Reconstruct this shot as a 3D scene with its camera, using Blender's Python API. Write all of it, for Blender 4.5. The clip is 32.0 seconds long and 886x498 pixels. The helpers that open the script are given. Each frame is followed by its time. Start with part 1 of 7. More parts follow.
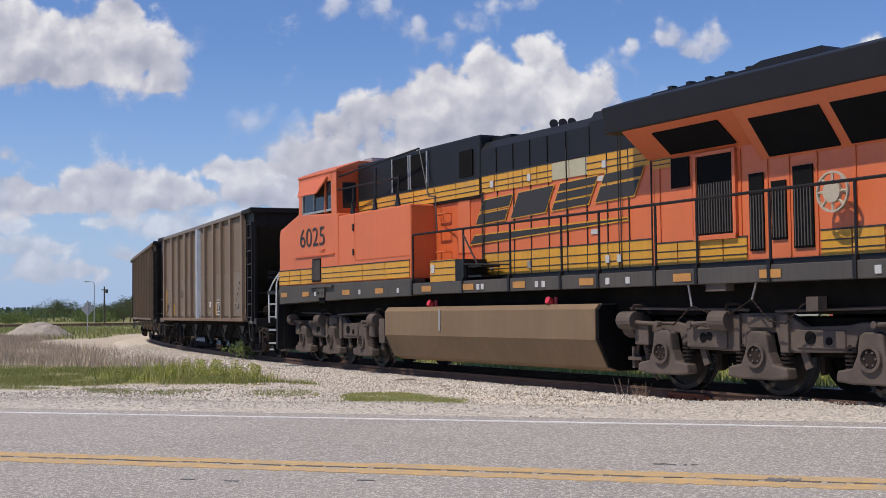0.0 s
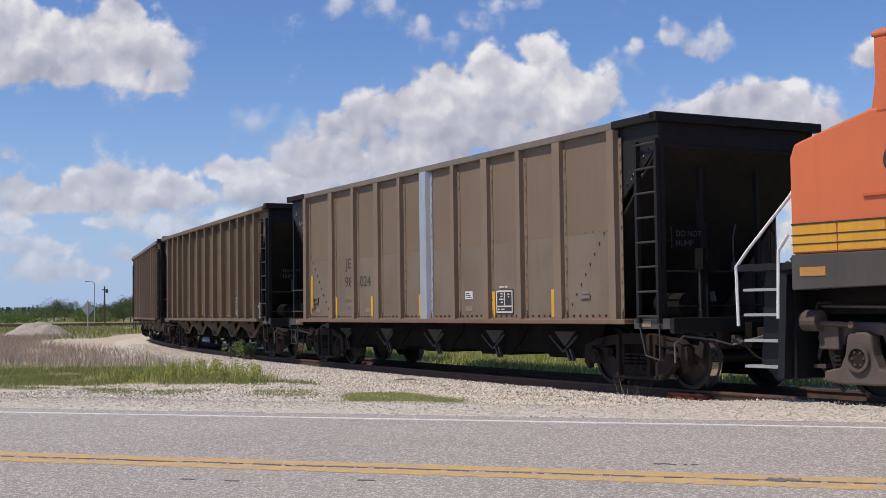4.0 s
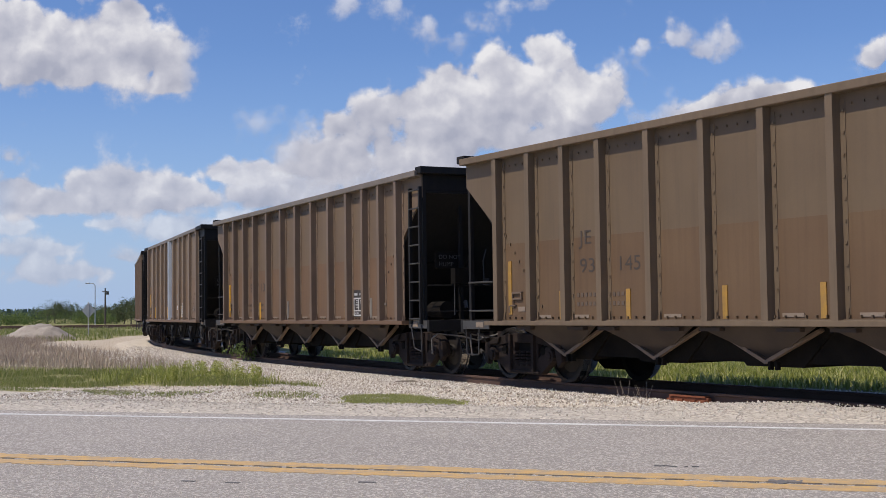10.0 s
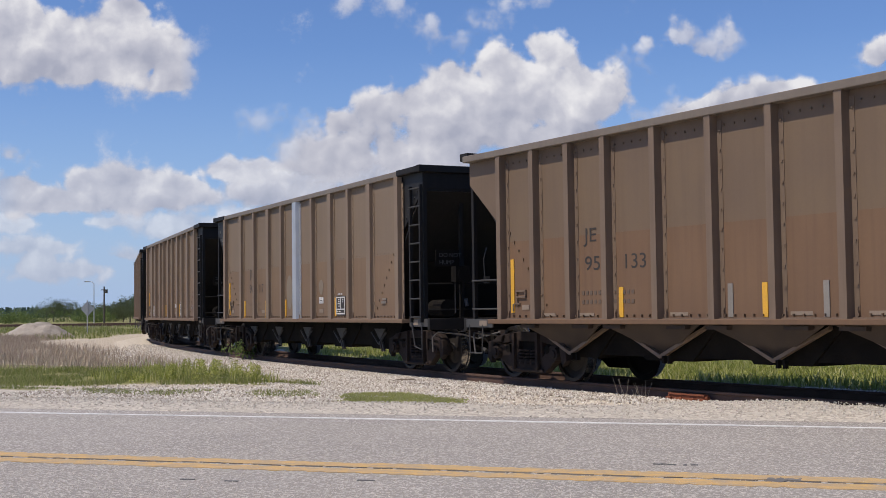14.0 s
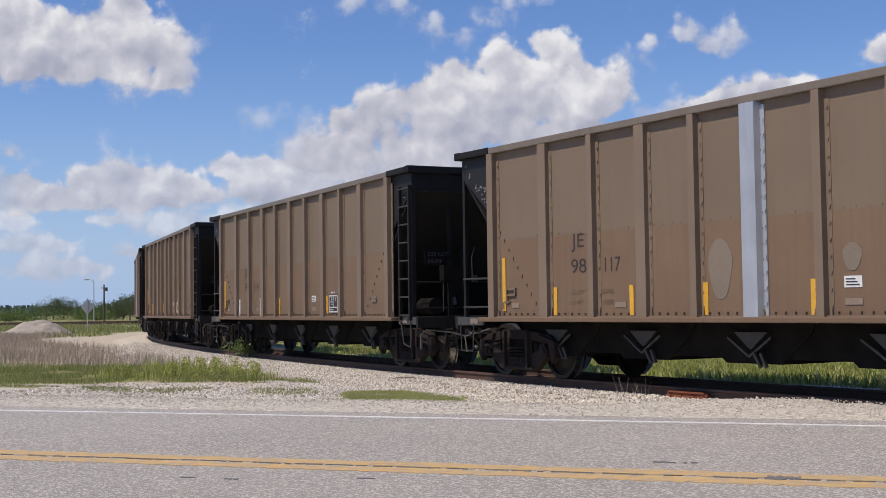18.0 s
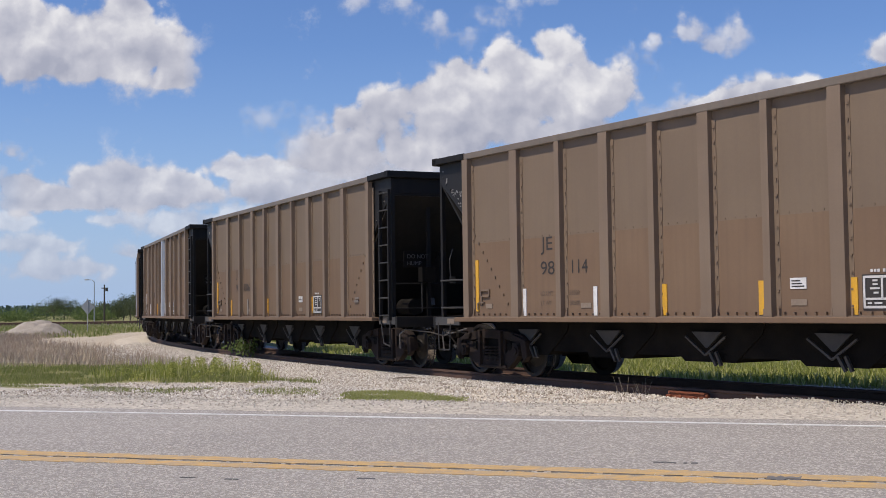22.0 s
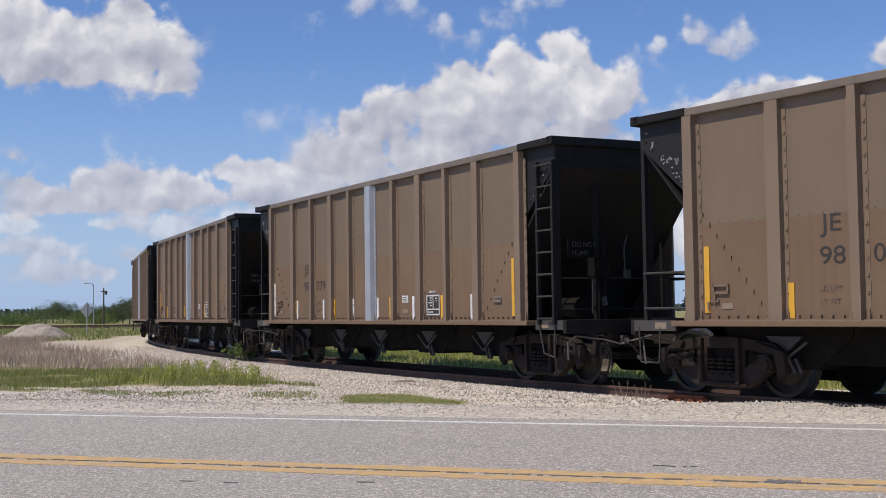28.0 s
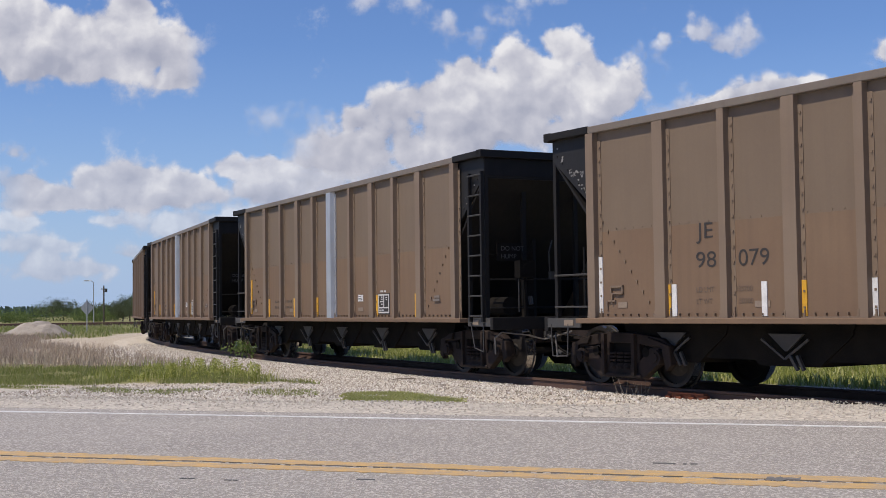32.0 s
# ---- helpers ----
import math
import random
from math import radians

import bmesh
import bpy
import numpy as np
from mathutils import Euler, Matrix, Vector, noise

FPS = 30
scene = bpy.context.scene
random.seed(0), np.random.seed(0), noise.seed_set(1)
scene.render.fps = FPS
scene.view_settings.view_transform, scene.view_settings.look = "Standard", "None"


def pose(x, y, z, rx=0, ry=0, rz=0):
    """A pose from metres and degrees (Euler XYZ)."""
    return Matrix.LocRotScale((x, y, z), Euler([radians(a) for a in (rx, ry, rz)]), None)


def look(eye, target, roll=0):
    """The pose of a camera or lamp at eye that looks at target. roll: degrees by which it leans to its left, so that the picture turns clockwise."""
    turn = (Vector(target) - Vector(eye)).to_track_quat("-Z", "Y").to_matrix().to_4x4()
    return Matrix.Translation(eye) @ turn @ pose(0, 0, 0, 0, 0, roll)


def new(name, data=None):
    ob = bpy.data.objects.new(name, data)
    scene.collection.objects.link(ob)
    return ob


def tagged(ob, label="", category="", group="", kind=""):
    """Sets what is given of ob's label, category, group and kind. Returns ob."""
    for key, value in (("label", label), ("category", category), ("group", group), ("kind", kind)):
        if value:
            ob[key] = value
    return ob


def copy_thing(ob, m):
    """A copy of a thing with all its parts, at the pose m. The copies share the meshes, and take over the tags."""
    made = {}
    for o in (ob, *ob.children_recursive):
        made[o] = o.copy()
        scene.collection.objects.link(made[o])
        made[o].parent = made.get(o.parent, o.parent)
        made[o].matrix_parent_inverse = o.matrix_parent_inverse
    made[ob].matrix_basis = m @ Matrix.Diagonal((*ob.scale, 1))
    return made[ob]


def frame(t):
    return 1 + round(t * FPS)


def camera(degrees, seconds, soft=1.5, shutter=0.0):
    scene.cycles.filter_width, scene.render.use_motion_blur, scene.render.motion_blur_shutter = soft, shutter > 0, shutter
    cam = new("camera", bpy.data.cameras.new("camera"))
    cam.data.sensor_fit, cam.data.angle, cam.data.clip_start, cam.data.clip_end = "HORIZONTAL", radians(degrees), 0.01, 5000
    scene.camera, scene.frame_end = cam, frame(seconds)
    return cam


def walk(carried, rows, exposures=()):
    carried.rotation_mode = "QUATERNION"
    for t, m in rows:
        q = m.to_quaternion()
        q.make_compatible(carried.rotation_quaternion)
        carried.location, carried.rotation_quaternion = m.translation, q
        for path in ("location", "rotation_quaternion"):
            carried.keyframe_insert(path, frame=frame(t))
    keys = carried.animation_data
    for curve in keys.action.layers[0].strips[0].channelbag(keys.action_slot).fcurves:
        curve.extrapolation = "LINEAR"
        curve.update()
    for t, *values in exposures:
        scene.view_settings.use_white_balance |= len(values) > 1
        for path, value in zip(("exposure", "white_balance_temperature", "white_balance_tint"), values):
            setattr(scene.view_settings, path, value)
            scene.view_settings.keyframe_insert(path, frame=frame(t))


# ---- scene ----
# ---------------------------------------------------------------- camera
EYE = (0.0, 0.0, 1.2164)
FOCAL = 2199.6          # of a picture 1568 wide
cam = camera(2 * math.degrees(math.atan(784 / FOCAL)), 32.0, soft=0.68)

# the tripod's small sway: seconds, sideways, upwards
SWAY = [(0, 0, 0), (1, -.8, -2.8), (2, -.5, -2.7), (3, -.3, -.5), (3.5, 0, 0), (5.5, .8, -1.5), (6.5, 1, -1.2), (7, 1.4, 0),
        (8, .2, .6), (8.5, .9, 3), (10, 1.4, 3.1), (11, .8, 4.3), (12, .6, 2.8), (12.5, 0, .2), (14.5, -.4, 0), (16.5, -.8, -3),
        (18, -.5, -3.4), (19.5, -.4, -3.2), (20, -.5, -6), (21, .2, -4.8), (22, 0, -3.1), (23, 0, -2.8), (24, -.1, -1.4),
        (25.5, .6, -1.6), (27.5, -.6, 1.6), (28, -1.2, 2.9), (29.5, -.6, 3.1), (30.5, -.1, 1.5), (31, -.5, -1.1), (32, -1, -1.5)]


def eye_pose(dx, dy):
    yaw, pitch = -dx / FOCAL, 0.04885 + dy / FOCAL
    aim = (EYE[0] + math.sin(yaw) * math.cos(pitch), EYE[1] + math.cos(yaw) * math.cos(pitch), EYE[2] + math.sin(pitch))
    return look(EYE, aim, math.degrees(-0.01311))


walk(cam, [(t, eye_pose(dx, dy)) for t, dx, dy in SWAY], [(0, -0.15), (32, -0.15)])

# ---------------------------------------------------------------- light
SUN_AWAY = Vector((0.53, 0.27, -1.0)).normalized()     # the way the sunlight goes
sun = new("sun", bpy.data.lights.new("sun", "SUN"))
sun.data.energy, sun.data.angle, sun.data.color = 4.25, radians(0.53), (1.0, 0.895, 0.765)
sun.matrix_world = Matrix.Translation((-40, 10, 60)) @ SUN_AWAY.to_track_quat("-Z", "Y").to_matrix().to_4x4()
world = bpy.data.worlds.new("sky")
scene.world = world
world.use_nodes = True
wn = world.node_tree
sky = wn.nodes.new("ShaderNodeTexSky")
sky.sky_type, sky.sun_disc = "NISHITA", False
sky.sun_elevation = math.asin(-SUN_AWAY.z)
sky.sun_rotation = math.atan2(-SUN_AWAY.x, -SUN_AWAY.y)
sky.air_density, sky.dust_density, sky.ozone_density = 1.0, 0.15, 3.0
wn.nodes["Background"].inputs["Strength"].default_value = 0.089
deep = wn.nodes.new("ShaderNodeMix")
deep.data_type, deep.blend_type = "RGBA", "MULTIPLY"
deep.inputs["Factor"].default_value, deep.inputs["B"].default_value = 1.0, (.92, 1.08, 1.46, 1)
wn.links.new(sky.outputs[0], deep.inputs["A"])
wn.links.new(deep.outputs["Result"], wn.nodes["Background"].inputs[0])


# ---------------------------------------------------------------- materials
def material(name, base, rough=0.7, metal=0.0, dark=None, scale=6.0, amount=0.5, grain=60.0, bump=0.15, streak=0.0, spec=0.4, rnd=0.0, stain=None, grit=0.18):
    """A surface with large patches (dark), fine grain, vertical streaks and relief. rnd: how much single objects differ."""
    m = bpy.data.materials.new(name)
    m.use_nodes = True
    nt = m.node_tree
    n, lk = nt.nodes, nt.links
    b = n["Principled BSDF"]
    b.inputs["Roughness"].default_value, b.inputs["Metallic"].default_value = rough, metal
    b.inputs["Specular IOR Level"].default_value = spec
    co = n.new("ShaderNodeTexCoord")
    big = n.new("ShaderNodeTexNoise")
    big.inputs["Scale"].default_value, big.inputs["Detail"].default_value = scale, 5
    lk.new(co.outputs["Object"], big.inputs["Vector"])
    fine = n.new("ShaderNodeTexNoise")
    fine.inputs["Scale"].default_value, fine.inputs["Detail"].default_value = grain, 3
    lk.new(co.outputs["Object"], fine.inputs["Vector"])
    ramp = n.new("ShaderNodeMapRange")
    ramp.inputs["From Min"].default_value, ramp.inputs["From Max"].default_value = 0.35, 0.68
    lk.new(big.outputs["Fac"], ramp.inputs["Value"])
    mix = n.new("ShaderNodeMix")
    mix.data_type = "RGBA"
    dark = dark or [c * 0.6 for c in base]
    mix.inputs["A"].default_value, mix.inputs["B"].default_value = (*base, 1), (*dark, 1)
    f = n.new("ShaderNodeMath")
    f.operation = "MULTIPLY"
    f.inputs[1].default_value = amount
    lk.new(ramp.outputs[0], f.inputs[0])
    lk.new(f.outputs[0], mix.inputs["Factor"])
    col = mix.outputs["Result"]
    if streak:
        mp = n.new("ShaderNodeMapping")
        mp.inputs["Scale"].default_value = (7, 7, 0.35)
        lk.new(co.outputs["Object"], mp.inputs["Vector"])
        st = n.new("ShaderNodeTexNoise")
        st.inputs["Scale"].default_value, st.inputs["Detail"].default_value = 1.6, 6
        lk.new(mp.outputs[0], st.inputs["Vector"])
        r2 = n.new("ShaderNodeMapRange")
        r2.inputs["From Min"].default_value, r2.inputs["From Max"].default_value = 0.45, 0.75
        r2.inputs["To Max"].default_value = streak
        lk.new(st.outputs["Fac"], r2.inputs["Value"])
        m2 = n.new("ShaderNodeMix")
        m2.data_type = "RGBA"
        m2.inputs["B"].default_value = (*(stain or [c * 0.45 for c in base]), 1)
        lk.new(r2.outputs[0], m2.inputs["Factor"])
        lk.new(col, m2.inputs["A"])
        col = m2.outputs["Result"]
    hsv = n.new("ShaderNodeHueSaturation")
    g = n.new("ShaderNodeMapRange")
    g.inputs["To Min"].default_value, g.inputs["To Max"].default_value = 1 - grit, 1 + grit
    lk.new(fine.outputs["Fac"], g.inputs["Value"])
    val = g.outputs[0]
    if rnd:
        oi = n.new("ShaderNodeObjectInfo")
        r3 = n.new("ShaderNodeMapRange")
        r3.inputs["To Min"].default_value, r3.inputs["To Max"].default_value = 1 - rnd, 1 + rnd
        lk.new(oi.outputs["Random"], r3.inputs["Value"])
        mu = n.new("ShaderNodeMath")
        mu.operation = "MULTIPLY"
        lk.new(val, mu.inputs[0])
        lk.new(r3.outputs[0], mu.inputs[1])
        val = mu.outputs[0]
    lk.new(val, hsv.inputs["Value"])
    lk.new(col, hsv.inputs["Color"])
    lk.new(hsv.outputs[0], b.inputs["Base Color"])
    if bump:
        bp = n.new("ShaderNodeBump")
        bp.inputs["Strength"].default_value, bp.inputs["Distance"].default_value = bump, 0.02
        lk.new(fine.outputs["Fac"], bp.inputs["Height"])
        lk.new(bp.outputs[0], b.inputs["Normal"])
    return m


def island_material(name, cols, rough=0.8, trans=0.0):
    """For joined small pieces (leaves, blades, stones): each island takes its own tone of a ramp."""
    m = bpy.data.materials.new(name)
    m.use_nodes = True
    n, lk = m.node_tree.nodes, m.node_tree.links
    b = n["Principled BSDF"]
    b.inputs["Roughness"].default_value = rough
    b.inputs["Specular IOR Level"].default_value = 0.25
    geo = n.new("ShaderNodeNewGeometry")
    ramp = n.new("ShaderNodeValToRGB")
    e = ramp.color_ramp.elements
    e[0].color, e[1].color = (*cols[0], 1), (*cols[-1], 1)
    for k, c in enumerate(cols[1:-1], 1):
        e.new(k / (len(cols) - 1)).color = (*c, 1)
    lk.new(geo.outputs["Random Per Island"], ramp.inputs["Fac"])
    lk.new(ramp.outputs[0], b.inputs["Base Color"])
    if trans:
        tr = n.new("ShaderNodeBsdfTranslucent")
        lk.new(ramp.outputs[0], tr.inputs["Color"])
        ms = n.new("ShaderNodeMixShader")
        ms.inputs[0].default_value = trans
        lk.new(b.outputs[0], ms.inputs[1])
        lk.new(tr.outputs[0], ms.inputs[2])
        lk.new(ms.outputs[0], n["Material Output"].inputs["Surface"])
    return m


def plain(name, base, rough=0.5, metal=0.0, spec=0.5):
    return material(name, base, rough, metal, amount=0.25, scale=3, grain=40, bump=0.05, spec=spec)


TAN = material("dusty_tan_car_paint", (.194, .141, .094), .62, 0, (.166, .118, .079), 0.7, .7, 35, .012, .35, .35, .05, (.16, .115, .08), grit=.05)
TAN_LOW = material("rust_dusted_tan_paint", (.200, .132, .081), .64, 0, (.168, .106, .066), 0.6, .8, 35, .012, .45, .3, .05, (.15, .10, .066), grit=.05)
TAN_RIB = material("dusty_tan_rib_paint", (.222, .162, .112), .6, 0, (.185, .131, .088), 1.2, .6, 40, .015, .3, .35, 0, (.17, .12, .085), grit=.05)
BROWN = material("brown_car_paint", (.170, .116, .070), .6, 0, (.145, .10, .068), 0.7, .8, 35, .012, .35, .35, .05, (.125, .085, .058), grit=.05)
BROWN_LOW = material("rust_dusted_brown_paint", (.175, .105, .060), .62, 0, (.148, .088, .052), 0.7, .8, 35, .012, .45, .3, .05, (.12, .074, .047), grit=.05)
OLIVE = material("dull_olive_brown_paint", (.150, .105, .062), .6, 0, (.124, .086, .052), 0.7, .8, 35, .012, .35, .35, .05, (.10, .072, .046), grit=.05)
OLIVE_LOW = material("rusty_olive_brown_paint", (.158, .100, .054), .6, 0, (.128, .078, .043), 0.6, .9, 35, .012, .45, .3, .05, (.11, .066, .038), grit=.05)
OLIVE_RIB = material("dull_olive_rib_paint", (.168, .121, .076), .6, 0, (.138, .097, .061), 1.2, .6, 40, .015, .3, .35, grit=.05)
BROWN_RIB = material("brown_rib_paint", (.19, .135, .093), .6, 0, (.155, .107, .074), 1.2, .6, 40, .015, .3, .35, grit=.05)
GUSSET = material("scraped_black_paint", (.018, .017, .0165), .55, 0, (.15, .135, .12), 5.5, .0, 40, .1, .35, .25, 0, (.03, .027, .025))
TAN_WORN = material("scuffed_grey_tan_paint", (.205, .165, .122), .6, 0, (.172, .128, .09), 1.1, 1.0, 35, .012, .3, .3, .05, (.24, .20, .155), grit=.05)
SILVER = material("bare_aluminium_rib", (.52, .535, .55), .45, .5, (.42, .43, .45), 2.5, .5, 50, .08, .35, .5, 0, (.30, .28, .26), grit=.05)
BLACK = material("sooty_black_paint", (.0165, .0155, .0152), .6, 0, (.024, .021, .019), 1.5, .7, 40, .1, .25, .14, 0, (.035, .03, .026))
# grime taken down to near black, so the colour deepens the shade underneath
UNDER = material("grimy_shade_black", (.010, .0092, .0085), .85, 0, (.02, .017, .014), 2.0, .8, 40, .3, 0, .05)
# dusty brown steel, its base darkened to carry the shade below the cars
CAST = material("dusty_shade_dark_steel", (.034, .0245, .021), .8, 0, (.018, .014, .012), 3.0, .8, 50, .3, 0, .15)
WHEEL = material("dark_rolled_steel", (.021, .017, .015), .6, .2, (.028, .024, .022), 5, .6, 60, .2)
TREAD = material("worn_bright_tread", (.5, .48, .46), .22, .95, (.36, .34, .32), 5, .5, 60, .05)
DULL_YELLOW = material("dirty_yellow_reflector", (.42, .235, .045), .6, 0, (.30, .18, .06), 8, .8, 60, .05, .3)
YELLOW = material("yellow_reflector", (.74, .40, .035), .5, 0, (.6, .34, .06), 8, .6, 60, .05, .2)
WHITE = material("white_reflector", (.78, .77, .74), .5, 0, (.5, .48, .45), 8, .5, 60, .05, .2)
STENCIL = plain("faded_black_stencil", (.040, .034, .030), .7)
GREY_STRIP = plain("worn_grey_strip", (.24, .215, .185), .6)
CHORD = material("weathered_grey_chord", (.205, .168, .130), .5, .1, (.165, .128, .096), 2.0, .7, 40, .015, .2, grit=.05)
CHIP = plain("bare_scraped_patch", (.24, .225, .205), .6)
# darker than the car's brown: the chutes' shade is part of this colour
CHUTE = material("dusty_shade_brown_chute", (.062, .043, .030), .8, 0, (.034, .024, .018), 1.5, .8, 40, .15)
LIGHTBAR = plain("light_stencil", (.26, .20, .145), .7)
WHITE_STENCIL = plain("white_stencil", (.62, .60, .57), .7)
COAL = material("crushed_coal", (.016, .016, .017), .7, 0, (.03, .03, .031), 9, .7, 50, 1.0, 0, .5)
ORANGE = material("orange_engine_paint", (.655, .158, .052), .45, 0, (.58, .14, .05), 0.9, .7, 30, .008, .25, .5, 0, (.48, .12, .05), grit=.05)
# a darker copy of the orange: shade painted into recesses, also joints and drip rails
ORANGE_DK = material("orange_shade_and_joint_paint", (.62, .125, .035), .5, 0, (.5, .1, .03), 1.2, .6, 30, .01, .2, grit=.05)
ENG_BLACK = material("engine_black_paint", (.0105, .0108, .0125), .5, 0, (.016, .0158, .0162), 1.0, .7, 30, .01, .2, .3, grit=.05)
ENG_YELLOW = material("engine_yellow_paint", (.66, .325, .028), .45, 0, (.50, .26, .05), 1.0, .6, 30, .008, .25, grit=.05)
ENG_LINE = plain("thin_black_stripe", (.03, .028, .026), .6)
ENG_SILL = material("engine_grey_sill", (.066, .060, .053), .6, 0, (.095, .082, .069), 1.0, .7, 30, .012, .3, grit=.05)
TANKM = material("dusty_fuel_tank", (.218, .148, .086), .7, 0, (.176, .116, .066), 1.0, .7, 30, .08, .35, .3, 0, (.14, .10, .066), grit=.05)
AMBER = material("amber_reflector", (.50, .24, .06), .5, 0, (.36, .18, .06), 8, .6, 60, .05, .2)
TRUCKM = material("dusty_engine_truck", (.118, .090, .073), .8, 0, (.062, .048, .040), 2.5, .8, 40, .25)
GRILLE = material("dark_grille", (.006, .006, .006), .8, 0, (.010, .010, .010), 3, .5, 60, .1, 0, .1)
GLASSM = bpy.data.materials.new("dark_cab_glass")
GLASSM.use_nodes = True
GLASSM.node_tree.nodes["Principled BSDF"].inputs["Base Color"].default_value = (.02, .025, .03, 1)
GLASSM.node_tree.nodes["Principled BSDF"].inputs["Roughness"].default_value = .06
GREY_METAL = plain("galvanised_metal", (.42, .42, .41), .5, .4)
RAILWHITE = plain("white_handrail_paint", (.75, .74, .71), .5)
RED_CAP = plain("red_filler_cap", (.62, .04, .06), .4)
RUST = material("orange_rust", (.23, .072, .032), .85, 0, (.17, .055, .028), 6, .8, 50, .4)
RUSTRAIL = material("brown_rusty_rail", (.115, .066, .048), .75, .1, (.07, .045, .036), 4, .7, 50, .2)
RAILTOP = material("polished_rail_head", (.30, .27, .25), .38, .9, (.2, .17, .16), 4, .5, 50, .05)
TIE = material("weathered_tie", (.12, .095, .075), .9, 0, (.07, .055, .045), 6, .7, 40, .6, 0, .2, .25)
LENS_WHITE = plain("white_panel", (.52, .51, .49), .5)


# ---------------------------------------------------------------- mesh tools
class Shape:
    """Collects plain solids into one mesh."""

    def __init__(self):
        self.v, self.f, self.mi = [], [], []

    def add(self, verts, faces, mi=0):
        k = len(self.v)
        self.v += [tuple(p) for p in verts]
        self.f += [[i + k for i in f] for f in faces]
        self.mi += [mi] * len(faces)
        return self

    def box(self, x0, x1, y0, y1, z0, z1, mi=0):
        v = [(x, y, z) for z in (z0, z1) for y in (y0, y1) for x in (x0, x1)]
        return self.add(v, [(0, 2, 3, 1), (4, 5, 7, 6), (0, 1, 5, 4), (2, 6, 7, 3), (0, 4, 6, 2), (1, 3, 7, 5)], mi)

    def prism(self, pts, y0, y1, axis="y", mi=0):
        """A polygon of (a, b) pulled from y0 to y1 along an axis. y: (x, z); x: (y, z); z: (x, y)."""
        area = sum(pts[i - 1][0] * pts[i][1] - pts[i][0] * pts[i - 1][1] for i in range(len(pts)))
        if (area > 0) == (axis == "y"):
            pts = pts[::-1]
        put = {"y": lambda a, b, c: (a, c, b), "x": lambda a, b, c: (c, a, b), "z": lambda a, b, c: (a, b, c)}[axis]
        n = len(pts)
        v = [put(a, b, y0) for a, b in pts] + [put(a, b, y1) for a, b in pts]
        f = [tuple(range(n))[::-1], tuple(range(n, 2 * n))] + [(i, (i + 1) % n, n + (i + 1) % n, n + i) for i in range(n)]
        return self.add(v, f, mi)

    def rod(self, p, q, r, n=6, mi=0, r2=None):
        p, q = Vector(p), Vector(q)
        d = (q - p).normalized()
        a = d.orthogonal().normalized()
        b = d.cross(a)
        r2 = r if r2 is None else r2
        ring = [(a * math.cos(2 * math.pi * i / n) + b * math.sin(2 * math.pi * i / n)) for i in range(n)]
        v = [p + c * r for c in ring] + [q + c * r2 for c in ring]
        f = [tuple(range(n))[::-1], tuple(range(n, 2 * n))] + [(i, (i + 1) % n, n + (i + 1) % n, n + i) for i in range(n)]
        return self.add(v, f, mi)

    def pipe(self, pts, r, n=6, mi=0):
        for p, q in zip(pts, pts[1:]):
            self.rod(p, q, r, n, mi)
        return self

    def turn(self, profile, n=24, mi=0, centre=(0, 0, 0), ring=False):
        """A lathe of (radius, y) about the y axis."""
        v, f = [], []
        for r, y in profile:
            v += [(centre[0] + r * math.cos(2 * math.pi * i / n), centre[1] + y, centre[2] + r * math.sin(2 * math.pi * i / n)) for i in range(n)]
        for k in range(len(profile) - 1):
            f += [(k * n + i, k * n + (i + 1) % n, (k + 1) * n + (i + 1) % n, (k + 1) * n + i) for i in range(n)]
        if ring:
            k = (len(profile) - 1) * n
            f += [(k + i, k + (i + 1) % n, (i + 1) % n, i) for i in range(n)]
        else:
            f += [tuple(range(n))[::-1], tuple(range((len(profile) - 1) * n, len(profile) * n))]
        return self.add(v, f, mi)

    def mesh(self, name, *mats):
        me = bpy.data.meshes.new(name)
        me.from_pydata(self.v, [], self.f)
        for m in mats:
            me.materials.append(m)
        if len(mats) > 1:
            me.polygons.foreach_set("material_index", self.mi)
        me.update()
        return me


def part(name, shape, mats, parent, label="", bevel=0.0, at=None, smooth=False):
    """Links a shape (or a ready mesh) as one mesh object under a thing or a part."""
    if isinstance(shape, Shape):
        shape = shape.mesh(name, *(mats if isinstance(mats, (list, tuple)) else [mats]))
    ob = new(name, shape)
    ob.parent = parent
    if at is not None:
        ob.matrix_basis = at
    if label:
        tagged(ob, label)
    if bevel:
        mod = ob.modifiers.new("bevel", "BEVEL")
        mod.width, mod.segments, mod.limit_method = bevel, 2, "ANGLE"
    if smooth:
        for p in shape.polygons:
            p.use_smooth = True
    return ob


def solo(name, shape, mats, label, category, group="", kind="", bevel=0.0, at=None):
    ob = part(name, shape, mats, None, "", bevel, at)
    return tagged(ob, label, category, group, kind)


def empty(name, label, category, group="", at=None, kind=""):
    ob = new(name)
    ob.empty_display_size = 0.3
    if at is not None:
        ob.matrix_basis = at
    return tagged(ob, label, category, group, kind)


def letters(text, size, deep=0.004, wide=1.0):
    """A mesh of built-in letters, lower left corner at the origin, in the xz plane, facing -y. size: height of a capital."""
    cu = bpy.data.curves.new("letters", "FONT")
    cu.body, cu.size, cu.extrude = text, size / 0.72, 0.0
    ob = bpy.data.objects.new("letters", cu)
    scene.collection.objects.link(ob)
    dg = bpy.context.evaluated_depsgraph_get()
    me = bpy.data.meshes.new_from_object(ob.evaluated_get(dg))
    bpy.data.objects.remove(ob)
    me.transform(Matrix.Diagonal((wide, 1, 1, 1)))
    me.transform(Matrix.Rotation(radians(90), 4, "X"))
    me.materials.clear()
    return me


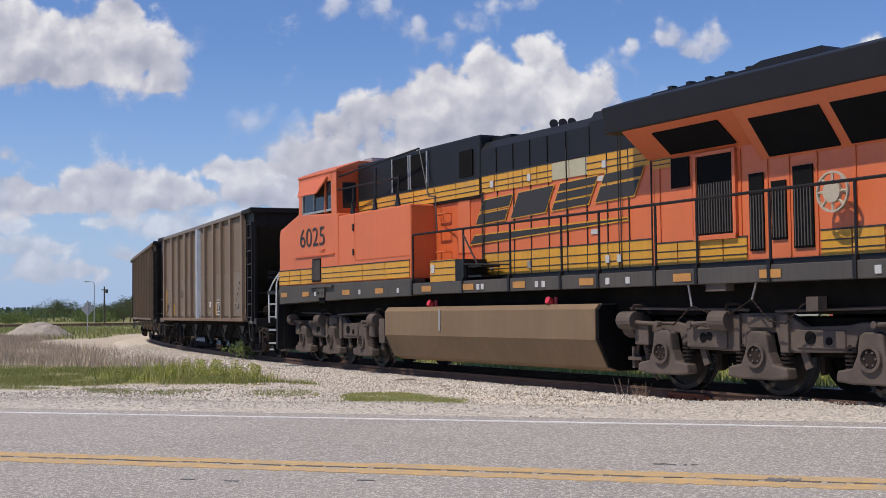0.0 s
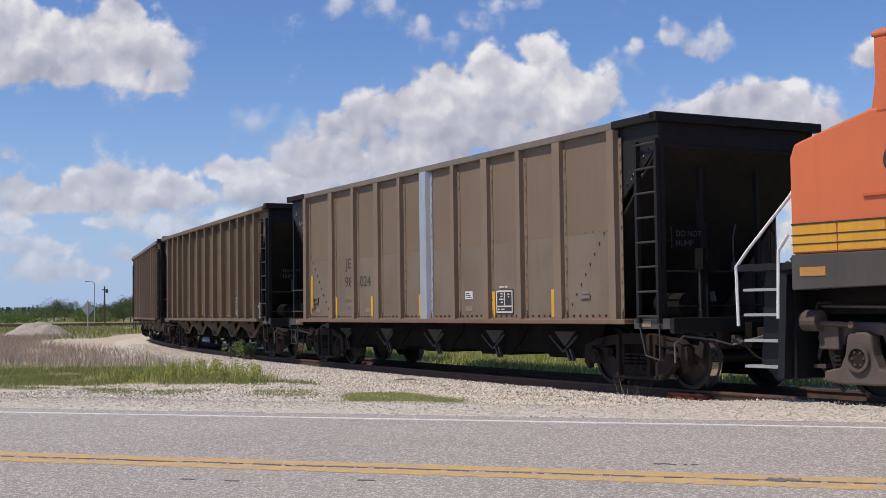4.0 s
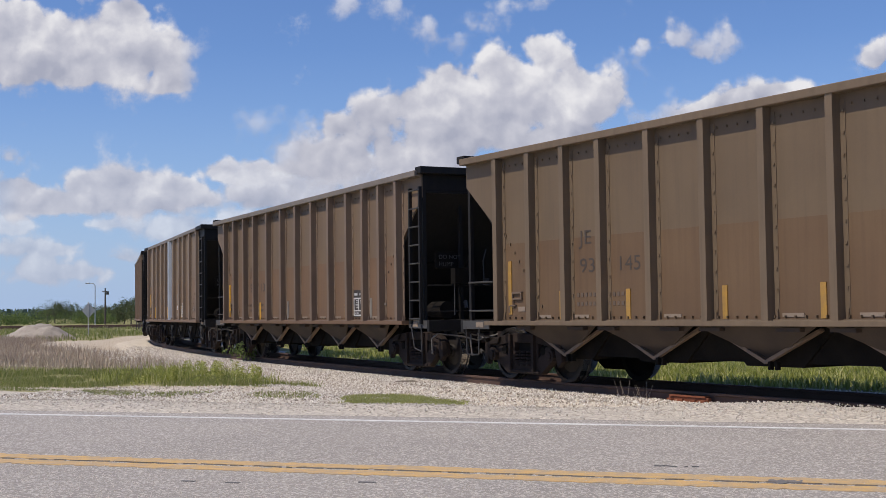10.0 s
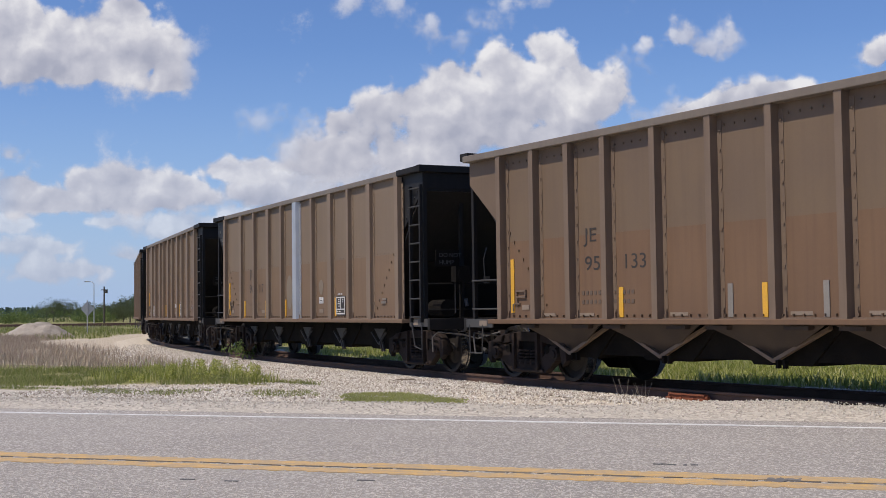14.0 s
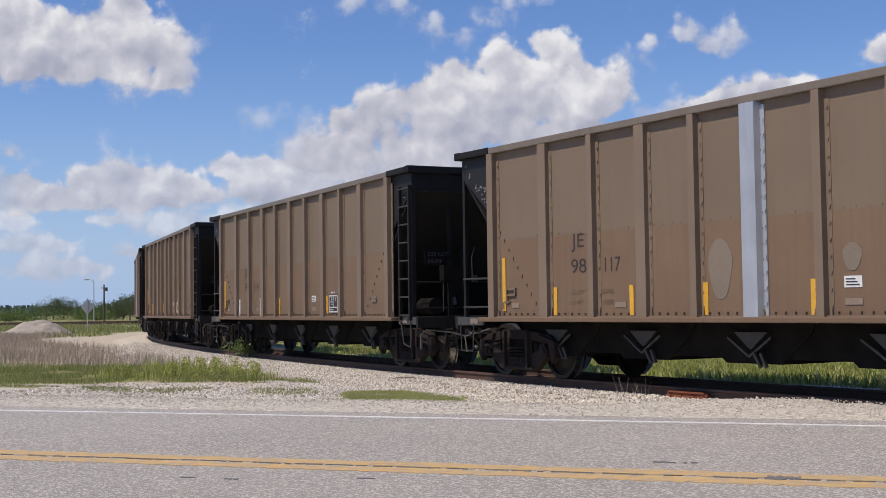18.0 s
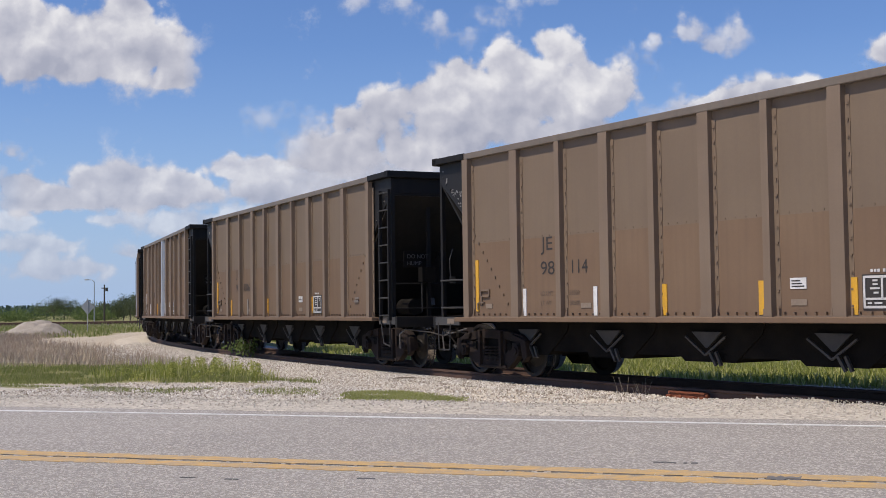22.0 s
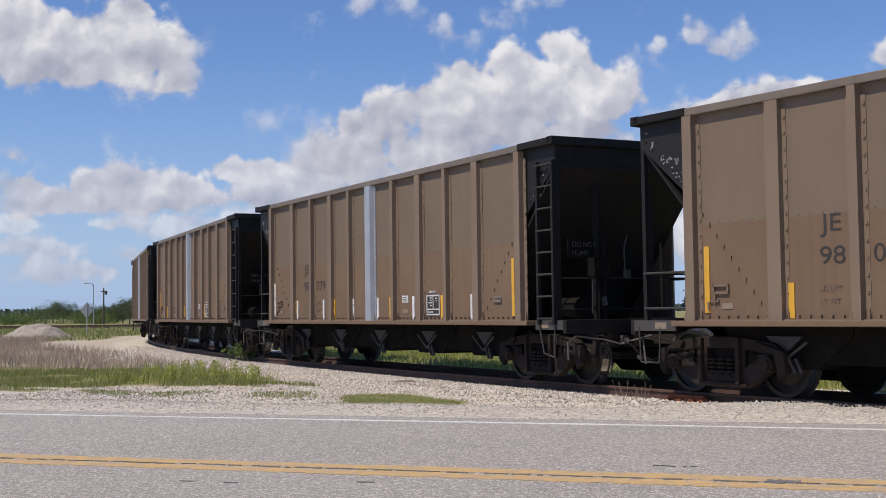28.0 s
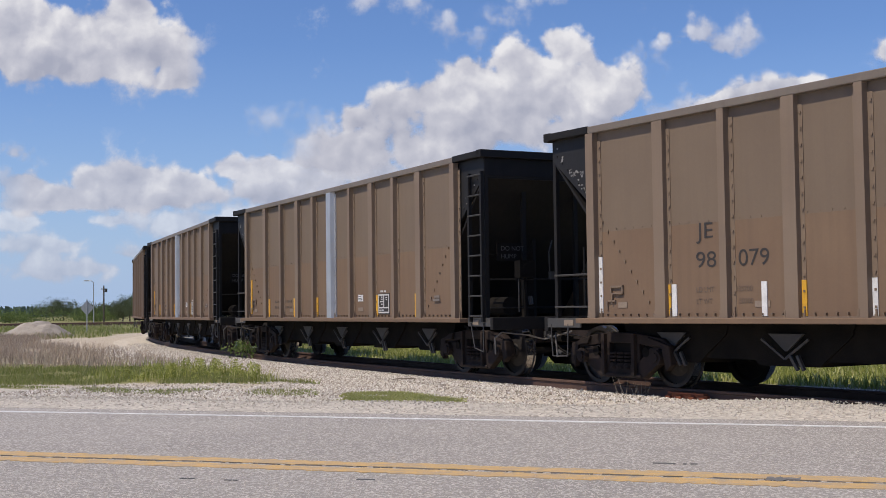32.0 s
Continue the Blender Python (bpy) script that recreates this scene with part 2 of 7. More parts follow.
# ---------------------------------------------------------------- the track's line and the train's run
BEND_S = (-260, -110, -90, -70, -56, -44, -34, -26, -20, -5, 10, 24, 80)
BEND_K = (.004, .002, .001, .004, .011, .012, .0035, .006, .0072, .0051, .0086, .002, 0)
STEP = 0.5
SS = np.arange(-250, 80.1, STEP)
KK = np.interp(SS, BEND_S, BEND_K)
I0 = int(np.searchsorted(SS, 0))
PSI = np.concatenate([[0], np.cumsum((KK[1:] + KK[:-1]) / 2 * STEP)])
PSI = PSI - PSI[I0] - 1.0775
TX = np.concatenate([[0], np.cumsum((np.cos(PSI[1:]) + np.cos(PSI[:-1])) / 2 * STEP)])
TY = np.concatenate([[0], np.cumsum((np.sin(PSI[1:]) + np.sin(PSI[:-1])) / 2 * STEP)])
TX, TY = TX - TX[I0] + 0.8459, TY - TY[I0] + 24.6835


def track(s, side=0.0):
    """A place of the track, side metres to the right of the train's way, and the way's angle."""
    x, y, a = np.interp(s, SS, TX), np.interp(s, SS, TY), np.interp(s, SS, PSI)
    return x + np.sin(a) * side, y - np.cos(a) * side, a


def run(t):
    """How far the first hopper's middle has come along the track at t seconds."""
    return float(np.polyval([5.391e-08, -1.157e-05, 0.0005764, -0.02339, 4.377, -16.99], t))


def vehicle_pose(s, reach):
    """A vehicle whose trucks stand reach metres before and behind its middle."""
    (ax, ay, _), (bx, by, _) = track(s + reach), track(s - reach)
    return float((ax + bx) / 2), float((ay + by) / 2), math.atan2(ay - by, ax - bx)


def track_distance(x, y):
    """Signed distance from the track's centre line; positive on the camera's side."""
    x, y = np.atleast_1d(x), np.atleast_1d(y)
    out = np.empty(len(x))
    px, py, pa = TX[::4], TY[::4], PSI[::4]
    for k in range(0, len(x), 4000):
        dx, dy = x[k:k + 4000, None] - px, y[k:k + 4000, None] - py
        j = np.argmin(dx * dx + dy * dy, axis=1)
        r = np.arange(len(j))
        out[k:k + 4000] = dx[r, j] * np.sin(pa[j]) - dy[r, j] * np.cos(pa[j])
    return out


# the road's line: along and across it (across grows away from the camera)
ROAD_A = radians(-19.2)
RU, RN = Vector((math.cos(ROAD_A), math.sin(ROAD_A), 0)), Vector((-math.sin(ROAD_A), math.cos(ROAD_A), 0))


def on_road(along, across, z=0.05):
    p = RU * along + RN * across
    return (p.x, p.y, z)


# ---------------------------------------------------------------- ground
def ground_height(x, y):
    across = x * RN.x + y * RN.y
    d = track_distance(x, y)
    wob = 0.05 * np.sin(x * .31 + 1.7) * np.sin(y * .23) + 0.03 * np.sin(x * .9 + y * .7)
    z = -0.24 + wob
    bank = np.clip((np.abs(d) - 1.7) / 2.0, 0, 1)
    z = z * bank + (-0.30) * (1 - bank)
    blend = np.clip((across - 15.2 - 1.5 * np.clip((x - 2.0) / 2.5, 0, 1)) / 2.0, 0, 1)
    blend = blend * blend * (3 - 2 * blend)
    z = (0.0 + 0.012 * np.sin(x * 1.9 + y * 1.3)) * (1 - blend) + z * blend
    z = np.where((np.abs(d) < .92) & (across < 18), np.minimum(z, -0.10), z)
    z = np.where((across < 13.2) & (across > 3.4), -0.25, z)
    return z


def graded(lo, hi, near_lo, near_hi, fine, grow=1.16):
    a, step = [near_hi], fine
    while a[-1] < hi:
        step *= grow
        a.append(min(hi, a[-1] + step))
    b, step = [near_lo], fine
    while b[-1] > lo:
        step *= grow
        b.append(max(lo, b[-1] - step))
    return np.array(sorted(set(b)) + list(np.arange(near_lo + fine, near_hi - fine / 2, fine)) + sorted(set(a)))


def ground_material():
    """Gravel, beige dirt, green and dry grass, each where its weight on the sheet is highest."""
    m = bpy.data.materials.new("verge_ground")
    m.use_nodes = True
    n, lk = m.node_tree.nodes, m.node_tree.links
    b = n["Principled BSDF"]
    b.inputs["Roughness"].default_value = .95
    b.inputs["Specular IOR Level"].default_value = .15
    co = n.new("ShaderNodeTexCoord")

    def noise_tex(scale, detail=4, rough=.6):
        t = n.new("ShaderNodeTexNoise")
        t.inputs["Scale"].default_value, t.inputs["Detail"].default_value, t.inputs["Roughness"].default_value = scale, detail, rough
        lk.new(co.outputs["Object"], t.inputs["Vector"])
        return t.outputs["Fac"]

    def two(fac, a, c, lo=.35, hi=.65):
        r = n.new("ShaderNodeMapRange")
        r.inputs["From Min"].default_value, r.inputs["From Max"].default_value = lo, hi
        lk.new(fac, r.inputs["Value"])
        x = n.new("ShaderNodeMix")
        x.data_type = "RGBA"
        for s, v in (("A", a), ("B", c)):
            if isinstance(v, tuple):
                x.inputs[s].default_value = (*v, 1)
            else:
                lk.new(v, x.inputs[s])
        lk.new(r.outputs[0], x.inputs["Factor"])
        return x.outputs["Result"]

    vor = n.new("ShaderNodeTexVoronoi")
    vor.inputs["Scale"].default_value = 22
    lk.new(co.outputs["Object"], vor.inputs["Vector"])
    stone = two(vor.outputs["Color"], (.37, .33, .275), (.66, .60, .51), .2, .8)
    gravel = two(noise_tex(1.3), stone, (.54, .49, .415), .45, .8)
    dirt = two(vor.outputs["Color"], (.40, .335, .26), (.60, .52, .41), .2, .8)
    dirt = two(noise_tex(.5), dirt, (.45, .385, .30), .4, .7)
    dirt = two(noise_tex(30), dirt, (.66, .58, .46), .5, .75)
    green = two(noise_tex(2.2), (.20, .205, .075), (.30, .27, .13))
    dry = two(noise_tex(2.0), (.30, .25, .185), (.42, .35, .255))
    at = n.new("ShaderNodeAttribute")
    at.attribute_name = "zone"
    sep = n.new("ShaderNodeSeparateColor")
    lk.new(at.outputs["Color"], sep.inputs[0])

    def edge(weight):
        s = n.new("ShaderNodeMath")
        s.operation = "MULTIPLY_ADD"
        s.inputs[1].default_value = 1.0
        lk.new(weight, s.inputs[0])
        k = n.new("ShaderNodeMath")
        k.operation = "MULTIPLY_ADD"
        k.inputs[1].default_value, k.inputs[2].default_value = .9, -.45
        lk.new(noise_tex(1.6, 6, .7), k.inputs[0])
        lk.new(k.outputs[0], s.inputs[2])
        return s.outputs[0]

    col = two(edge(sep.outputs[0]), gravel, dirt, .4, .6)
    col = two(edge(sep.outputs[1]), col, green, .42, .58)
    col = two(edge(sep.outputs[2]), col, dry, .42, .58)
    lk.new(col, b.inputs["Base Color"])
    bp = n.new("ShaderNodeBump")
    bp.inputs["Strength"].default_value, bp.inputs["Distance"].default_value = .7, .03
    lk.new(vor.outputs["Distance"], bp.inputs["Height"])
    lk.new(bp.outputs[0], b.inputs["Normal"])
    return m


def build_ground():
    gx, gy = graded(-2500, 2500, -26, 14, .4), graded(-300, 4200, 12, 56, .4)
    X, Y = np.meshgrid(gx, gy)
    x, y = X.ravel(), Y.ravel()
    z = ground_height(x, y)
    nx, ny = len(gx), len(gy)
    i = np.arange(nx * ny).reshape(ny, nx)
    faces = np.stack([i[:-1, :-1], i[:-1, 1:], i[1:, 1:], i[1:, :-1]], -1).reshape(-1, 4)
    me = bpy.data.meshes.new("ground")
    me.from_pydata(np.stack([x, y, z], 1).tolist(), [], faces.tolist())
    d, across = track_distance(x, y), x * RN.x + y * RN.y
    sm = lambda v, a, b: np.clip((v - a) / (b - a), 0, 1)
    dirt = sm(d, 1.5, 2.5) * sm(across, 19, 24) * (1 - sm(across, 80, 95))
    green = sm(across, 21.5, 23.0) * sm(d, 2.6, 3.6) * (1 - sm(across, 29, 33)) + sm(-d, 3.0, 3.6) + sm(across, 95, 110)
    strip = np.exp(-((across - 19.15) / .55) ** 2) * sm(x, -2.2, -1.6) * (1 - sm(x, -.1, .5)) + .75 * np.exp(-((across - 20.2) / .36) ** 2) * (1 - sm(x, -4.6, -3.4))
    green = np.maximum(green, strip)
    green = np.maximum(green, .6 * sm(y, 70, 77) * sm(d, 3.0, 5.5))
    edge_d = 2.2 + .17 * np.maximum(0, y - 43)
    dry = sm(across, 29, 33) * sm(d, edge_d, edge_d + 1.2) * (1 - sm(across, 78, 90))
    col = me.color_attributes.new("zone", "FLOAT_COLOR", "POINT")
    col.data.foreach_set("color", np.stack([dirt, np.clip(green, 0, 1), dry, np.ones_like(x)], 1).ravel().astype(np.float32))
    me.materials.append(ground_material())
    me.polygons.foreach_set("use_smooth", [True] * len(me.polygons))
    tagged(new("ground", me), "gravel verge, beige dirt and weedy grass beside the track", "ground", kind="structure")


build_ground()


def asphalt_material():
    m = material("worn_asphalt", (.312, .283, .25), .85, 0, (.262, .238, .212), .35, .9, 60, .3, 0, .3, grit=.14)
    n, lk = m.node_tree.nodes, m.node_tree.links
    b = n["Principled BSDF"]
    src = b.inputs["Base Color"].links[0].from_socket
    co = n.new("ShaderNodeTexCoord")
    vor = n.new("ShaderNodeTexVoronoi")
    vor.inputs["Scale"].default_value = 62
    lk.new(co.outputs["Object"], vor.inputs["Vector"])
    r = n.new("ShaderNodeMapRange")
    r.inputs["From Min"].default_value, r.inputs["From Max"].default_value = .55, .95
    r.inputs["To Max"].default_value = .85
    sp = n.new("ShaderNodeSeparateColor")
    lk.new(vor.outputs["Color"], sp.inputs[0])
    lk.new(sp.outputs[0], r.inputs["Value"])
    mx = n.new("ShaderNodeMix")
    mx.data_type = "RGBA"
    mx.inputs["B"].default_value = (.62, .575, .51, 1)
    lk.new(r.outputs[0], mx.inputs["Factor"])
    lk.new(src, mx.inputs["A"])
    lk.new(mx.outputs["Result"], b.inputs["Base Color"])
    return m


def strip_mesh(name, a0, a1, n0, n1, z0, z1, mat, cuts=200, wav=0.0, kind="structure", label="", cat=""):
    sh = Shape()
    aa = np.linspace(a0, a1, cuts + 1)
    rs = random.Random(3)
    v, f = [], []
    for k, a in enumerate(aa):
        w0, w1 = (rs.uniform(-wav, wav), rs.uniform(-wav, wav)) if wav else (0, 0)
        v += [on_road(a, n0 + w0, z0), on_road(a, n0 + w0, z1), on_road(a, n1 + w1, z1), on_road(a, n1 + w1, z0)]
    for k in range(cuts):
        o = 4 * k
        f += [(o, o + 4, o + 5, o + 1), (o + 1, o + 5, o + 6, o + 2), (o + 2, o + 6, o + 7, o + 3)]
    f += [(0, 1, 2, 3), tuple(4 * cuts + i for i in (3, 2, 1, 0))]
    sh.add(v, f)
    return solo(name, sh, mat, label, cat, kind=kind)


ASPHALT = asphalt_material()
EDGE_TAR = material("dark_crumbled_tar", (.17, .14, .115), .9, 0, (.28, .245, .205), 5, .9, 60, .4)
LINE_WHITE = material("worn_white_line", (.74, .73, .70), .8, 0, (.40, .39, .37), 14, .6, 60, .2)
LINE_YELLOW = material("worn_yellow_line", (.60, .385, .145), .8, 0, (.42, .32, .205), 11, .95, 75, .3, grit=.3)
strip_mesh("road", -260, 40, 3.5, 13.0, -0.3, 0.05, ASPHALT, 300, .02, label="grey worn asphalt two-lane road with a broken edge", cat="road")
strip_mesh("asphalt_edge", -260, 40, 12.98, 13.06, -0.2, 0.046, EDGE_TAR, 400, .02, label="dark crumbling edge of the asphalt", cat="road")
strip_mesh("edge_line", -260, 40, 12.42, 12.53, 0.03, 0.054, LINE_WHITE, 260, .012, label="thin white painted edge line on the asphalt", cat="road line")
strip_mesh("centre_line", -160, 40, 8.30, 8.525, 0.03, 0.054, LINE_YELLOW, 4000, .03, label="worn yellow painted centre line on the asphalt", cat="road line")
strip_mesh("centre_line", -160, 40, 8.62, 8.85, 0.03, 0.054, LINE_YELLOW, 4000, .03, label="worn yellow painted centre line on the asphalt", cat="road line")
TAR = material("dark_tar_mark", (.15, .145, .14), .8, 0, (.2, .19, .18), 9, .8, 60, .3)
for along, across, ln, wd in ((-.62, 8.63, .22, .16), (-3.35, 7.95, .12, .03), (-4.6, 7.7, .1, .025), (-4.25, 7.7, .1, .025), (4.3, 11.2, .16, .02), (1.6, 10.6, .2, .012)):
    strip_mesh("tar_mark", along - ln / 2, along + ln / 2, across - wd / 2, across + wd / 2, .03, .056, TAR, 8, wd * .3, "", "dark tar mark on the asphalt", "road mark")


def crack(name, a0, a1, n0, wide, step, mat, label, rs, wander, gaps=0.0):
    """A thin uneven seam along the road that wanders to both sides."""
    v, f, a, n = [], [], a0, n0
    last = None
    while a < a1:
        n = n0 + .85 * (n - n0) + rs.uniform(-wander, wander)
        w = wide * rs.uniform(.3, 1.2)
        k = len(v)
        v += [on_road(a, n - w, .0585), on_road(a, n + w, .0585), on_road(a, n + w, .04), on_road(a, n - w, .04)]
        if last is not None and rs.random() > gaps:
            f += [(last, k, k + 1, last + 1), (last + 1, k + 1, k + 2, last + 2), (last + 3, last, k, k + 3)[::-1]]
        last = k
        a += step * rs.uniform(.6, 1.4)
    return solo(name, Shape().add(v, f), mat, label, "road mark", kind="structure")


RSC = random.Random(9)
crack("joint_crack", -40, 12, 8.572, .005, .045, EDGE_TAR, "dark open paving joint between the yellow lines", RSC, .012, .22)
crack("edge_crack", 0.5, 12, 12.86, .006, .06, EDGE_TAR, "thin dark crack along the asphalt edge", RSC, .006, .06)
for a0, a1, n0 in ((4.0, 4.9, 10.35), (5.2, 5.7, 10.1), (1.2, 1.7, 10.45), (3.6, 4.1, 11.4), (-1.6, -1.25, 9.3)):
    crack("surface_crack", a0, a1, n0, .008, .04, TAR, "short dark crack in the asphalt", RSC, .025, .1)


# ---------------------------------------------------------------- track
def sweep(sect, s0, s1, step, mat, name):
    """A closed section of (side, z) drawn along the track."""
    st = np.arange(s0, s1 + .01, step)
    v, f, n = [], [], len(sect)
    for s in st:
        for w, z in sect:
            x, y, _ = track(s, w)
            v.append((float(x), float(y), z))
    for k in range(len(st) - 1):
        f += [(k * n + i, k * n + (i + 1) % n, (k + 1) * n + (i + 1) % n, (k + 1) * n + i) for i in range(n)]
    return Shape().add(v, f)


def rail_section(c):
    w, h = .036, .17
    return [(c - .07, -h), (c + .07, -h), (c + .07, -h + .02), (c + .01, -h + .035), (c + .01, -.045), (c + w, -.035), (c + w, -.004), (c + w - .006, 0),
            (c - w + .006, 0), (c - w, -.004), (c - w, -.035), (c - .01, -.045), (c - .01, -h + .035), (c - .07, -h + .02)]


def build_track():
    bed = sweep([(-3.6, -.55), (3.6, -.55), (2.7, -.30), (1.95, -.155), (.98, -.135), (.80, -.17), (.68, -.19), (-.68, -.19), (-.80, -.17), (-.98, -.135), (-1.95, -.155), (-2.7, -.30)], -240, 24, 1.0, None, "b")
    ob = solo("ballast", bed, BALLAST, "pale crushed limestone ballast under the rails", "ballast", kind="structure")
    railway = empty("railway_track", "curved single railway track of rusty rails on old wooden ties", "railway track", kind="structure")
    for side in (-.755, .755):
        r = part("rail", sweep(rail_section(side), -240, 60, 1.0, None, "r"), [RUSTRAIL, RAILTOP], railway, "brown rail with a worn polished head")
        for p in r.data.polygons:
            if p.normal.z > .7 and p.center.z > -.03:
                p.material_index = 1
    tie = Shape().box(-.115, .115, -1.3, 1.3, -.33, -.165).mesh("tie", TIE)
    rs = random.Random(5)
    for k in range(190):
        s = -72 + k * .52
        x, y, a = track(s, rs.uniform(-.06, .06))
        part("tie", tie, TIE, railway, at=pose(float(x), float(y), rs.uniform(-.008, .004), 0, 0, math.degrees(a) + rs.uniform(-1.2, 1.2)))


BALLAST = material("limestone_ballast", (.62, .55, .45), .95, 0, (.43, .37, .295), 3.5, .8, 26, 1.0, 0, .15)
build_track()


# ---------------------------------------------------------------- trucks of the hoppers
def wheelset(parent, x, r, gauge=.755):
    """Two wheels on an axle about the y axis."""
    sh = Shape()
    for s in (-1, 1):
        prof = [(.06, .09), (.11, .09), (.13, .04), (r * .62, .0), (r * .86, .02), (r * .86, .07), (r * .985, .07), (r, .0), (r * 1.01, -.055), (r * 1.07, -.065), (r * 1.07, -.09), (r * .88, -.09), (r * .8, -.04), (.12, -.03), (.09, -.07)]
        prof = [(a, b * s) for a, b in prof]
        sh.turn([(a, b + s * gauge) for a, b in prof], 28)
    sh.rod((0, -1.02, 0), (0, 1.02, 0), .075, 10)
    me = sh.mesh("wheelset", WHEEL, TREAD)
    for p in me.polygons:
        c = p.center
        rad = math.hypot(c.x, c.z)
        if rad > r * .96 and abs(p.normal.y) < .6:
            p.material_index = 1
    return part("wheelset", me, None, parent, at=pose(x, 0, r))


def freight_truck(car, x):
    tr = new("truck")
    tr.parent, tr.matrix_basis = car, pose(x, 0, 0)
    tagged(tr, "dusty two-axle freight truck")
    for s in (-1, 1):
        y0, y1 = s * .98, s * 1.12
        lo_y, hi_y = min(y0, y1), max(y0, y1)
        sf = Shape()
        # the arched top member, the deep bottom member and the two columns of the spring window
        sf.prism([(-1.20, .40), (-1.16, .62), (-.98, .74), (-.5, .80), (-.30, .82), (.30, .82), (.5, .80), (.98, .74), (1.16, .62), (1.20, .40), (1.06, .34), (.99, .58), (.80, .60), (.40, .66), (-.40, .66), (-.80, .60), (-.99, .58), (-1.06, .34)], lo_y, hi_y)
        sf.prism([(-.90, .60), (-.70, .60), (-.38, .34), (.38, .34), (.70, .60), (.90, .60), (.84, .34), (.52, .13), (-.52, .13), (-.84, .34)], lo_y, hi_y)
        for k in (-1, 1):
            sf.box(*sorted((k * .27, k * .45)), lo_y, hi_y, .2, .7)
            sf.prism([(k * .70, .76), (k * 1.18, .64), (k * 1.22, .36), (k * 1.10, .26), (k * 1.0, .62), (k * .76, .64)], *sorted((s * 1.06, s * 1.17)))
        sf.box(-.50, .50, *sorted((s * 1.1, s * 1.15)), .14, .20)
        frame_side = part("side_frame", sf, CAST, tr, bevel=.014)
        for k in (-1, 1):
            part("wear_column", Shape().box(k * .36 - .035, k * .36 + .035, *sorted((s * 1.1, s * 1.18)), .18, .80), CAST, frame_side)
            # a near-black disc on the frame, painted as the dark inside of a hole
            part("frame_hole", Shape().rod((k * .60, s * 1.115, .53), (k * .60, s * 1.126, .53), .075, 12), UNDER, frame_side)
        # a dark plate added behind the openings to make them read as shaded
        part("frame_web", Shape().box(-.62, .62, *sorted((s * 1.0, s * 1.03)), .30, .70), UNDER, frame_side)
        sp = Shape()
        for k in (-.17, 0, .17):
            for j in range(5):
                z = .27 + j * .055
                sp.rod((k, s * 1.09, z), (k, s * 1.09, z + .03), .07, 10)
        tagged(part("spring_nest", sp, CAST, tr), kind="stuff")
        for k in (-1, 1):
            part("bearing_cap", Shape().rod((k * .9, s * 1.0, .457), (k * .9, s * 1.20, .457), .115, 12).rod((k * .9, s * 1.2, .457), (k * .9, s * 1.225, .457), .07, 8), CAST, tr)
    part("bolster", Shape().box(-.2, .2, -1.05, 1.05, .48, .72), UNDER, tr, bevel=.02)
    for k in (-.42, .42):
        part("brake_beam", Shape().rod((k, -.7, .42), (k, .7, .42), .045), UNDER, tr)
        for y in (-.755, .755):
            q = k * 1.02
            part("brake_shoe", Shape().prism([(q - .05, .58), (q + .05, .58), (q + .03 * (1 if k > 0 else -1), .28), (q - .05, .30)], y - .06, y + .06), CAST, tr)
    for k in (-.9, .9):
        wheelset(tr, k, .457)
    return tr


def coupler(car, x, s):
    sh = Shape()
    sh.box(min(x, x + s * .62), max(x, x + s * .62), -.10, .10, .74, .90)
    sh.prism([(x + s * .5, -.16), (x + s * .82, -.17), (x + s * .86, -.05), (x + s * .72, .02), (x + s * .74, .12), (x + s * .84, .17), (x + s * .62, .2), (x + s * .5, .12)], .66, .98, "z")
    part("coupler", sh, CAST, car, "dusty knuckle coupler", bevel=.015)
    hose = Shape().pipe([(x + s * .2, -.45, .72), (x + s * .5, -.42, .50), (x + s * .8, -.38, .40), (x + s * 1.05, -.36, .44)], .017)
    part("air_hose", hose, UNDER, car)
    part("hose_coupling", Shape().rod((x + s * 1.0, -.37, .42), (x + s * 1.12, -.35, .46), .04, 8).rod((x + s * .18, -.45, .73), (x + s * .26, -.45, .68), .035, 8), GREY_DULL, car)
    part("uncoupling_lever", Shape().pipe([(x - s * .12, -1.36, .42), (x - s * .1, -1.38, .70), (x + s * .0, -1.3, .80), (x + s * .04, -.8, .74), (x + s * .10, -.5, .66), (x + s * .45, -.15, .80)], .015), ROD_GREY, car, "bare bent uncoupling lever")
    part("draft_casting", Shape().prism([(x - s * .30, -.42), (x + s * .04, -.34), (x + s * .04, .34), (x - s * .30, .42)], .60, .78, "z").box(*sorted((x - s * .12, x + s * .02)), -.62, -.46, .60, .86), CAST, car, bevel=.012)
    part("angle_cock", Shape().rod((x + s * .05, -.45, .70), (x + s * .22, -.45, .74), .032, 8).box(*sorted((x + s * .08, x + s * .16)), -.50, -.40, .74, .80), STEEL_DULL, car)


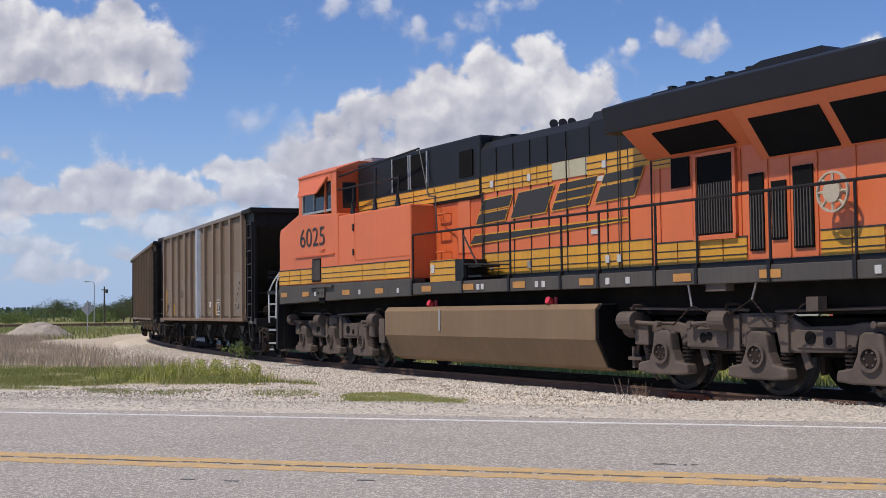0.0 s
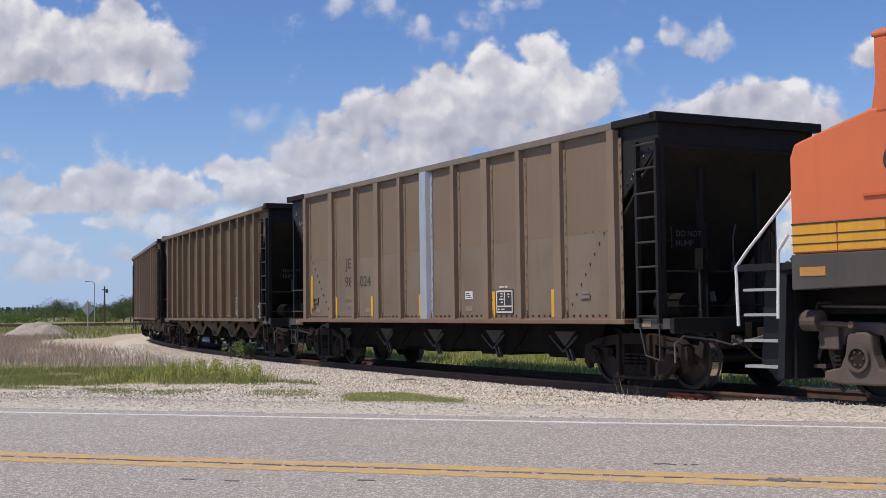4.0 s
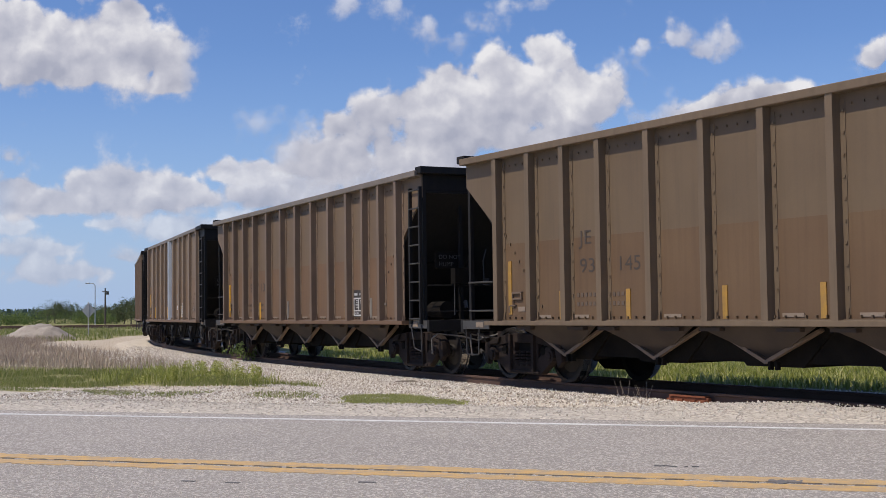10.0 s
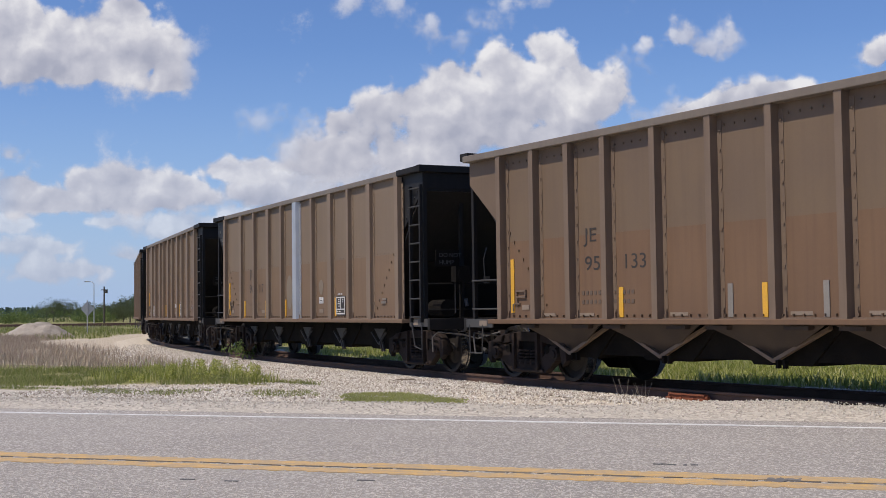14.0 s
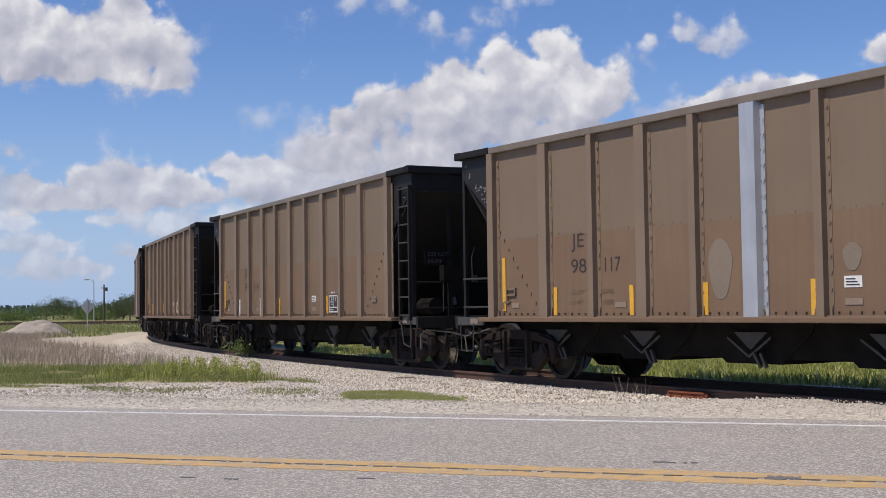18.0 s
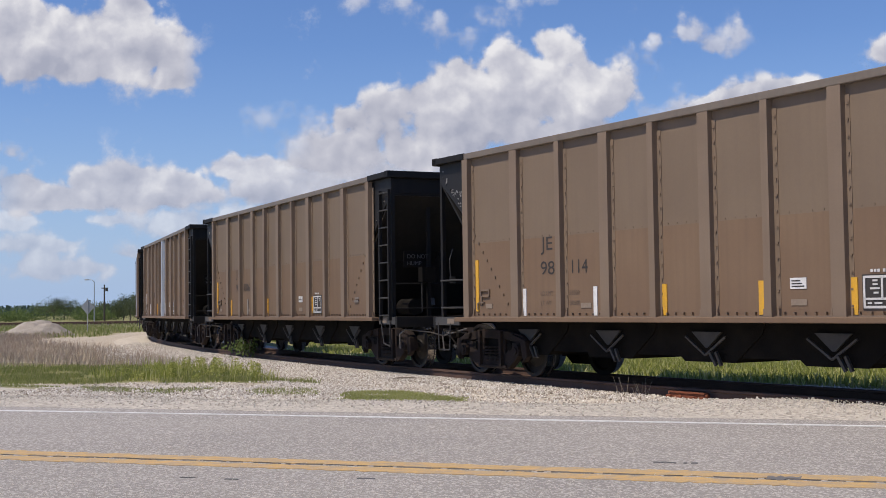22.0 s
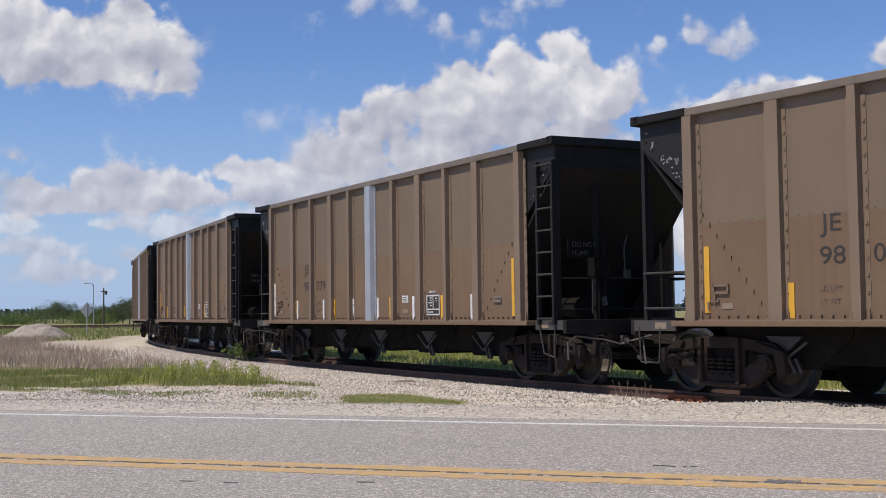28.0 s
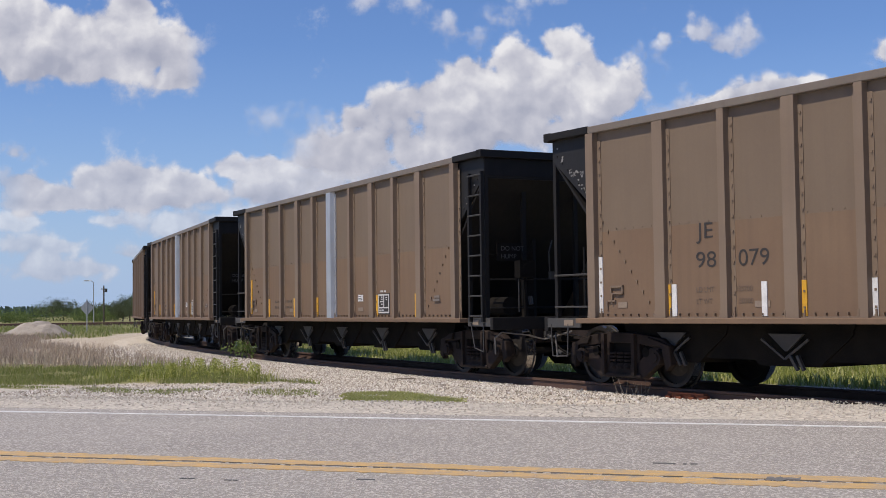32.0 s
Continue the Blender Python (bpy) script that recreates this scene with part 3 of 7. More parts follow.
def hopper_car(kind):
    """kind 1: eleven uneven ribs and black ends; kind 2: thirteen even ribs and tan ends."""
    ride = empty("hopper_car", "brown coal hopper car", "hopper car", "coal train")
    E = 7.13 if kind == 1 else 7.22
    side, rib, sheet = (TAN, TAN_RIB, "dusty tan side sheet") if kind == 1 else (BROWN, BROWN_RIB, "brown side sheet")
    end_x = 6.1 if kind == 1 else 7.1
    bays = [-6.06, -4.576, -3.33, -2.18, -1.08, 0, 1.144, 2.288, 3.432, 4.576, 6.06] if kind == 1 else [-6.04, -5.09, -4.16, -3.26, -2.14, -1.01, .09, 1.22, 2.34, 3.44, 4.36, 5.24, 6.12]
    end_low = 6.1 if kind == 1 else 6.15
    for s in (-1, 1):
        # side sheet: below the slope of the end hopper the corner is cut away
        y0, y1 = sorted((s * 1.47, s * 1.50))
        if kind == 1:
            up = Shape().box(-end_x, end_x, y0, y1, 2.35, 3.88)
        else:
            up = Shape().prism([(-6.15, 2.35), (6.15, 2.35), (6.15, 2.62), (7.1, 3.42), (7.1, 3.86), (-7.1, 3.86), (-7.1, 3.42), (-6.15, 2.62)], y0, y1)
        part("upper_sheet", up, side, ride, sheet)
        part("lower_sheet", Shape().box(-end_low, end_low, y0 - .003 * (s < 0), y1 + .003 * (s > 0), 1.0, 2.3495), TAN_LOW if kind == 1 else BROWN_LOW, ride, "rust-dusted lower side sheet")
        if kind == 1:
            for k in (-1, 1):
                g = Shape().prism([(k * 6.1, 2.72), (k * 6.1, 3.88), (k * 7.08, 3.88), (k * 7.08, 3.55)], *sorted((s * 1.44, s * 1.48)))
                part("corner_gusset", g, GUSSET, ride, "black corner gusset with scraped paint")
                chips, rc = Shape(), random.Random(int(17 + 3 * k + s))
                for _ in range(26 if k < 0 else 5):
                    u = rc.random()
                    cx, cz, cw = 6.15 + .86 * u, 2.80 + .80 * u + abs(rc.gauss(0, .12)) + .03, rc.uniform(.008, .03)
                    if cz < 3.82:
                        chips.prism([(k * (cx - cw), cz), (k * cx, cz - cw * rc.uniform(.4, 1.2)), (k * (cx + cw), cz + cw * .2), (k * cx, cz + cw * rc.uniform(.4, 1.5))], *sorted((s * 1.479, s * 1.4825)))
                tagged(part("paint_chip", chips, CHIP, ride), kind="stuff")
                for j in range(7):
                    part("gusset_bolt", Shape().rod((k * (6.2 + .13 * j), s * 1.478, 2.9 + .12 * j), (k * (6.2 + .13 * j), s * 1.495, 2.9 + .12 * j), .016, 6), GUSSET, ride)
        for i, x in enumerate(bays):
            if kind == 1:
                w = .085 if i in (0, 10) else (.105 if i % 2 == 1 else .062)
                fl, deep = w + (.075 if i % 2 == 1 else .085), (.085 if i % 2 == 1 else .10)
            else:
                w, fl, deep = .058, .145, .14
            sh = Shape()
            y_o, y_i = s * (1.498 + deep), s * 1.498
            sh.prism([(x - w, y_o), (x + w, y_o), (x + w + .008, y_i), (x - w - .008, y_i)], 1.04, 3.865, "z")
            ya, yb = sorted((s * 1.498, s * 1.510))
            sh.box(x - fl, x + fl, ya, yb, 1.04, 3.74)
            for zz in np.arange(1.16, 3.72, .205 if kind == 1 else .27):
                for q in (-1, 1):
                    c = x + q * (fl - .028)
                    sh.box(c - .015, c + .015, *sorted((s * 1.508, s * 1.526)), zz, zz + .03)
            # short clips at the foot of the flange
            for q in (-1, 1):
                c = x + q * (fl - .02)
                sh.box(c - .022, c + .012, *sorted((s * 1.508, s * 1.54)), 1.05, 1.085).box(c - .01, c + .012, *sorted((s * 1.508, s * 1.54)), 1.085, 1.15)
            part("side_rib", sh, rib, ride)
        # bolts along the sill and the hopper slope
        bolts = Shape()
        for x in np.arange(-5.95, 5.96, .17):
            bolts.box(x - .010, x + .010, *sorted((s * 1.498, s * 1.54)), 1.075, 1.11)
        if kind == 1:
            for x in np.arange(-5.95, 5.96, .19):
                bolts.box(x - .008, x + .008, *sorted((s * 1.5, s * 1.508)), 2.37, 2.386)
        for k in (-1, 1):
            for j in range(10):
                x, z = k * (6.0 - j * .125), 2.62 - j * .152
                bolts.box(x - .024, x + .014, *sorted((s * 1.498, s * 1.522)), z + .03, z + .045).box(x - .006, x + .014, *sorted((s * 1.498, s * 1.524)), z + .0, z + .03)
        if kind == 2:
            for x in np.arange(-5.95, 5.96, .19):
                bolts.box(x - .014, x + .014, *sorted((s * 1.498, s * 1.522)), 3.66, 3.69)
        tagged(part("bolted_seam", bolts, side, ride), kind="stuff")
        part("sill_ledge", Shape().box(-6.15, 6.15, *sorted((s * 1.5, s * 1.548)), 1.045, 1.062), rib, ride)
        ch = Shape()
        if kind == 1:
            ch.box(-end_x, end_x, *sorted((s * 1.46, s * 1.588)), 3.865, 3.975)
        else:
            ch.box(-7.1, 7.1, *sorted((s * 1.46, s * 1.655)), 3.815, 3.93)
        part("top_chord", ch, CHORD, ride, bevel=.012)
        if kind == 1:
            for k in (-1, 1):
                part("top_chord", Shape().box(*sorted((k * 6.1, k * E)), *sorted((s * 1.46, s * 1.60)), 3.87, 3.985), BLACK, ride, bevel=.012)
        part("side_sill", Shape().box(-6.4, 6.4, *sorted((s * 1.44, s * 1.64)), .968, 1.045), TAN_LOW if kind == 1 else BROWN_LOW, ride, bevel=.01)
    # ends
    for k in (-1, 1):
        part("slope_sheet", Shape().prism([(k * 7.06, 3.55), (k * 7.10, 3.55), (k * 4.92, 1.1), (k * 4.86, 1.14)], -1.47, 1.47), BLACK, ride, "black sloping end sheet")
        part("end_sheet", Shape().box(*sorted((k * 7.05, k * 7.09)), -1.47, 1.47, 3.5, 3.9), BLACK, ride)
        part("end_chord", Shape().box(*sorted((k * 7.02, k * (E + .05))), -1.60, 1.60, 3.86, 3.995), BLACK, ride, bevel=.012)
        part("end_platform", Shape().box(*sorted((k * 6.2, k * 7.3)), -.45, .45, .90, 1.03), UNDER, ride)
        for x in (6.5, 7.2):
            part("platform_arm", Shape().box(*sorted((k * (x - .04), k * (x + .04))), -1.47, 1.47, .93, 1.0), UNDER, ride)
        part("end_sill", Shape().box(*sorted((k * 7.26, k * 7.36)), -1.5, 1.5, .84, 1.06), BLACK, ride, bevel=.01)
        part("side_plate", Shape().box(*sorted((k * 6.45, k * 7.28)), *sorted((-1.5, -1.47)), .90, 1.05), END_GREY, ride)
        part("pale_plate", Shape().box(*sorted((k * 6.62, k * 6.85)), -1.506, -1.5, .93, 1.02), LIGHTBAR, ride)
        part("draft_sill", Shape().box(*sorted((k * 4.8, k * 7.5)), -.2, .2, .62, .98), UNDER, ride)
        for y in (-1.44, 1.44):
            part("corner_post", Shape().box(*sorted((k * 7.03, k * 7.1)), y - .035, y + .035, 1.0, 3.9), BLACK, ride)
        for y in (-.55, .55):
            part("end_post", Shape().box(*sorted((k * 6.8, k * 6.88)), y - .035, y + .035, 1.0, 3.3), BLACK, ride)
        part("centre_plate", Shape().prism([(k * 4.95, 1.0), (k * 6.3, 1.0), (k * 6.3, 2.5)], -.03, .03), BLACK, ride)
        # ladder on one side, two grab rails on the other
        s = -k
        lad = new("ladder")
        lad.parent = ride
        tagged(lad, "black steel end ladder")
        for x in (6.62, 7.08):
            part("stile", Shape().box(*sorted((k * (x - .03), k * (x + .03))), *sorted((s * 1.5, s * 1.56)), .98, 3.62), BLACK, lad)
        for j in range(8):
            z = 1.08 + j * .355
            part("rung", Shape().rod((k * 6.6, s * 1.55, z), (k * 7.10, s * 1.55, z), .016), GREY_DULL, lad)
        for z in (1.22, 1.72):
            part("grab_rail", Shape().rod((k * 6.15, -s * 1.5, z), (k * 7.06, -s * 1.5, z), .017), GREY_DULL, ride)
            part("grab_rail", Shape().rod((k * 7.12, -1.4, z), (k * 7.12, 1.4, z), .015), BLACK, ride)
        part("sill_step", Shape().pipe([(k * 6.75, -s * 1.5, .95), (k * 6.78, -s * 1.5, .45), (k * 7.15, -s * 1.5, .45), (k * 7.18, -s * 1.5, .95)], .012), GREY_DULL, ride)
        part("sill_step", Shape().pipe([(k * 6.60, s * 1.52, .96), (k * 6.74, s * 1.52, .52), (k * 7.06, s * 1.52, .46), (k * 7.06, s * 1.52, .96)], .012), GREY_DULL, ride)
        coupler(ride, k * 7.32, k)
        freight_truck(ride, k * 5.92)
    # brake gear on one end
    gear = Shape().rod((7.25, -.75, 1.9), (7.31, -.75, 1.9), .10, 12).box(7.1, 7.3, -.9, -.6, 1.75, 2.05).rod((7.2, -.75, 1.0), (7.2, -.75, 1.75), .02)
    part("brake_rod", Shape().rod((7.2, .5, 1.2), (7.2, .5, 2.3), .02), BLACK, ride)
    part("hand_brake", gear, UNDER, ride, "black hand brake wheel and housing")
    part("brake_cylinder", Shape().rod((6.35, -.9, 1.25), (6.95, -.9, 1.25), .17, 12), UNDER, ride)
    part("air_reservoir", Shape().rod((-6.95, -.6, 1.3), (-6.2, -.6, 1.3), .22, 12), UNDER, ride)
    part("brake_pipe", Shape().pipe([(7.16, -.2, 1.75), (7.16, -.22, 2.2), (7.14, -.14, 2.42)], .012), GREY_DULL, ride)
    part("brake_pipe", Shape().rod((7.16, -.85, 1.15), (7.16, -.85, 2.05), .012), GREY_DULL, ride)
    part("retainer_valve", Shape().box(7.1, 7.18, -.2, -.1, 1.72, 1.86), STEEL_DULL, ride)
    part("angle_cock", Shape().rod((7.12, -.6, 1.42), (7.16, -.6, 1.28), .04, 8), STEEL_DULL, ride)
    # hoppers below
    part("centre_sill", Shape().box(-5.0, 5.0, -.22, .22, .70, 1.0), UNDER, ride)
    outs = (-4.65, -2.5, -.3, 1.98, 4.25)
    part("hopper_skirt", Shape().prism([(-4.5, .99), (4.5, .99), (4.5, .56), (4.2, .47), (-4.2, .47), (-4.5, .56)], -1.02, 1.02), UNDER, ride, "grimy hopper skirt, blackened to stand in for shade")
    # warning on the front end
    part("warning_plate", Shape().box(6.86, 6.88, -1.12, -.62, 2.06, 2.38).rod((5.95, -.85, 2.2), (6.87, -.85, 2.2), .02), UNDER, ride, "black plate with a faded warning")
    for text, z in (("DO NOT", 2.24), ("HUMP", 2.10)):
        me = letters(text, .085, wide=1.0)
        me.materials.append(FADED_WHITE)
        part("warning_stencil", me, None, ride, f"faded {text} on the end", at=pose(6.884, -1.05, z, 0, 0, 90))
    for y in (-.35, .62):
        part("scuffed_edge", Shape().rod((6.4, y, 2.78), (6.75, y + .1, 3.18), .012, 5), ROD_GREY, ride)
    for x in [q - .22 for q in outs] if kind == 1 else outs:
        ho = new("hopper_outlet")
        ho.parent = ride
        tagged(ho, "dirty hopper outlet with a steel V frame")
        if kind == 1:
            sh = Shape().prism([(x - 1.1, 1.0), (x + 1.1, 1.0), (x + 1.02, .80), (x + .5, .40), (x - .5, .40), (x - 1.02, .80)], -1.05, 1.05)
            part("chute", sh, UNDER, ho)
            for s in (-1, 1):
                y0, y1 = sorted((s * 1.06, s * 1.10))
                part("gusset_plate", Shape().prism([(x - .30, .83), (x + .30, .83), (x + .02, .60), (x - .02, .60)], y0, y1), STEEL_DULL, ho)
                v = Shape()
                v.rod((x - .40, s * 1.12, .76), (x, s * 1.12, .50), .022, 4)
                v.rod((x, s * 1.12, .50), (x + .40, s * 1.12, .76), .022, 4)
                part("latch_frame", v, STEEL_DULL, ho)
                for a, b in ((.10, .22), (.22, .32)):
                    part("latch_arm", Shape().rod((x + a, s * 1.13, .55), (x + b, s * 1.13, .36), .03, 4), STEEL_DULL, ho)
        else:
            for s in (-1, 1):
                y0, y1 = sorted((s * 1.28, s * 1.31))
                part("chute_sheet", Shape().add([(x - 1.05, s * 1.45, .96), (x + 1.05, s * 1.45, .96), (x + .05, s * 1.12, .52), (x - .05, s * 1.12, .52), (x - 1.05, s * 1.42, .96), (x + 1.05, s * 1.42, .96), (x + .05, s * 1.09, .52), (x - .05, s * 1.09, .52)], [(0, 1, 2, 3), (7, 6, 5, 4), (0, 4, 5, 1), (1, 5, 6, 2), (2, 6, 7, 3), (3, 7, 4, 0)]), CHUTE, ho)
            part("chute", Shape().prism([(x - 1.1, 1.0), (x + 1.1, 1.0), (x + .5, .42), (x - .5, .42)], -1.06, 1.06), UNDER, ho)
            for s in (-1, 1):
                v = Shape()
                v.prism([(x - .95, .945), (x - .95, .90), (x, .46), (x + .95, .90), (x + .95, .945), (x, .515)], *sorted((s * 1.16, s * 1.24)))
                part("latch_frame", v, BROWN_RIB, ho, "dusty tan V flange")
                for k in (.08, .2):
                    part("latch", Shape().box(x + k, x + k + .04, *sorted((s * 1.2, s * 1.27)), .39, .50), UNDER, ho)
                for k in (-.9, .5):
                    part("tie_plate", Shape().box(x + k, x + k + .4, *sorted((s * 1.46, s * 1.56)), .90, .95), CHUTE, ho)
    return ride


FADED_WHITE = plain("faded_white_stencil", (.085, .08, .076), .8)
ROD_GREY = plain("bare_steel_rod", (.16, .145, .13), .5, .3)
END_GREY = plain("dusty_dark_plate", (.06, .056, .052), .6)
STEEL_DULL = material("scuffed_grey_steel", (.075, .07, .066), .6, .3, (.045, .042, .04), 4, .6, 50, .2)
GREY_DULL = material("worn_black_rail", (.055, .052, .050), .55, .2, (.04, .038, .036), 6, .6, 50, .1)


def coal_mesh(seed, peaks):
    """A heaped load; peaks: (x, height over the chord, half length)."""
    rs = random.Random(seed)
    nx, ny = 66, 13
    v, f = [], []
    for j in range(ny):
        for i in range(nx):
            x, y = -6.9 + 13.8 * i / (nx - 1), -1.45 + 2.9 * j / (ny - 1)
            z = 3.62 + .12 * noise.noise((x * .5 + seed, y * .7, seed)) + .05 * noise.noise((x * 2.3, y * 2.3 + seed, 1)) + .02 * rs.random()
            for px, h, hl in peaks:
                z = max(z, 3.66 + (h + .3) * max(0, 1 - ((x - px) / hl) ** 2) * (1 - (y / 1.6) ** 2) + .05 * noise.noise((x * 3, y * 3, seed)) + .02 * rs.random())
            v.append((x, y, z))
    for j in range(ny - 1):
        for i in range(nx - 1):
            a = j * nx + i
            f.append((a, a + 1, a + nx + 1, a + nx))
    return Shape().add(v, f)


def flat_panel(x0, x1, z0, z1, y=-1.507):
    return Shape().box(x0, x1, y, y + .006, z0, z1)


def decorate(car, kind, left, right, strips, box_x, silver, faded, peaks, seed):
    """What sets one car apart. strips: (x, bottom, height, is white)."""
    ink = STENCIL if not faded else LIGHT_INK
    if left:
        spots = (("JE", -3.88, 2.14), (left, -3.93, 1.74), (right, -3.14, 1.74)) if kind == 1 else (("JE", -3.87, 2.24), (left, -3.88, 1.8), (right, -2.98, 1.8))
        for text, x, z in spots:
            if not text:
                continue
            me = letters(text, .225, wide=1.30)
            if text == right:
                # the stencilled digits stand close together
                ratio = {"117": .95, "114": 1.05, "133": 1.25, "145": 1.28}.get(right, 1.4)
                span = max(v.co.x for v in me.vertices) - min(v.co.x for v in me.vertices)
                me.transform(Matrix.Diagonal((two_wide * ratio / span, 1, 1, 1)))
            elif text == left:
                two_wide = max(v.co.x for v in me.vertices) - min(v.co.x for v in me.vertices)
            me.materials.append(ink)
            part("stencil", me, None, car, f"stencilled {text} in black", at=pose(x, -1.508, z))
    for x, z, h, white in strips:
        x += .13 if right in ("117", "145") else .09 if right != "079" else .05
        part("reflector_strip", Shape().box(x - .046, x + .046, -1.518, -1.503, z, z + h), ((DULL_YELLOW if faded and left else YELLOW), WHITE, GREY_STRIP)[white], car, ("yellow reflective strip", "white reflective strip", "worn grey reflective strip")[white])
    if box_x is not None:
        box_x += .08
        bx = new("data_panel")
        bx.parent = car
        tagged(bx, "black and white maintenance data panel")
        top = 1.70 if kind == 2 else 1.55
        part("panel", flat_panel(box_x - .285, box_x + .285, 1.13, top, -1.513), STENCIL, bx)
        fr = Shape()
        y0, y1 = -1.519, -1.512
        for a, b, c, d in ((-.27, .27, 1.505, 1.535), (-.27, .27, 1.145, 1.175), (-.27, -.24, 1.145, 1.535), (.24, .27, 1.145, 1.535), (-.01, .018, 1.255, 1.52), (-.27, .27, 1.245, 1.272)):
            fr.box(box_x + a, box_x + b, y0, y1, c, d)
        # lettering too small to read
        for a, b, c, h in ((-.13, -.06, 1.465, .022), (-.13, -.06, 1.42, .022), (-.17, -.03, 1.372, .022), (-.12, -.05, 1.32, .022), (.10, .17, 1.455, .022), (.12, .16, 1.41, .022), (-.21, -.15, 1.197, .022), (-.11, .0, 1.197, .022)):
            fr.box(box_x + a, box_x + b, y0, y1, c, c + h)
        if kind == 2:
            for q in (-.23, -.185, -.14, -.095, .065, .13, .175):
                fr.box(box_x + q, box_x + q + .033, y0, y1, 1.585, 1.635)
        else:
            for q in (-.16, -.11, -.06, .02, .07):
                fr.box(box_x + q, box_x + q + .036, y0 + .004, y1, 1.575, 1.612)
        tagged(part("panel_print", fr, WHITE_STENCIL, bx), kind="stuff")
    if left == "98" and not faded:
        load = {"117": ("235700", "50300"), "114": ("235500", "50500"), "079": ("235700", "50300")}.get(right, ("", ""))
        for text, x, z in (("LD LMT", -3.93, 1.40), (load[0], -3.2, 1.40), ("LT WT", -3.93, 1.24), (load[1], -3.14, 1.24)):
            if text:
                me = letters(text, .075, wide=.98)
                me.materials.append(FAINT_INK)
                part("small_print", me, None, car, "faint weight stencil", at=pose(x, -1.508, z))
    small = Shape()
    for x, z, w in () if left == "98" and not faded else ((-3.95, 1.42, .5), (-3.18, 1.42, .5), (-3.95, 1.28, .5), (-3.18, 1.28, .5)):
        for q in range(5):
            small.box(x + q * .1, x + q * .1 + .06, -1.511, -1.506, z, z + .06)
    tagged(part("small_print", small, FAINT_INK, car), kind="stuff")
    if kind == 1:
        if left:
            for text, x in (("JE", -6.58), (left, -6.42)):
                me = letters(text, .06, wide=1.2)
                me.materials.append(CHIP)
                part("end_stencil", me, None, car, f"small pale {text} on the black gusset", at=pose(x, -1.486, 3.27))
        part("tag", flat_panel(1.45, 1.72, 1.40, 1.54, -1.511), WHITE, car, "small white tag")
        lines = Shape()
        for k in range(3):
            lines.box(1.48, 1.68 - .03 * k, -1.515, -1.508, 1.425 + k * .035, 1.44 + k * .035)
        tagged(part("tag_print", lines, STENCIL, car), kind="stuff")
        for x in (-2.86, 1.46):
            part("pale_plate", flat_panel(x, x + .26, 1.19, 1.27, -1.511), LIGHTBAR, car)
    else:
        for x in (-5.0, -4.02, -1.95, .28, 1.5, 2.45, 4.6):
            part("pale_plate", flat_panel(x, x + .36, 1.09, 1.14, -1.511), LIGHTBAR, car)
    part("tag", flat_panel(-5.55, -5.35, 1.2, 1.28, -1.511), LIGHTBAR, car)
    part("card_holder", Shape().box(5.12, 5.38, -1.53, -1.5, 1.36, 1.41).box(5.14, 5.36, -1.515, -1.5, 1.43, 1.47), car_grey, car)
    part("lever_bracket", Shape().box(-5.70, -5.42, -1.535, -1.5, 1.50, 1.53).box(-5.70, -5.42, -1.535, -1.5, 1.40, 1.425).box(-5.70, -5.675, -1.535, -1.5, 1.40, 1.53).box(-5.445, -5.42, -1.535, -1.5, 1.40, 1.53).box(-5.68, -5.66, -1.53, -1.5, 1.26, 1.40).box(-5.76, -5.6, -1.53, -1.5, 1.29, 1.315).box(-5.80, -5.77, -1.53, -1.5, 1.18, 1.30), TAN_RIB if kind == 1 else BROWN_RIB, car)
    if silver is not None:
        x = silver
        sh = Shape().prism([(x - .13, -1.612), (x + .13, -1.612), (x + .165, -1.50), (x - .165, -1.50)], 1.03, 3.865, "z")
        sh.box(x + .12, x + .23, -1.522, -1.50, 1.04, 3.82)
        for zz in np.arange(1.2, 3.8, .2):
            sh.box(x + .19, x + .225, -1.54, -1.52, zz, zz + .04)
        part("replaced_rib", sh, SILVER, car, "bare silver aluminium replacement rib")
    tagged(part("coal_load", coal_mesh(seed, peaks), COAL, car, "heaped black coal"), kind="stuff")


PALE_WORN = plain("pale_worn_paint", (.218, .172, .124), .65)
LIGHT_INK = plain("rubbed_stencil", (.064, .049, .038), .7)
FAINT_INK = plain("faint_stencil", (.128, .092, .066), .7)
car_grey = plain("grey_plate", (.20, .165, .135), .6)


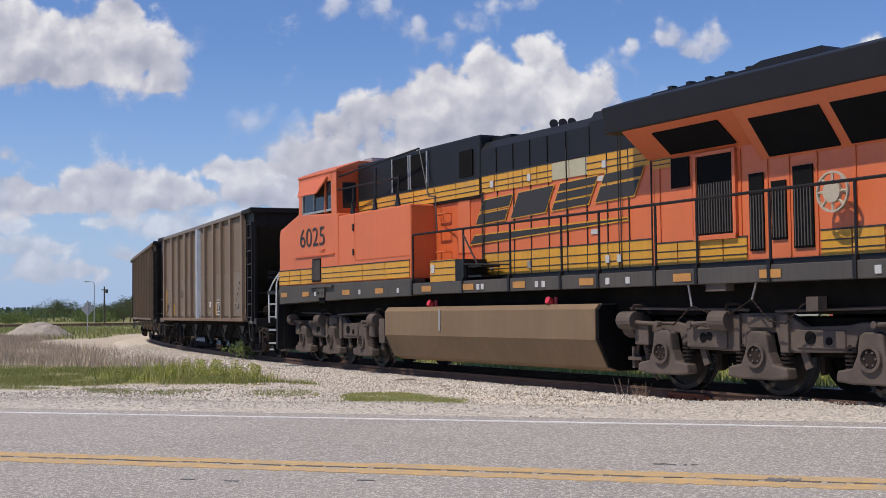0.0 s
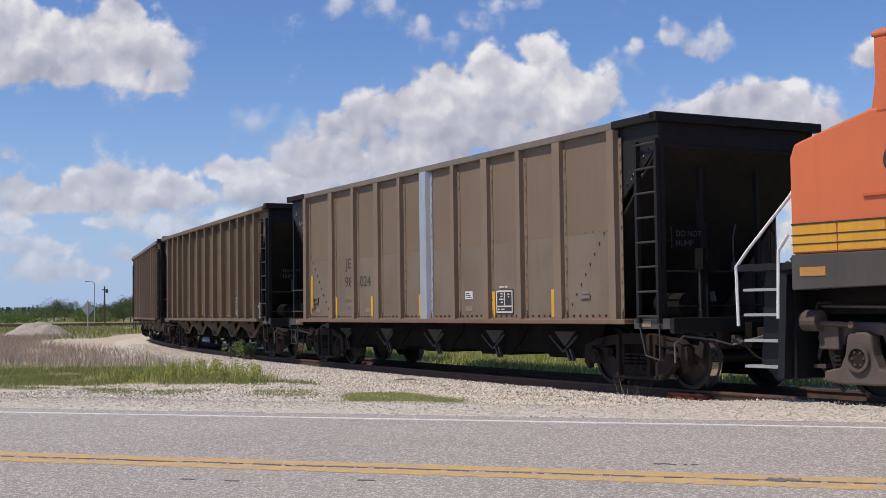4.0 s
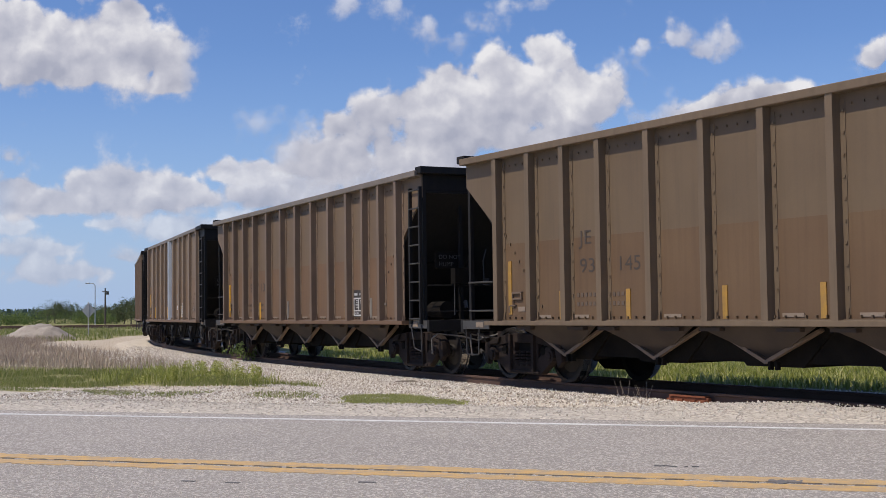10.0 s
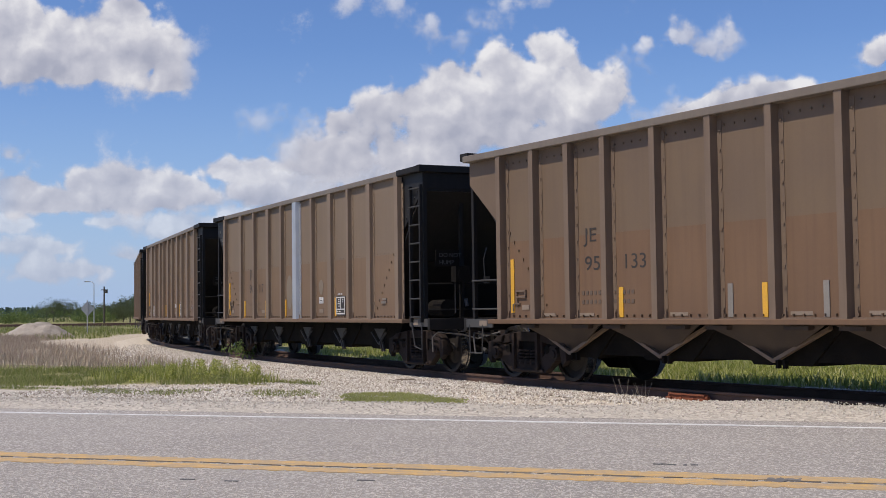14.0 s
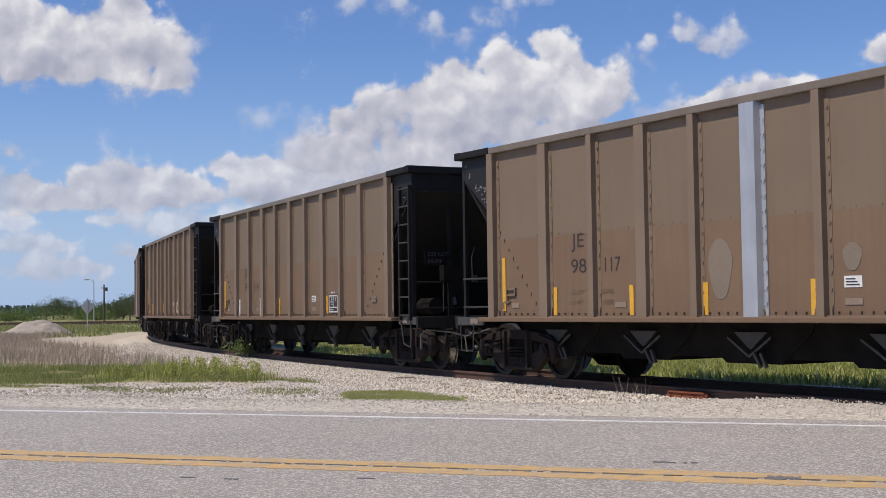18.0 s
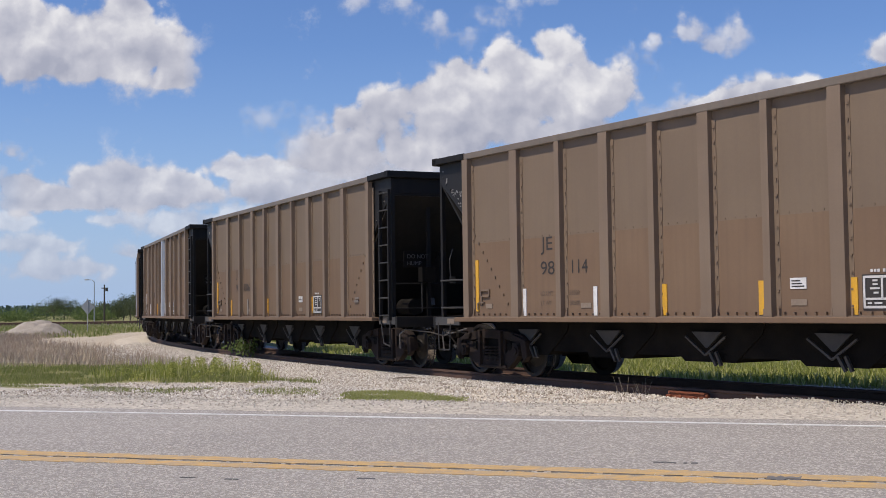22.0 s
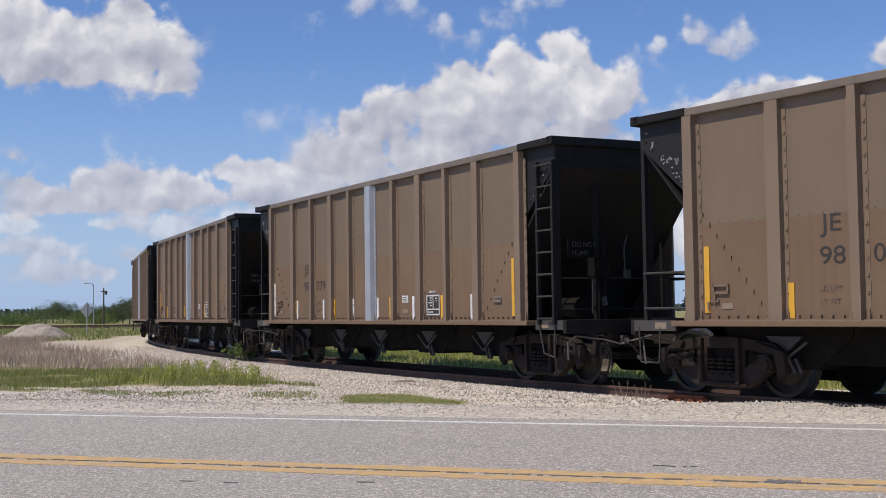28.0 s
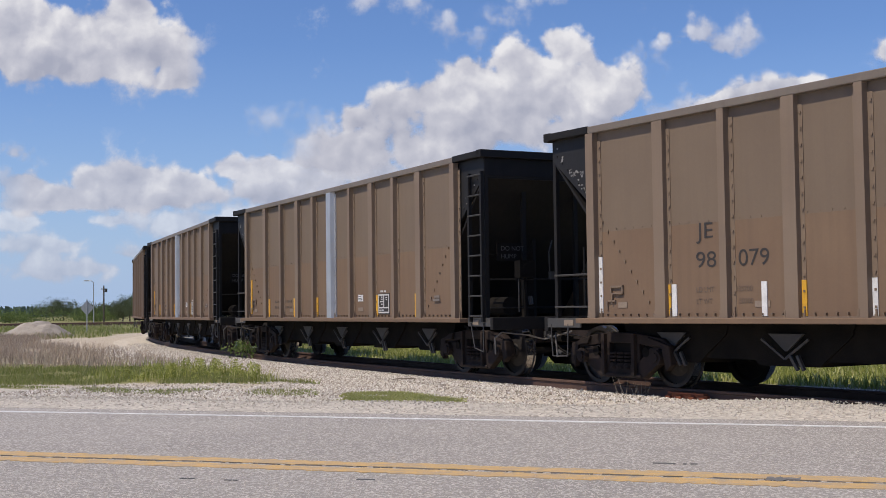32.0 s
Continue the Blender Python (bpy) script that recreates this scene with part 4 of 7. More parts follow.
def build_hoppers():
    one, two = hopper_car(1), hopper_car(2)
    Y, W_ = 0, 1
    tall = [(-5.90, 1.15, .9, Y), (5.84, 1.12, .98, Y)]
    at = lambda xs, colour: [(x, 1.07, .45, colour) for x in xs]
    std = tall + at((-4.46, -2.6, -1.05, .85, 2.38, 4.25), Y)
    spec = [
        (1, "98", "024", tall + at((-4.47, -2.62, -.42, 2.38, 4.25), Y), 2.75, 0.0, False, [(6.0, .08, 1.5)], "scuffed tan coal hopper car with one bare silver rib"),
        (2, "93", "145", tall + at((-4.48, -2.85, -.86, .83, 3.03, 4.75), Y), 3.85, None, True, [(-3.9, .14, 1.6)], "brown coal hopper car with faded numbers and a heaped load"),
        (2, "95", "133", tall + at((-3.1, -.23, 3.03), Y) + at((-.85, .78, 4.47), 2), 3.8, None, False, [], "brown coal hopper car with yellow reflective strips"),
        (1, "98", "117", std, 2.73, 0.0, False, [], "tan coal hopper car with black numbers and a silver rib"),
        (1, "98", "114", tall + at((-4.46, -2.58), W_) + at((-1.0, .87, 2.38, 4.28), Y), 2.79, None, False, [], "tan coal hopper car with black numbers and mixed strips"),
        (1, "98", "006", tall + at((-2.87,), 2) + at((-4.46, -1.07, .8, 2.33, 4.33), Y), 2.70, None, False, [], "tan coal hopper car with a worn grey strip"),
        (1, "98", "079", [(-5.98, 1.12, .85, W_), (5.88, 1.12, .95, W_), (5.73, 1.12, .98, Y)] + at((-4.40, -2.74, -1.03, .24, 1.92, 4.28), W_) + at((-4.52, -2.09, .86, 3.12), Y), 2.73, 0.0, False, [], "tan coal hopper car with white strips and a silver rib"),
        (1, "", "", std, 2.73, 0.0, True, [], "tan coal hopper car with a silver rib, far down the train"),
        (1, "", "", std, 2.73, 0.0, True, [], "tan coal hopper car with a silver rib, far down the train"),
        (1, "", "", std, 2.73, None, True, [], "tan coal hopper car, far down the train"),
        (1, "", "", std, 2.73, None, True, [], "tan coal hopper car, far down the train"),
    ]
    bare, cars = {1: one, 2: two}, []
    copies = {id(row): copy_thing(bare[row[0]], pose(0, 0, 0)) for k in (1, 2) for row in [r for r in spec if r[0] == k][1:]}
    for row in spec:
        cars.append((row, copies.get(id(row), bare[row[0]])))
    out = []
    for i, ((kind, a, b, strips, bx, silver, faded, peaks, label), ob) in enumerate(cars):
        if i == 0:
            for c in ob.children:
                if c.name.startswith("lower_sheet"):
                    c.material_slots[0].link = "OBJECT"
                    c.material_slots[0].material = TAN_WORN
        if a == "93":
            for c in ob.children:
                coat = OLIVE_RIB if c.name.startswith(("side_rib", "side_sill", "sill_ledge", "top_chord")) else OLIVE if c.name.startswith(("upper_sheet", "bolted_seam")) else OLIVE_LOW if c.name.startswith("lower_sheet") else None
                if coat:
                    c.material_slots[0].link = "OBJECT"
                    c.material_slots[0].material = coat
            part("marker_bar", Shape().box(6.22, 6.27, -1.52, -1.49, 1.05, 1.46).rod((6.14, -1.505, 1.36), (6.22, -1.505, 1.36), .03, 8), WHITE, ob, "white painted marker bar beside the ladder")
        if b == "117":
            for x0, x1, z0, z1 in ((-.86, -.42, 1.28, 2.12), (1.44, 1.72, 1.6, 1.95)):
                n = 22
                ring = [((x0 + x1) / 2 + (x1 - x0) / 2 * (1 + .12 * math.sin(3 * q)) * math.cos(q), (z0 + z1) / 2 + (z1 - z0) / 2 * math.sin(q)) for q in (2 * math.pi * k / n for k in range(n))]
                part("worn_patch", Shape().prism(ring, -1.509, -1.503), PALE_WORN, ob, "pale worn patch in the paint")
        decorate(ob, kind, a, b, strips, bx, silver, faded, peaks, i + 1)
        tagged(ob, label)
        out.append(ob)
    return out


# ---------------------------------------------------------------- locomotive
def engine_truck(eng, xs, mid):
    tr = new("engine_truck")
    tr.parent, tr.matrix_basis = eng, pose(mid, 0, 0)
    tagged(tr, "dusty three-axle locomotive truck")
    a = [x - mid for x in xs]
    lo, hi = min(a) - .72, max(a) + .72
    for s in (-1, 1):
        out = lambda p, q: sorted((s * p, s * q))
        # the frame: a beam between the axles that rises over the middle one
        prof = [(lo, .80), (lo + .1, 1.0), (a[0] + .2, 1.0), (a[0] + .42, .96), (a[1] - .75, .94), (a[1] - .42, 1.12), (a[1] + .42, 1.12), (a[1] + .75, .94), (a[2] - .42, .96), (a[2] - .2, 1.0), (hi - .1, 1.0), (hi, .80), (hi - .05, .70), (a[2] + .30, .72),
                (a[2] + .26, .84), (a[2] - .26, .84), (a[2] - .34, .62), (a[1] + .52, .60), (a[1] + .30, .66), (a[1] + .26, .86), (a[1] - .26, .86), (a[1] - .30, .66), (a[1] - .52, .60), (a[0] + .34, .62), (a[0] + .26, .84), (a[0] - .26, .84), (a[0] - .30, .72), (lo + .05, .70)]
        frame_side = part("side_frame", Shape().prism(prof, *out(1.02, 1.16)), TRUCKM, tr, bevel=.02)
        for x0, x1, z0, z1, w in ((a[0] + .45, a[1] - .62, .64, .92, 1.19), (a[1] + .62, a[2] - .45, .66, .90, 1.18), (a[1] - .5, a[1] - .36, .60, 1.10, 1.21), (a[1] + .36, a[1] + .5, .60, 1.10, 1.21), (a[0] - .62, a[0] - .32, .66, .98, 1.24), (a[2] + .32, a[2] + .62, .66, .98, 1.24), (a[1] - .2, a[1] + .25, .92, 1.08, 1.22)):
            part("frame_plate", Shape().box(x0, x1, *out(1.14, w), z0, z1), TRUCKM, frame_side, bevel=.015)
        # dark discs on the solid frame, coloured like the shade inside holes
        for x, z, rr in ((a[0] + .78, .78, .07), (a[1] + .85, .80, .085), (a[1] + 1.15, .76, .05), (a[1] - .95, .80, .06), (a[0] - .46, .86, .05)):
            part("frame_hole", Shape().rod((x, s * 1.13, z), (x, s * 1.196, z), rr, 14), GRILLE, frame_side)
        for x in a:
            jb = Shape()
            jb.prism([(x - .17, .84), (x - .10, .88), (x + .10, .88), (x + .17, .84), (x + .21, .60), (x + .29, .44), (x + .52, .40), (x + .54, .27), (x + .30, .24), (x - .30, .24), (x - .54, .27), (x - .52, .40), (x - .29, .44), (x - .21, .60)], *out(1.08, 1.27))
            box = part("journal_box", jb, TRUCKM, tr, bevel=.025)
            part("bearing_cap", Shape().turn([(.125, 0), (.165, 0), (.165, s * .05), (.125, s * .05)], 20, 0, (x, s * 1.265, .56), True), TRUCKM, box)
            part("cap_cover", Shape().rod((x, s * 1.26, .56), (x, s * 1.285, .56), .12, 16), CAST, box)
            for k in range(6):
                q = k * math.pi / 3
                part("cap_bolt", Shape().rod((x + .085 * math.cos(q), s * 1.28, .56 + .085 * math.sin(q)), (x + .085 * math.cos(q), s * 1.30, .56 + .085 * math.sin(q)), .016, 6), TRUCKM, box)
            sp = Shape()
            for k in (-.40, .40):
                for j in range(6):
                    sp.rod((x + k, s * 1.12, .41 + j * .052), (x + k, s * 1.12, .435 + j * .052), .085, 12)
                sp.rod((x + k, s * 1.12, .40), (x + k, s * 1.12, .72), .05, 8)
            tagged(part("coil_spring", sp, CAST, tr), kind="stuff")
        for k, w in ((lo + .02, 1), (a[1] - .62, -1), (hi - .02, -1)):
            cy = part("brake_cylinder", Shape().rod((k - .17, s * 1.27, 1.02), (k + .15, s * 1.27, 1.02), .135, 16).rod((k - .20, s * 1.27, 1.02), (k - .17, s * 1.27, 1.02), .10, 14), TRUCKM, tr, bevel=.01)
            part("push_rod", Shape().rod((k, s * 1.27, 1.0), (k + w * .62, s * 1.27, .97), .03, 8).rod((k + w * .62, s * 1.22, .97), (k + w * .62, s * 1.31, .97), .045, 8), TRUCKM, cy)
            part("cylinder_hose", Shape().pipe([(k + .08, s * 1.27, 1.15), (k + .10, s * 1.27, 1.24), (k + .24, s * 1.2, 1.25), (k + .3, s * 1.1, 1.12)], .022), CAST, cy)
        part("brake_rod", Shape().rod((lo - .05, s * 1.18, 1.20), (a[1] - .2, s * 1.18, 1.16), .02), TRUCKM, tr)
        part("brake_rod", Shape().rod((a[1] + .3, s * 1.2, 1.14), (hi, s * 1.2, 1.18), .02), TRUCKM, tr)
        for x in (a[0] + .62, a[1] + .62, a[2] + .58, a[0] - .58):
            part("brake_lever", Shape().prism([(x - .04, 1.0), (x + .05, 1.0), (x + .08, .62), (x + .16, .42), (x + .06, .38), (x - .02, .6)], *out(1.04, 1.09)), TRUCKM, tr)
            part("brake_shoe", Shape().prism([(x + .02, .70), (x + .12, .68), (x + .14, .34), (x + .06, .30)], *out(.70, .82)), CAST, tr)
        part("sand_pipe", Shape().pipe([(lo + .05, s * 1.1, .8), (lo - .12, s * 1.0, .5), (lo - .06, s * .85, .3), (lo + .1, s * .78, .12)], .028), TRUCKM, tr)
        part("sand_pipe", Shape().pipe([(hi - .05, s * 1.1, .8), (hi + .12, s * 1.0, .5), (hi + .06, s * .85, .3), (hi - .1, s * .78, .12)], .028), TRUCKM, tr)
        part("end_bracket", Shape().box(lo - .2, lo + .1, *out(.95, 1.12), .42, .47).box(lo - .18, lo - .12, *out(.98, 1.06), .30, .62), TRUCKM, tr)
    part("bolster", Shape().box(min(a) - .3, max(a) + .3, -.95, .95, .55, 1.05), UNDER, tr)
    for x in a:
        wheelset(tr, x, .535)
    return tr


def striped(name, eng, x0, x1, y, z0, z1, panels, mat=None, label=""):
    """A yellow band of flat panels with thin black lines along it, one panel a door."""
    w = (x1 - x0) / panels
    s = -1 if y < 0 else 1
    for i in range(panels):
        a, b = x0 + i * w + .012, x0 + (i + 1) * w - .012
        part("yellow_panel", Shape().box(a, b, *sorted((y, y + s * .014)), z0, z1), mat or ENG_YELLOW, eng)
    ln = Shape()
    for k in (.28, .62):
        z = z0 + (z1 - z0) * k
        ln.box(x0, x1, *sorted((y + s * .012, y + s * .02)), z - .008, z + .008)
    ln.box(x0, x1, *sorted((y + s * .005, y + s * .02)), z1, z1 + .022)
    part("pin_stripe", ln, ENG_LINE, eng)


def build_engine():
    eng = empty("locomotive", "orange, yellow and black diesel freight locomotive coupled to hoppers", "locomotive", "coal train")
    X0, X1 = -9.82, 10.6
    # underframe
    part("underframe", Shape().box(-10.3, 10.9, -1.1, 1.1, 1.1, 1.6), UNDER, eng)
    for s in (-1, 1):
        part("side_sill", Shape().box(-2.8, X1, *sorted((s * 1.2, s * 1.5)), 1.52, 1.74), ENG_SILL, eng, "dark grey walkway sill", bevel=.01)
        part("side_sill", Shape().prism([(X0, 1.40), (-9.2, 1.42), (-6.2, 1.47), (-2.8, 1.50), (-2.8, 1.84), (X0, 1.84)], *sorted((s * 1.2, s * 1.505))), ENG_SILL, eng, "dark grey cab sill", bevel=.01)
        refl = [-9.5, -8.16, -5.9, -4.26]
        for x in refl + [-2.2, -.6, 1.1, 3.05, 5.33, 7.05, 9.2]:
            part("reflector", Shape().box(x - .19, x + .19, *sorted((s * 1.504, s * 1.513)), 1.57, 1.68), AMBER, eng)
        for x in (-7.6, -5.2, -3.4, -.25, -.1, 1.65, 1.85, 3.6, 4.1, 8.8):
            part("placard", Shape().box(x - .05, x + .05, *sorted((s * 1.504, s * 1.515)), 1.57, 1.67), LENS_WHITE, eng)
    part("deck", Shape().box(-10.7, 11.0, -1.48, 1.48, 1.66, 1.75), ENG_BLACK, eng)
    # cab: the nose, its slope and the upper part
    nose = Shape().prism([(X0, 1.84), (-6.30, 1.84), (-6.30, 3.40), (-8.62, 3.52), (-9.75, 3.22), (X0, 3.05)], -1.5, 1.5)
    part("cab_body", nose, ORANGE, eng, "orange low nose and cab side", bevel=.04)
    low = Shape().prism([(-6.30, 1.84), (-2.85, 1.84), (-2.85, 3.33), (-6.30, 3.33)], -1.498, 1.498)
    part("equipment_cabinet", low, ORANGE, eng, "orange cabinet behind the cab", bevel=.03)
    # upper cab with window openings built from posts
    for s in (-1, 1):
        y0, y1 = sorted((s * 1.44, s * 1.5))
        part("cab_wall", Shape().box(-8.55, -8.37, y0, y1, 3.45, 4.34).box(-6.66, -6.38, y0, y1, 3.38, 4.36).box(-8.4, -6.6, y0, y1, 4.16, 4.36).box(-7.06, -7.0, y0, y1, 3.45, 4.2), ORANGE, eng)
        part("window_frame", Shape().box(-8.37, -6.66, y0 + .01, y1 - .01, 3.48, 3.53).box(-7.70, -7.66, y0 + .01, y1 - .01, 3.5, 4.2).box(-8.37, -8.33, y0 + .01, y1 - .01, 3.5, 4.2).box(-6.70, -6.66, y0 + .01, y1 - .01, 3.5, 4.2), GREY_METAL, eng, "aluminium window frame")
        part("window_pane", Shape().box(-8.35, -6.66, *sorted((s * 1.455, s * 1.465)), 3.5, 4.2), GLASSM, eng)
        aw = Shape().add([(-8.38, s * 1.50, 4.25), (-6.84, s * 1.50, 4.25), (-7.06, s * 1.68, 3.89), (-8.14, s * 1.68, 3.89), (-8.38, s * 1.53, 4.27), (-6.84, s * 1.53, 4.27), (-7.06, s * 1.71, 3.90), (-8.14, s * 1.71, 3.90)], [(0, 1, 2, 3), (7, 6, 5, 4), (0, 4, 5, 1), (1, 5, 6, 2), (2, 6, 7, 3), (3, 7, 4, 0)])
        part("window_awning", aw, ORANGE, eng, "orange sun visor over the window")
    part("cab_front", Shape().prism([(-8.62, 3.5), (-8.55, 3.5), (-8.40, 4.36), (-8.47, 4.36)], -1.48, 1.48), ORANGE, eng)
    for y in (-.75, .75):
        part("windshield", Shape().prism([(-8.61, 3.62), (-8.60, 3.62), (-8.50, 4.2), (-8.51, 4.2)], y - .5, y + .5), GLASSM, eng)
    part("cab_rear", Shape().box(-6.44, -6.38, -1.48, 1.48, 3.33, 4.36), ORANGE_DK, eng)
    part("cab_rear_window", Shape().box(-6.385, -6.365, -1.35, -1.02, 3.52, 4.1), GLASSM, eng)
    roof = Shape().prism([(-1.52, 4.34), (-1.52, 4.40), (-.95, 4.60), (.95, 4.60), (1.52, 4.40), (1.52, 4.34)], -8.58, -6.34, "x")
    part("cab_roof", roof, ORANGE, eng, "orange chamfered cab roof", bevel=.02)
    part("roof_hatch", Shape().box(-7.1, -6.6, -.5, .4, 4.6, 4.72), GREY_METAL, eng)
    # numbers and markings
    for s in (-1, 1):
        me = letters("6025", .445, wide=1.22)
        me.materials.append(ENG_LINE)
        m = pose(-8.5, -1.512, 2.73) if s < 0 else pose(-7.0, 1.512, 2.73, 0, 0, 180)
        part("road_number", me, None, eng, "black road number 6025", at=m)
        y = s * 1.5
        part("grille_hatch", Shape().box(-7.75, -7.25, *sorted((y, y + s * .02)), 1.9, 2.43), GRILLE, eng, "dark finely ribbed hatch")
        part("drip_rail", Shape().box(-8.75, -6.5, *sorted((y, y + s * .03)), 2.485, 2.515).box(-7.3, -7.05, *sorted((y, y + s * .03)), 2.60, 2.63), ORANGE_DK, eng)
        part("door_hinge", Shape().box(-5.52, -5.47, *sorted((y, y + s * .03)), 2.95, 3.1).box(-5.52, -5.47, *sorted((y, y + s * .03)), 2.42, 2.55), ENG_LINE, eng)
        for a, b, c, d in ((-6.28, -6.265, 1.9, 3.3), (-5.44, -5.425, 2.3, 3.3), (-5.42, -2.9, 2.30, 2.315)):
            part("door_joint", Shape().box(a, b, *sorted((y, y + s * .006)), c, d), ORANGE_DK, eng)
        striped("s", eng, X0 + .02, -7.77, s * 1.5, 1.87, 2.20, 3)
        striped("s", eng, -7.23, -2.88, s * 1.5, 1.87, 2.20, 4)
        part("lift_lug", Shape().box(-7.85, -6.55, *sorted((s * 1.5, s * 1.57)), 1.755, 1.80).box(-7.42, -7.0, *sorted((s * 1.5, s * 1.55)), 1.53, 1.755), ENG_SILL, eng, bevel=.006)
        part("jacking_slot", Shape().box(-7.38, -7.04, *sorted((s * 1.45, s * 1.512)), 1.40, 1.525), GRILLE, eng)
        for x in (-7.32, -7.1):
            part("bolt", Shape().rod((x, s * 1.54, 1.64), (x, s * 1.57, 1.64), .03, 6), ENG_LINE, eng)
        rv = Shape()
        for k in range(8):
            rv.box(-7.72 + k * .06, -7.69 + k * .06, *sorted((s * 1.52, s * 1.528)), 1.93, 2.40)
        tagged(part("hatch_ribs", rv, ENG_SILL, eng), kind="stuff")
    # front porch, steps and rails
    part("pilot", Shape().prism([(-10.35, 1.7), (-9.9, 1.7), (-9.9, .3), (-10.2, .25), (-10.45, .5)], -1.35, 1.35), ENG_BLACK, eng)
    for s in (-1, 1):
        st = new("step_well")
        st.parent = eng
        tagged(st, "black steps with bare steel treads")
        for j, z in enumerate((.42, .75, 1.08, 1.40)):
            part("step_tread", Shape().box(-10.62, -10.08, *sorted((s * 1.12, s * 1.48)), z, z + .035), GREY_METAL, st)
        part("step_side", Shape().prism([(-10.08, .3), (-9.98, .3), (-9.9, 1.6), (-10.02, 1.6)], *sorted((s * 1.0, s * 1.5))), ENG_BLACK, st)
        part("step_back", Shape().box(-10.6, -10.0, *sorted((s * 1.0, s * 1.06)), .35, 1.65), UNDER, st)
        part("handrail", Shape().pipe([(-10.78, s * 1.40, .95), (-10.80, s * 1.40, 1.72), (-10.62, s * 1.36, 1.95), (-10.14, s * 1.05, 2.66), (-9.98, s * 1.0, 2.7), (-9.82, s * .98, 2.68)], .022), RAILWHITE, eng, "white bent handrail")
        part("handrail", Shape().pipe([(-10.05, s * 1.5, 1.05), (-10.02, s * 1.5, 1.9), (-9.86, s * 1.5, 2.1)], .022), RAILWHITE, eng)
    part("front_coupler", Shape().box(-10.9, -10.2, -.11, .11, .72, .90).prism([(-10.8, -.16), (-11.15, -.17), (-11.18, .0), (-11.0, .15), (-10.8, .16)], .64, .98, "z"), CAST, eng)
    part("rear_coupler", Shape().box(10.9, 11.3, -.13, .13, .68, .95), CAST, eng)
    part("nose_light", Shape().rod((-9.87, -.15, 2.9), (-9.8, -.15, 2.9), .1, 12).rod((-9.87, .15, 2.9), (-9.8, .15, 2.9), .1, 12), LENS_WHITE, eng)
    # hood behind the cab
    part("hood_forward", Shape().box(-6.36, -1.0, -.98, .98, 3.3, 4.50), ENG_BLACK, eng, "black upper hood", bevel=.04)
    part("hood_main", Shape().box(-1.0, 4.05, -.94, .94, 1.75, 4.1), ORANGE, eng, "orange engine hood", bevel=.03)
    part("hood_top", Shape().prism([(-.96, 3.70), (-.96, 4.19), (-.85, 4.34), (.85, 4.34), (.96, 4.19), (.96, 3.70)], -1.02, 2.45, "x"), ENG_BLACK, eng, "black hood top")
    part("hood_top", Shape().prism([(-.965, 3.70), (-.965, 4.25), (-.85, 4.42), (.85, 4.42), (.965, 4.25), (.965, 3.70)], 2.45, 3.75, "x"), ENG_BLACK, eng)
    for s in (-1, 1):
        for x in (-.45, .12, .67, 1.22, 1.78, 2.45):
            part("roof_joint", Shape().box(x - .008, x + .008, *sorted((s * .955, s * .972)), 3.72, 4.18), GRILLE, eng)
    part("hood_low", Shape().box(-2.82, -1.0, -.93, .93, 1.75, 3.4), ORANGE_DK, eng)
    part("roof_step", Shape().box(-1.0, -.35, -.7, .7, 4.28, 4.44), ENG_BLACK, eng)
    for s in (-1, 1):
        striped("s", eng, -6.3, -1.02, s * .98, 3.36, 3.66, 6)
        y = s * .985
        for x0, x1 in ((-4.55, -3.85), (-3.72, -3.05)):
            part("louvre", Shape().box(x0, x1, *sorted((y, y + s * .03)), 3.74, 4.40), GRILLE, eng, "black louvred opening")
            part("louvre_frame", Shape().box(x0 - .04, x0, *sorted((y, y + s * .04)), 3.70, 4.42).box(x1, x1 + .04, *sorted((y, y + s * .04)), 3.70, 4.42), GREY_METAL, eng)
        part("door", Shape().box(-1.75, -1.25, *sorted((y, y + s * .02)), 3.75, 4.25), GRILLE, eng)
        # ladder and the open corner behind the cabinet
        for z in (2.35, 2.75, 3.1):
            part("rung", Shape().pipe([(-2.62, s * .93, z), (-2.62, s * 1.05, z), (-2.2, s * 1.05, z), (-2.2, s * .93, z)], .018), ORANGE, eng)
        part("battery_step", Shape().box(-2.17, -1.19, *sorted((s * 1.0, s * 1.44)), 1.75, 2.16), ENG_YELLOW, eng, "yellow step box")
        part("pin_stripe", Shape().box(-2.17, -1.19, *sorted((s * 1.436, s * 1.447)), 1.87, 1.885).box(-2.17, -1.19, *sorted((s * 1.436, s * 1.447)), 2.0, 2.015).box(-2.17, -1.19, *sorted((s * 1.436, s * 1.447)), 2.13, 2.15), ENG_LINE, eng)
        part("placard", Shape().box(-2.12, -1.98, *sorted((s * 1.44, s * 1.452)), 1.92, 2.08), LENS_WHITE, eng)
        part("battery_box", Shape().box(-1.15, -.78, *sorted((s * 1.0, s * 1.46)), 1.75, 2.14), ENG_BLACK, eng)
        for z in (1.80, 1.98):
            part("step_board", Shape().box(-.76, -.28, *sorted((s * 1.02, s * 1.42)), z, z + .04), ENG_BLACK, eng)
        # doors of the main hood
        part("hood_panel", Shape().box(-1.9, -1.46, *sorted((s * .93, s * .95)), 2.3, 3.35), ORANGE, eng)
        part("hood_skirt", Shape().box(-1.0, 10.5, *sorted((s * .945, s * .962)), 1.75, 1.84), ENG_BLACK, eng)
        striped("s", eng, -1.0, 4.0, s * .945, 1.84, 2.24, 9)
        striped("s", eng, -1.0, 1.35, s * .945, 3.38, 3.69, 5)
        striped("s", eng, 2.35, 4.0, s * .945, 3.38, 3.69, 3)
